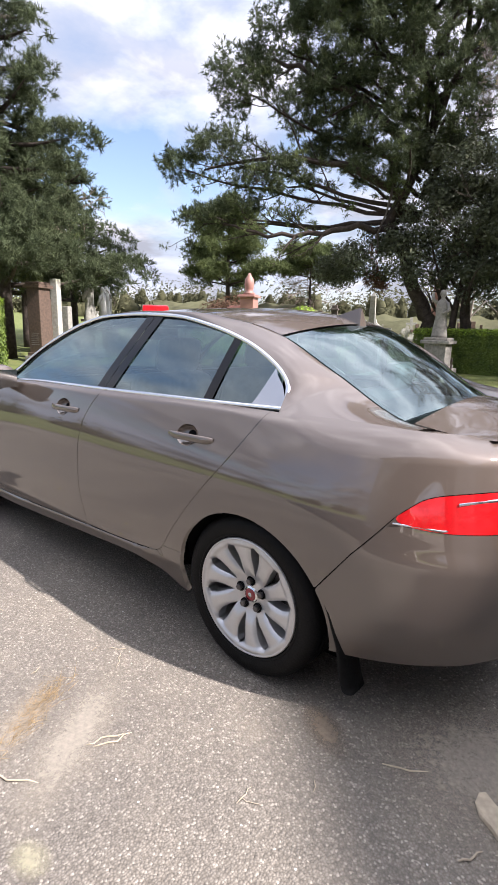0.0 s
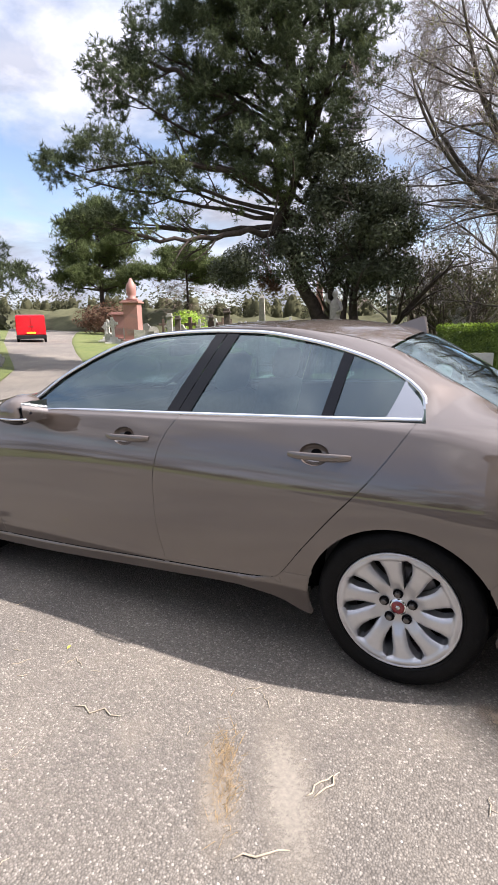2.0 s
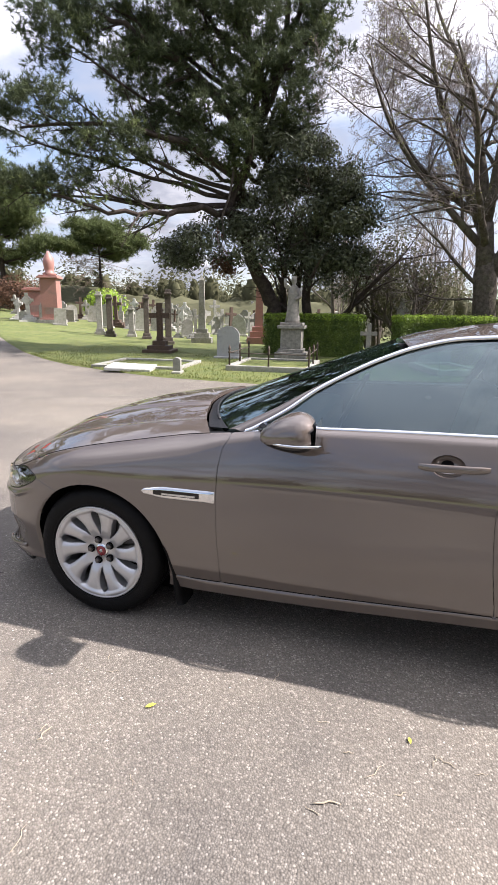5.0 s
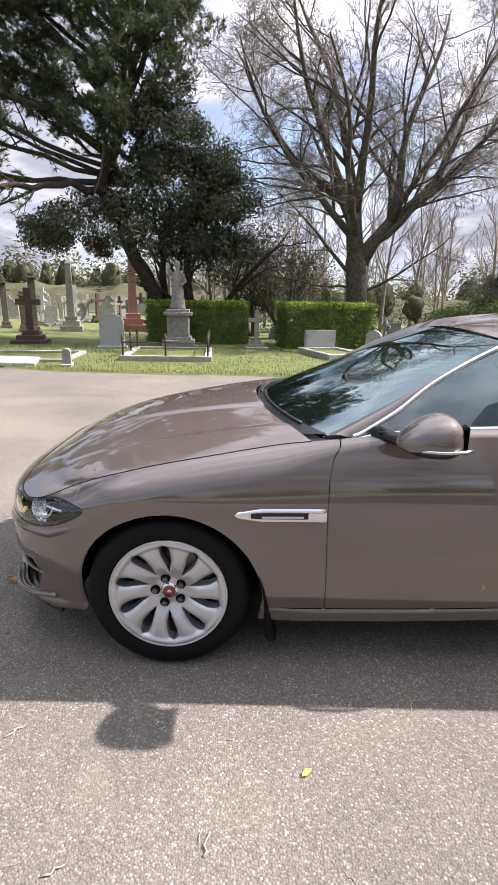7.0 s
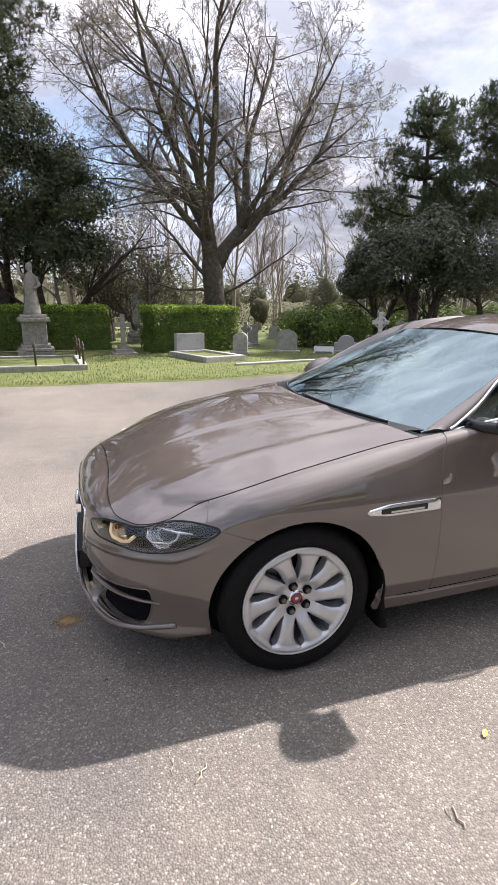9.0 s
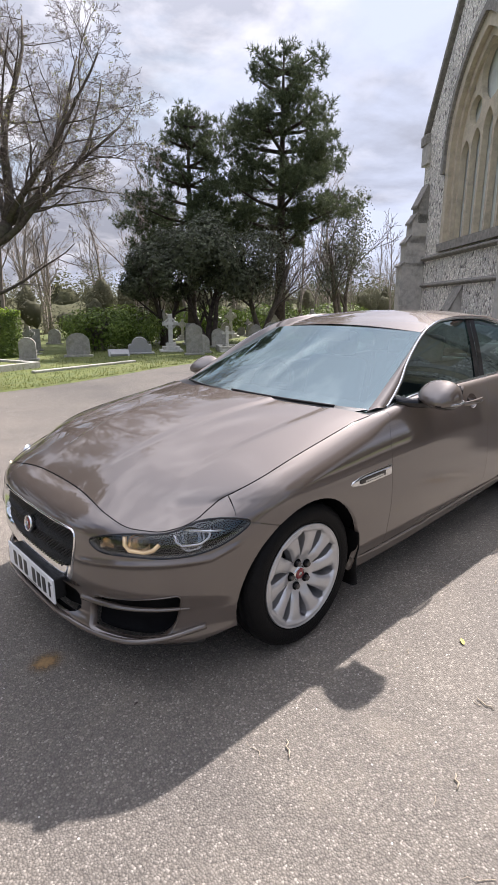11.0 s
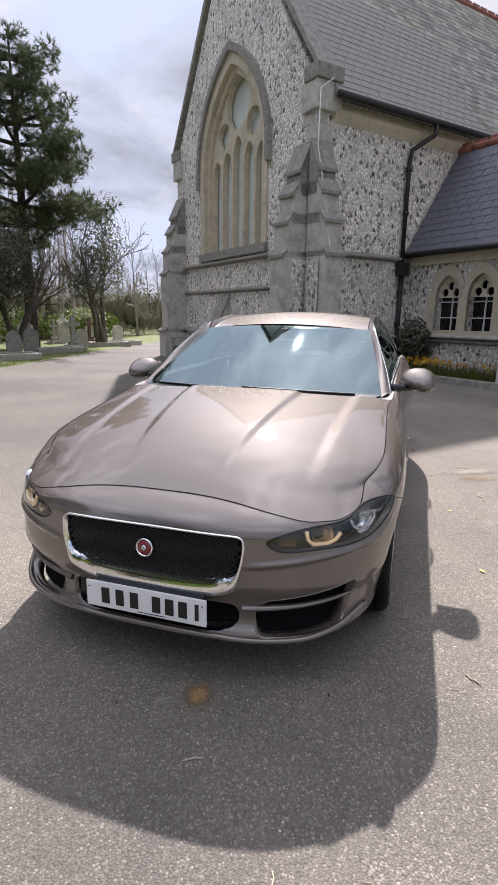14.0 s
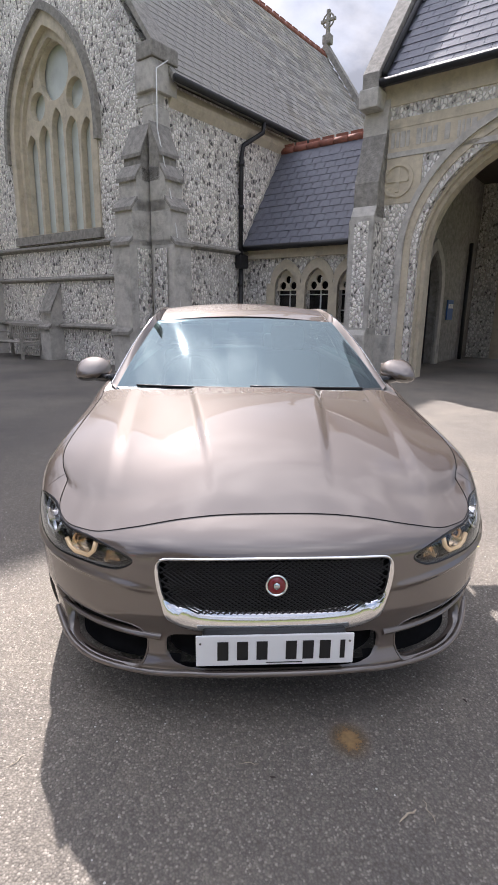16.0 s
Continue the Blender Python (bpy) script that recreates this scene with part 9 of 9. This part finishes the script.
# obelisks and crosses across the field
def obelisk(x, y, h, mat, label):
    z = land_z(x, y)
    th = thing("obelisk", pose(x, y, z, 0, 0, 15), label, "obelisk", "monuments in the field")
    bm = bmesh.new()
    lathe(bm, [(h * 0.075, h * 0.22), (h * 0.05, h * 0.93), (0.003, h)], 4, pose(0, 0, 0, 0, 0, 45))
    part("shaft", bm, mat, th)
    for w, z0, z1 in ((0.15, -0.02, 0.09), (0.115, 0.09, 0.16), (0.085, 0.16, 0.22)):
        bm = bmesh.new()
        box(bm, -w * h, w * h, -w * h, w * h, z0 * h, z1 * h, 0.01)
        part("step", bm, mat, th)


obelisk(-8.6, 19.0, 2.9, "headstone", "pale stone obelisk on steps")
obelisk(-6.4, 20.5, 3.6, "pink", "tall pink granite obelisk beyond the pine")
obelisk(-1.6, 21.0, 3.0, "marble", "slender pale obelisk beyond the hedge")
def square_post(x, y, h, w, mat, label):
    """A square memorial pillar on a stepped base, with a moulded cap."""
    th = thing("memorial_pillar", pose(x, y, land_z(x, y), 0, 0, 24), label, "gravestone", "pillars in the field")
    for nm, half, z0, z1 in (("base", w * 1.9, -0.05, 0.16), ("step", w * 1.45, 0.16, 0.30), ("shaft", w, 0.30, h - 0.20), ("cap", w * 1.3, h - 0.20, h - 0.12), ("top_block", w * 0.9, h - 0.12, h)):
        bm = bmesh.new()
        box(bm, -half, half, -half, half, z0, z1, 0.02)
        part(nm, bm, mat, th)


for x, y, h, w, mat in ((-9.3, 17.0, 2.2, 0.125, "dark_post"), (-11.3, 19.0, 2.0, 0.115, "dark_post"), (-9.9, 17.5, 1.55, 0.12, "dark_post"), (-13.0, 18.7, 1.9, 0.13, "dark_post"), (-13.9, 19.3, 2.0, 0.13, "headstone"), (-12.4, 19.6, 1.45, 0.12, "headstone")):
    square_post(x, y, h, w, mat, "weathered square memorial pillar in the grass")
rng = random.Random(101)
protos = []
for k, (kind, h) in enumerate((("round", 0.9), ("point", 1.0), ("shoulder", 1.1), ("square", 0.8), ("round", 0.7))):
    protos.append(headstone("headstone", -13.5 - 1.3 * k, 24.5 + 0.9 * k, rng.uniform(0.5, 0.65), h, 0.12, kind, "headstone", 15, rng.uniform(-3, 3), "weathered grey headstone in the old burial field", "headstones in the field"))
for k, (h, mat) in enumerate(((1.3, "marble"), (1.6, "headstone"), (1.1, "headstone"), (1.4, "brownstone"))):
    protos.append(stone_cross("grave_cross", -12.2 - 1.2 * k, 25.2 + 0.7 * k, h, mat, 15, "weathered grave cross in the old burial field", "headstones in the field", k % 2 == 0))
for k in range(170):
    x, y = rng.uniform(-30, -3), rng.uniform(21.0, 42)
    if -x * 0.62 + 3 > y or (-3 > x > -5.5 and y < 17) or y < float(verge_y(x)) + 2.5:
        continue
    c = copy_thing(protos[rng.randrange(len(protos))], pose(0, 0, 0))
    c.matrix_world = pose(x, y, land_z(x, y), rng.uniform(-4, 4), rng.uniform(-3, 3), rng.uniform(0, 40)) @ Matrix.Scale(rng.uniform(0.8, 1.3), 4)
for k in range(40):
    x, y = rng.uniform(1, 22), rng.uniform(14, 20)
    c = copy_thing(protos[rng.randrange(len(protos))], pose(0, 0, 0))
    c.matrix_world = pose(x, y, land_z(x, y), rng.uniform(-5, 5), rng.uniform(-4, 4), rng.uniform(-50, -10)) @ Matrix.Scale(rng.uniform(0.7, 1.1), 4)
for k in range(16):
    x = -32 + k * 0.9
    y = float(np.interp(x, [-60, -25.5, -14.1], [47, 18.6, 10.0])) - rng.uniform(1.5, 4)
    c = copy_thing(protos[rng.randrange(len(protos))], pose(0, 0, 0))
    c.matrix_world = pose(x, y, land_z(x, y), 0, 0, rng.uniform(20, 60)) @ Matrix.Scale(rng.uniform(0.6, 0.9), 4)



# ---- the red van far down the road ----
van = thing("van", pose(-25.5, 20.7, land_z(-25.5, 20.7) - 0.12, 0, 0, 49), "small red delivery van parked down the cemetery road", "van")
bm = bmesh.new()
box(bm, -0.85, 0.85, -1.1, 1.2, 0.30, 1.74, 0.16)
box(bm, -0.85, 0.85, 1.1, 2.5, 0.35, 1.05, 0.14)
part("body", bm, "van_red", van, smooth=False)
bm = bmesh.new()
box(bm, -0.76, 0.76, 1.15, 1.75, 1.0, 1.70, 0.2)
part("cab", bm, "gloss_black", van)
for s in (-0.415, 0.415):
    boxes("rear_door", [(s - 0.40, s + 0.40, -1.125, -1.09, 0.55, 1.66)], "van_red", van, 0.015)
    boxes("door_handle", [(s * 0.2 - 0.05, s * 0.2 + 0.05, -1.14, -1.12, 1.0, 1.04)], "black", van, 0.004)
boxes("rear_bumper", [(-0.86, 0.86, -1.2, -1.08, 0.30, 0.52)], "black", van, 0.03)
boxes("number_plate", [(-0.26, 0.26, -1.215, -1.20, 0.60, 0.71)], "yellow", van)
for s in (-0.78, 0.78):
    boxes("tail_lamp", [(s - 0.06, s + 0.06, -1.12, -1.08, 0.75, 1.15)], "red_lens", van, 0.01)
    for y in (-0.6, 1.75):
        v_, f_ = tube([(s * 0.92, y, 0.31), (s * 1.08, y, 0.31)], 0.31, 18)
        solid("wheel", v_, f_, "rubber", van, True)

# ---- bench against the gable ----
bench = thing("bench", CH @ pose(-0.62, 5.2, 0, 0, 0, -90) @ Matrix.Scale(1.08, 4), "weathered grey wooden garden bench against the flint wall", "bench")
for s in (-0.72, 0.72):
    boxes("arm_frame", [(s - 0.035, s + 0.035, -0.30, -0.23, 0, 0.62), (s - 0.035, s + 0.035, 0.22, 0.29, 0, 0.88), (s - 0.04, s + 0.04, -0.34, 0.26, 0.62, 0.66), (s - 0.03, s + 0.03, -0.23, 0.22, 0.34, 0.40)], "bench", bench, 0.008)
for k in range(5):
    boxes("seat_slat", [(-0.72, 0.72, -0.29 + k * 0.10, -0.21 + k * 0.10, 0.41, 0.435)], "bench", bench, 0.005)
boxes("back_rail", [(-0.685, 0.685, 0.235, 0.275, 0.80, 0.88)], "bench", bench, 0.008)
boxes("back_rail", [(-0.685, 0.685, 0.235, 0.275, 0.48, 0.53)], "bench", bench, 0.008)
for k in range(13):
    x = -0.62 + k * 0.1033
    boxes("back_slat", [(x - 0.02, x + 0.02, 0.245, 0.265, 0.53, 0.80)], "bench", bench)

# ---- planting under the link windows ----
rng = random.Random(55)
bed = thing("flower_bed", CH @ pose(2.6, -2.0, 0), "narrow stone-edged bed with yellow daffodils", "flower bed")
boxes("bed_edge", [(-0.62, -0.50, -1.75, 1.85, -0.03, 0.14)], "stone_dark", bed, 0.02)
boxes("bed_soil", [(-0.50, 0.60, -1.75, 1.85, -0.03, 0.10)], "bark_dark", bed)
verts, faces = [], []
for k in range(1500):
    x, y = rng.uniform(-0.46, 0.5), rng.uniform(-1.7, 1.8)
    h, a = rng.uniform(0.15, 0.38), rng.uniform(0, 6.28)
    i = len(verts)
    verts += [(x - 0.009, y, 0.09), (x + 0.009, y, 0.09), (x + math.cos(a) * 0.08, y + math.sin(a) * 0.08, 0.09 + h)]
    faces.append((i, i + 1, i + 2))
solid("bed_leaves", verts, faces, "blade", bed)
petals = []
for k in range(130):
    y = rng.choice((rng.uniform(-1.6, 1.7), rng.uniform(0.2, 1.2)))
    petals.append((rng.uniform(-0.42, 0.4), y, rng.uniform(0.30, 0.46), 0.035, 0.035, 0.03))
solid("flowers", *leaf_cloud(rng, petals, 900, 0.05, "leaf"), "yellow", bed, False, "yellow and orange flower heads")
broadleaf("wall_shrub", tuple((CH @ pose(2.75, -0.75, 0.05)).translation), [(0, 0, 0.85, 0.45, 0.42, 0.55), (0.2, -0.1, 0.45, 0.4, 0.4, 0.35)], 1500, 0.13, "grey_leaf", "twig", "straggly green shrub below the link windows", 58, 4, 0.8, "shrub")

# ---- litter and wear on the asphalt ----
def flat_leaf(name, x, y, s, turn, mat, label):
    pts = [(-0.5, 0, 0), (-0.2, 0.2, 0.06), (0.2, 0.22, 0.05), (0.5, 0.02, 0.02), (0.2, -0.18, 0.07), (-0.2, -0.2, 0.05), (0, 0, 0.02)]
    v = [Vector(p) * s for p in pts]
    o = solid(name, v, [(0, 6, 1), (1, 6, 2), (2, 6, 3), (3, 6, 4), (4, 6, 5), (5, 6, 0)], mat)
    o.matrix_world = pose(x, y, 0.006, 0, 0, turn)
    return tagged(o, label, "leaf", "litter on the asphalt")


flat_leaf("fallen_leaf", -0.90, -1.39, 0.045, 40, "leaf_yellow", "small yellow leaf on the asphalt")
flat_leaf("fallen_leaf", 0.05, -1.27, 0.030, 100, "leaf_yellow", "small yellow leaf on the asphalt")
flat_leaf("fallen_leaf", -2.17, -0.72, 0.022, 10, "bark_dark", "small dark leaf on the asphalt")
flat_leaf("fallen_leaf", -2.46, 0.02, 0.020, 70, "bark_dark", "small dark leaf on the asphalt")


def twig(x, y, ln, turn, r=0.003, mat="stick"):
    rng = random.Random(x * 10 + y)
    pts = [(ln * (u - 0.5), 0.12 * ln * rng.uniform(-1, 1) * math.sin(u * 3.1), r + 0.002) for u in np.linspace(0, 1, 6)]
    o = pipe("twig", pts, [r * 0.6, r, r, r, r * 0.8, r * 0.4], mat, None, 5)
    o.matrix_world = pose(x, y, 0, 0, 0, turn)
    tagged(o, "thin dry twig lying on the asphalt", "twig", "litter on the asphalt")


for row in ((2.10, -0.90, 0.14, 30), (1.31, -1.465, 0.12, 65), (1.24, -1.74, 0.16, 35), (1.33, -1.45, 0.13, 70), (0.45, -1.52, 0.20, 10), (2.35, -1.05, 0.08, 60), (-1.9, -1.25, 0.08, 50), (-0.2, -1.6, 0.09, 15), (-1.2, -1.62, 0.07, 80),
            (-2.9, -0.7, 0.10, 20), (-2.6, -0.35, 0.07, 120), (-1.6, -1.7, 0.06, 30)):
    twig(*row)
rng = random.Random(33)
for k in range(46):
    x = rng.uniform(-3.6, 2.6)
    y = rng.uniform(-2.1, -1.05) if x > -2.0 else rng.uniform(-2.0, 1.2)
    twig(x, y, rng.uniform(0.03, 0.10), rng.uniform(0, 180), rng.uniform(0.0009, 0.0018))
bm = bmesh.new()
box(bm, -0.075, 0.075, -0.03, 0.03, 0, 0.014, 0.006)
bmesh.ops.subdivide_edges(bm, edges=list(bm.edges), cuts=3, use_grid_fill=True)
for v in bm.verts:
    v.co.y += 0.012 * math.sin(v.co.x * 24) + 0.012 * noise.noise(v.co * 45)
    v.co.y *= 1 - 0.9 * (v.co.x / 0.085) ** 2
    v.co.z += max(0.0, 0.5 * v.co.z + 0.006 * noise.noise(v.co * 60 + Vector((3, 1, 2))))
bk = part("bark_piece", bm, "stick", None)
bk.matrix_world = pose(2.36, -0.90, 0.0, 0, 0, 125)
tagged(bk, "curl of pale dry bark on the asphalt", "bark", "litter on the asphalt")
# dry grass in the worn crack
rng = random.Random(12)
verts, faces = [], []
for k in range(420):
    t = rng.gauss(0.5, 0.22)
    x, y = 0.91 + 0.20 * t + rng.gauss(0, 0.022), -1.37 - 0.34 * t + rng.gauss(0, 0.022)
    a, ln = rng.uniform(0, 6.28), rng.uniform(0.02, 0.065)
    i = len(verts)
    verts += [(x - 0.0016, y, 0.0), (x + 0.0016, y, 0.0), (x + math.cos(a) * ln, y + math.sin(a) * ln, rng.uniform(0.006, 0.03))]
    faces.append((i, i + 1, i + 2))
tagged(solid("dry_grass_tuft", verts, faces, "dry"), "tuft of dry straw-coloured grass in a crack", "grass", kind="stuff")


def smear(name, x, y, rx, ry, turn, mat, label, seed):
    """A thin ragged film, mostly of dirt, lying on the asphalt."""
    rng = random.Random(seed)
    n = 40
    verts, faces = [(0, 0, 0.0012)], []
    for k in range(n):
        a = 6.283 * k / n
        r = 1 + 0.35 * noise.noise((math.cos(a) * 2, math.sin(a) * 2, seed)) + rng.uniform(-0.12, 0.12)
        verts.append((rx * r * math.cos(a), ry * r * math.sin(a), 0.0006))
        faces.append((0, k + 1, (k + 1) % n + 1))
    o = solid(name, verts, faces, mat)
    o.matrix_world = pose(x, y, 0.004, 0, 0, turn)
    return tagged(o, label, "stain", kind="structure")


def patchy_film(name, colour, density):
    """A film, mostly of dirt, that lets the asphalt show through in patches."""
    m = material(name, colour, rough=0.95, spread=0.3, scale=60)
    n, l = m.node_tree.nodes, m.node_tree.links
    tc = n.new("ShaderNodeTexCoord")
    nz = n.new("ShaderNodeTexNoise")
    nz.inputs["Scale"].default_value, nz.inputs["Detail"].default_value, nz.inputs["Roughness"].default_value = 26, 10, 0.9
    gr = n.new("ShaderNodeTexGradient")
    gr.gradient_type = "SPHERICAL"
    sc = n.new("ShaderNodeMapping")
    l.new(tc.outputs["Object"], nz.inputs["Vector"])
    l.new(tc.outputs["Object"], sc.inputs["Vector"])
    sc.inputs["Scale"].default_value = (density[0], density[1], 1)
    l.new(sc.outputs[0], gr.inputs["Vector"])
    mul = n.new("ShaderNodeMath")
    mul.operation = "MULTIPLY"
    l.new(nz.outputs["Fac"], mul.inputs[0])
    l.new(gr.outputs["Fac"], mul.inputs[1])
    rp = n.new("ShaderNodeValToRGB")
    rp.color_ramp.elements[0].position, rp.color_ramp.elements[1].position = 0.17, 0.40
    rp.color_ramp.elements[1].color = (density[2], density[2], density[2], 1)
    l.new(mul.outputs[0], rp.inputs[0])
    l.new(rp.outputs["Color"], n["Principled BSDF"].inputs["Alpha"])
    return m


smear("rust_stain", -2.325, -0.25, 0.11, 0.09, 20, patchy_film("rust_film", (0.30, 0.19, 0.085), (8, 9, 0.9)), "orange-brown rust stain on the asphalt", 2)
smear("sand_patch", 1.82, -0.93, 0.22, 0.10, -30, patchy_film("sand_film", (0.32, 0.25, 0.18), (4.5, 9, 0.7)), "sandy brown patch on the asphalt", 3)
smear("sand_patch", 1.02, -1.60, 0.42, 0.13, -58, patchy_film("crack_film", (0.36, 0.31, 0.245), (2.4, 7.5, 0.7)), "pale worn sandy hollow in the asphalt", 4)
smear("sand_patch", 1.22, -1.52, 0.60, 0.17, -58, patchy_film("crack_film_pale", (0.36, 0.32, 0.262), (1.7, 5.6, 0.75)), "pale worn sandy strip in the asphalt", 5)
smear("sand_patch", 1.50, -1.82, 0.10, 0.07, 10, patchy_film("moss_film", (0.42, 0.39, 0.27), (9, 13, 0.6)), "pale yellowish spill on the asphalt", 6)
smear("sand_patch", -4.6, 4.4, 2.6, 0.8, 20, patchy_film("worn_film", (0.40, 0.36, 0.30), (0.4, 1.2, 0.4)), "pale worn sandy patch on the open asphalt", 7)
smear("sand_patch", -3.4, 2.8, 1.8, 0.7, -10, patchy_film("worn_film_small", (0.40, 0.36, 0.30), (0.55, 1.4, 0.35)), "pale worn sandy patch on the open asphalt", 8)
# faint darker film round and ahead of the car's nose
smear("tar_patch", -2.75, 0.0, 1.55, 1.5, 15, patchy_film("dark_film", (0.115, 0.11, 0.107), (0.62, 0.66, 0.14)), "darker smooth tar patch in the asphalt", 9)
smear("sand_patch", 2.35, -0.70, 0.75, 0.55, 20, patchy_film("trodden_film", (0.36, 0.31, 0.25), (1.3, 1.7, 0.75)), "trodden sandy dust over the asphalt", 10)
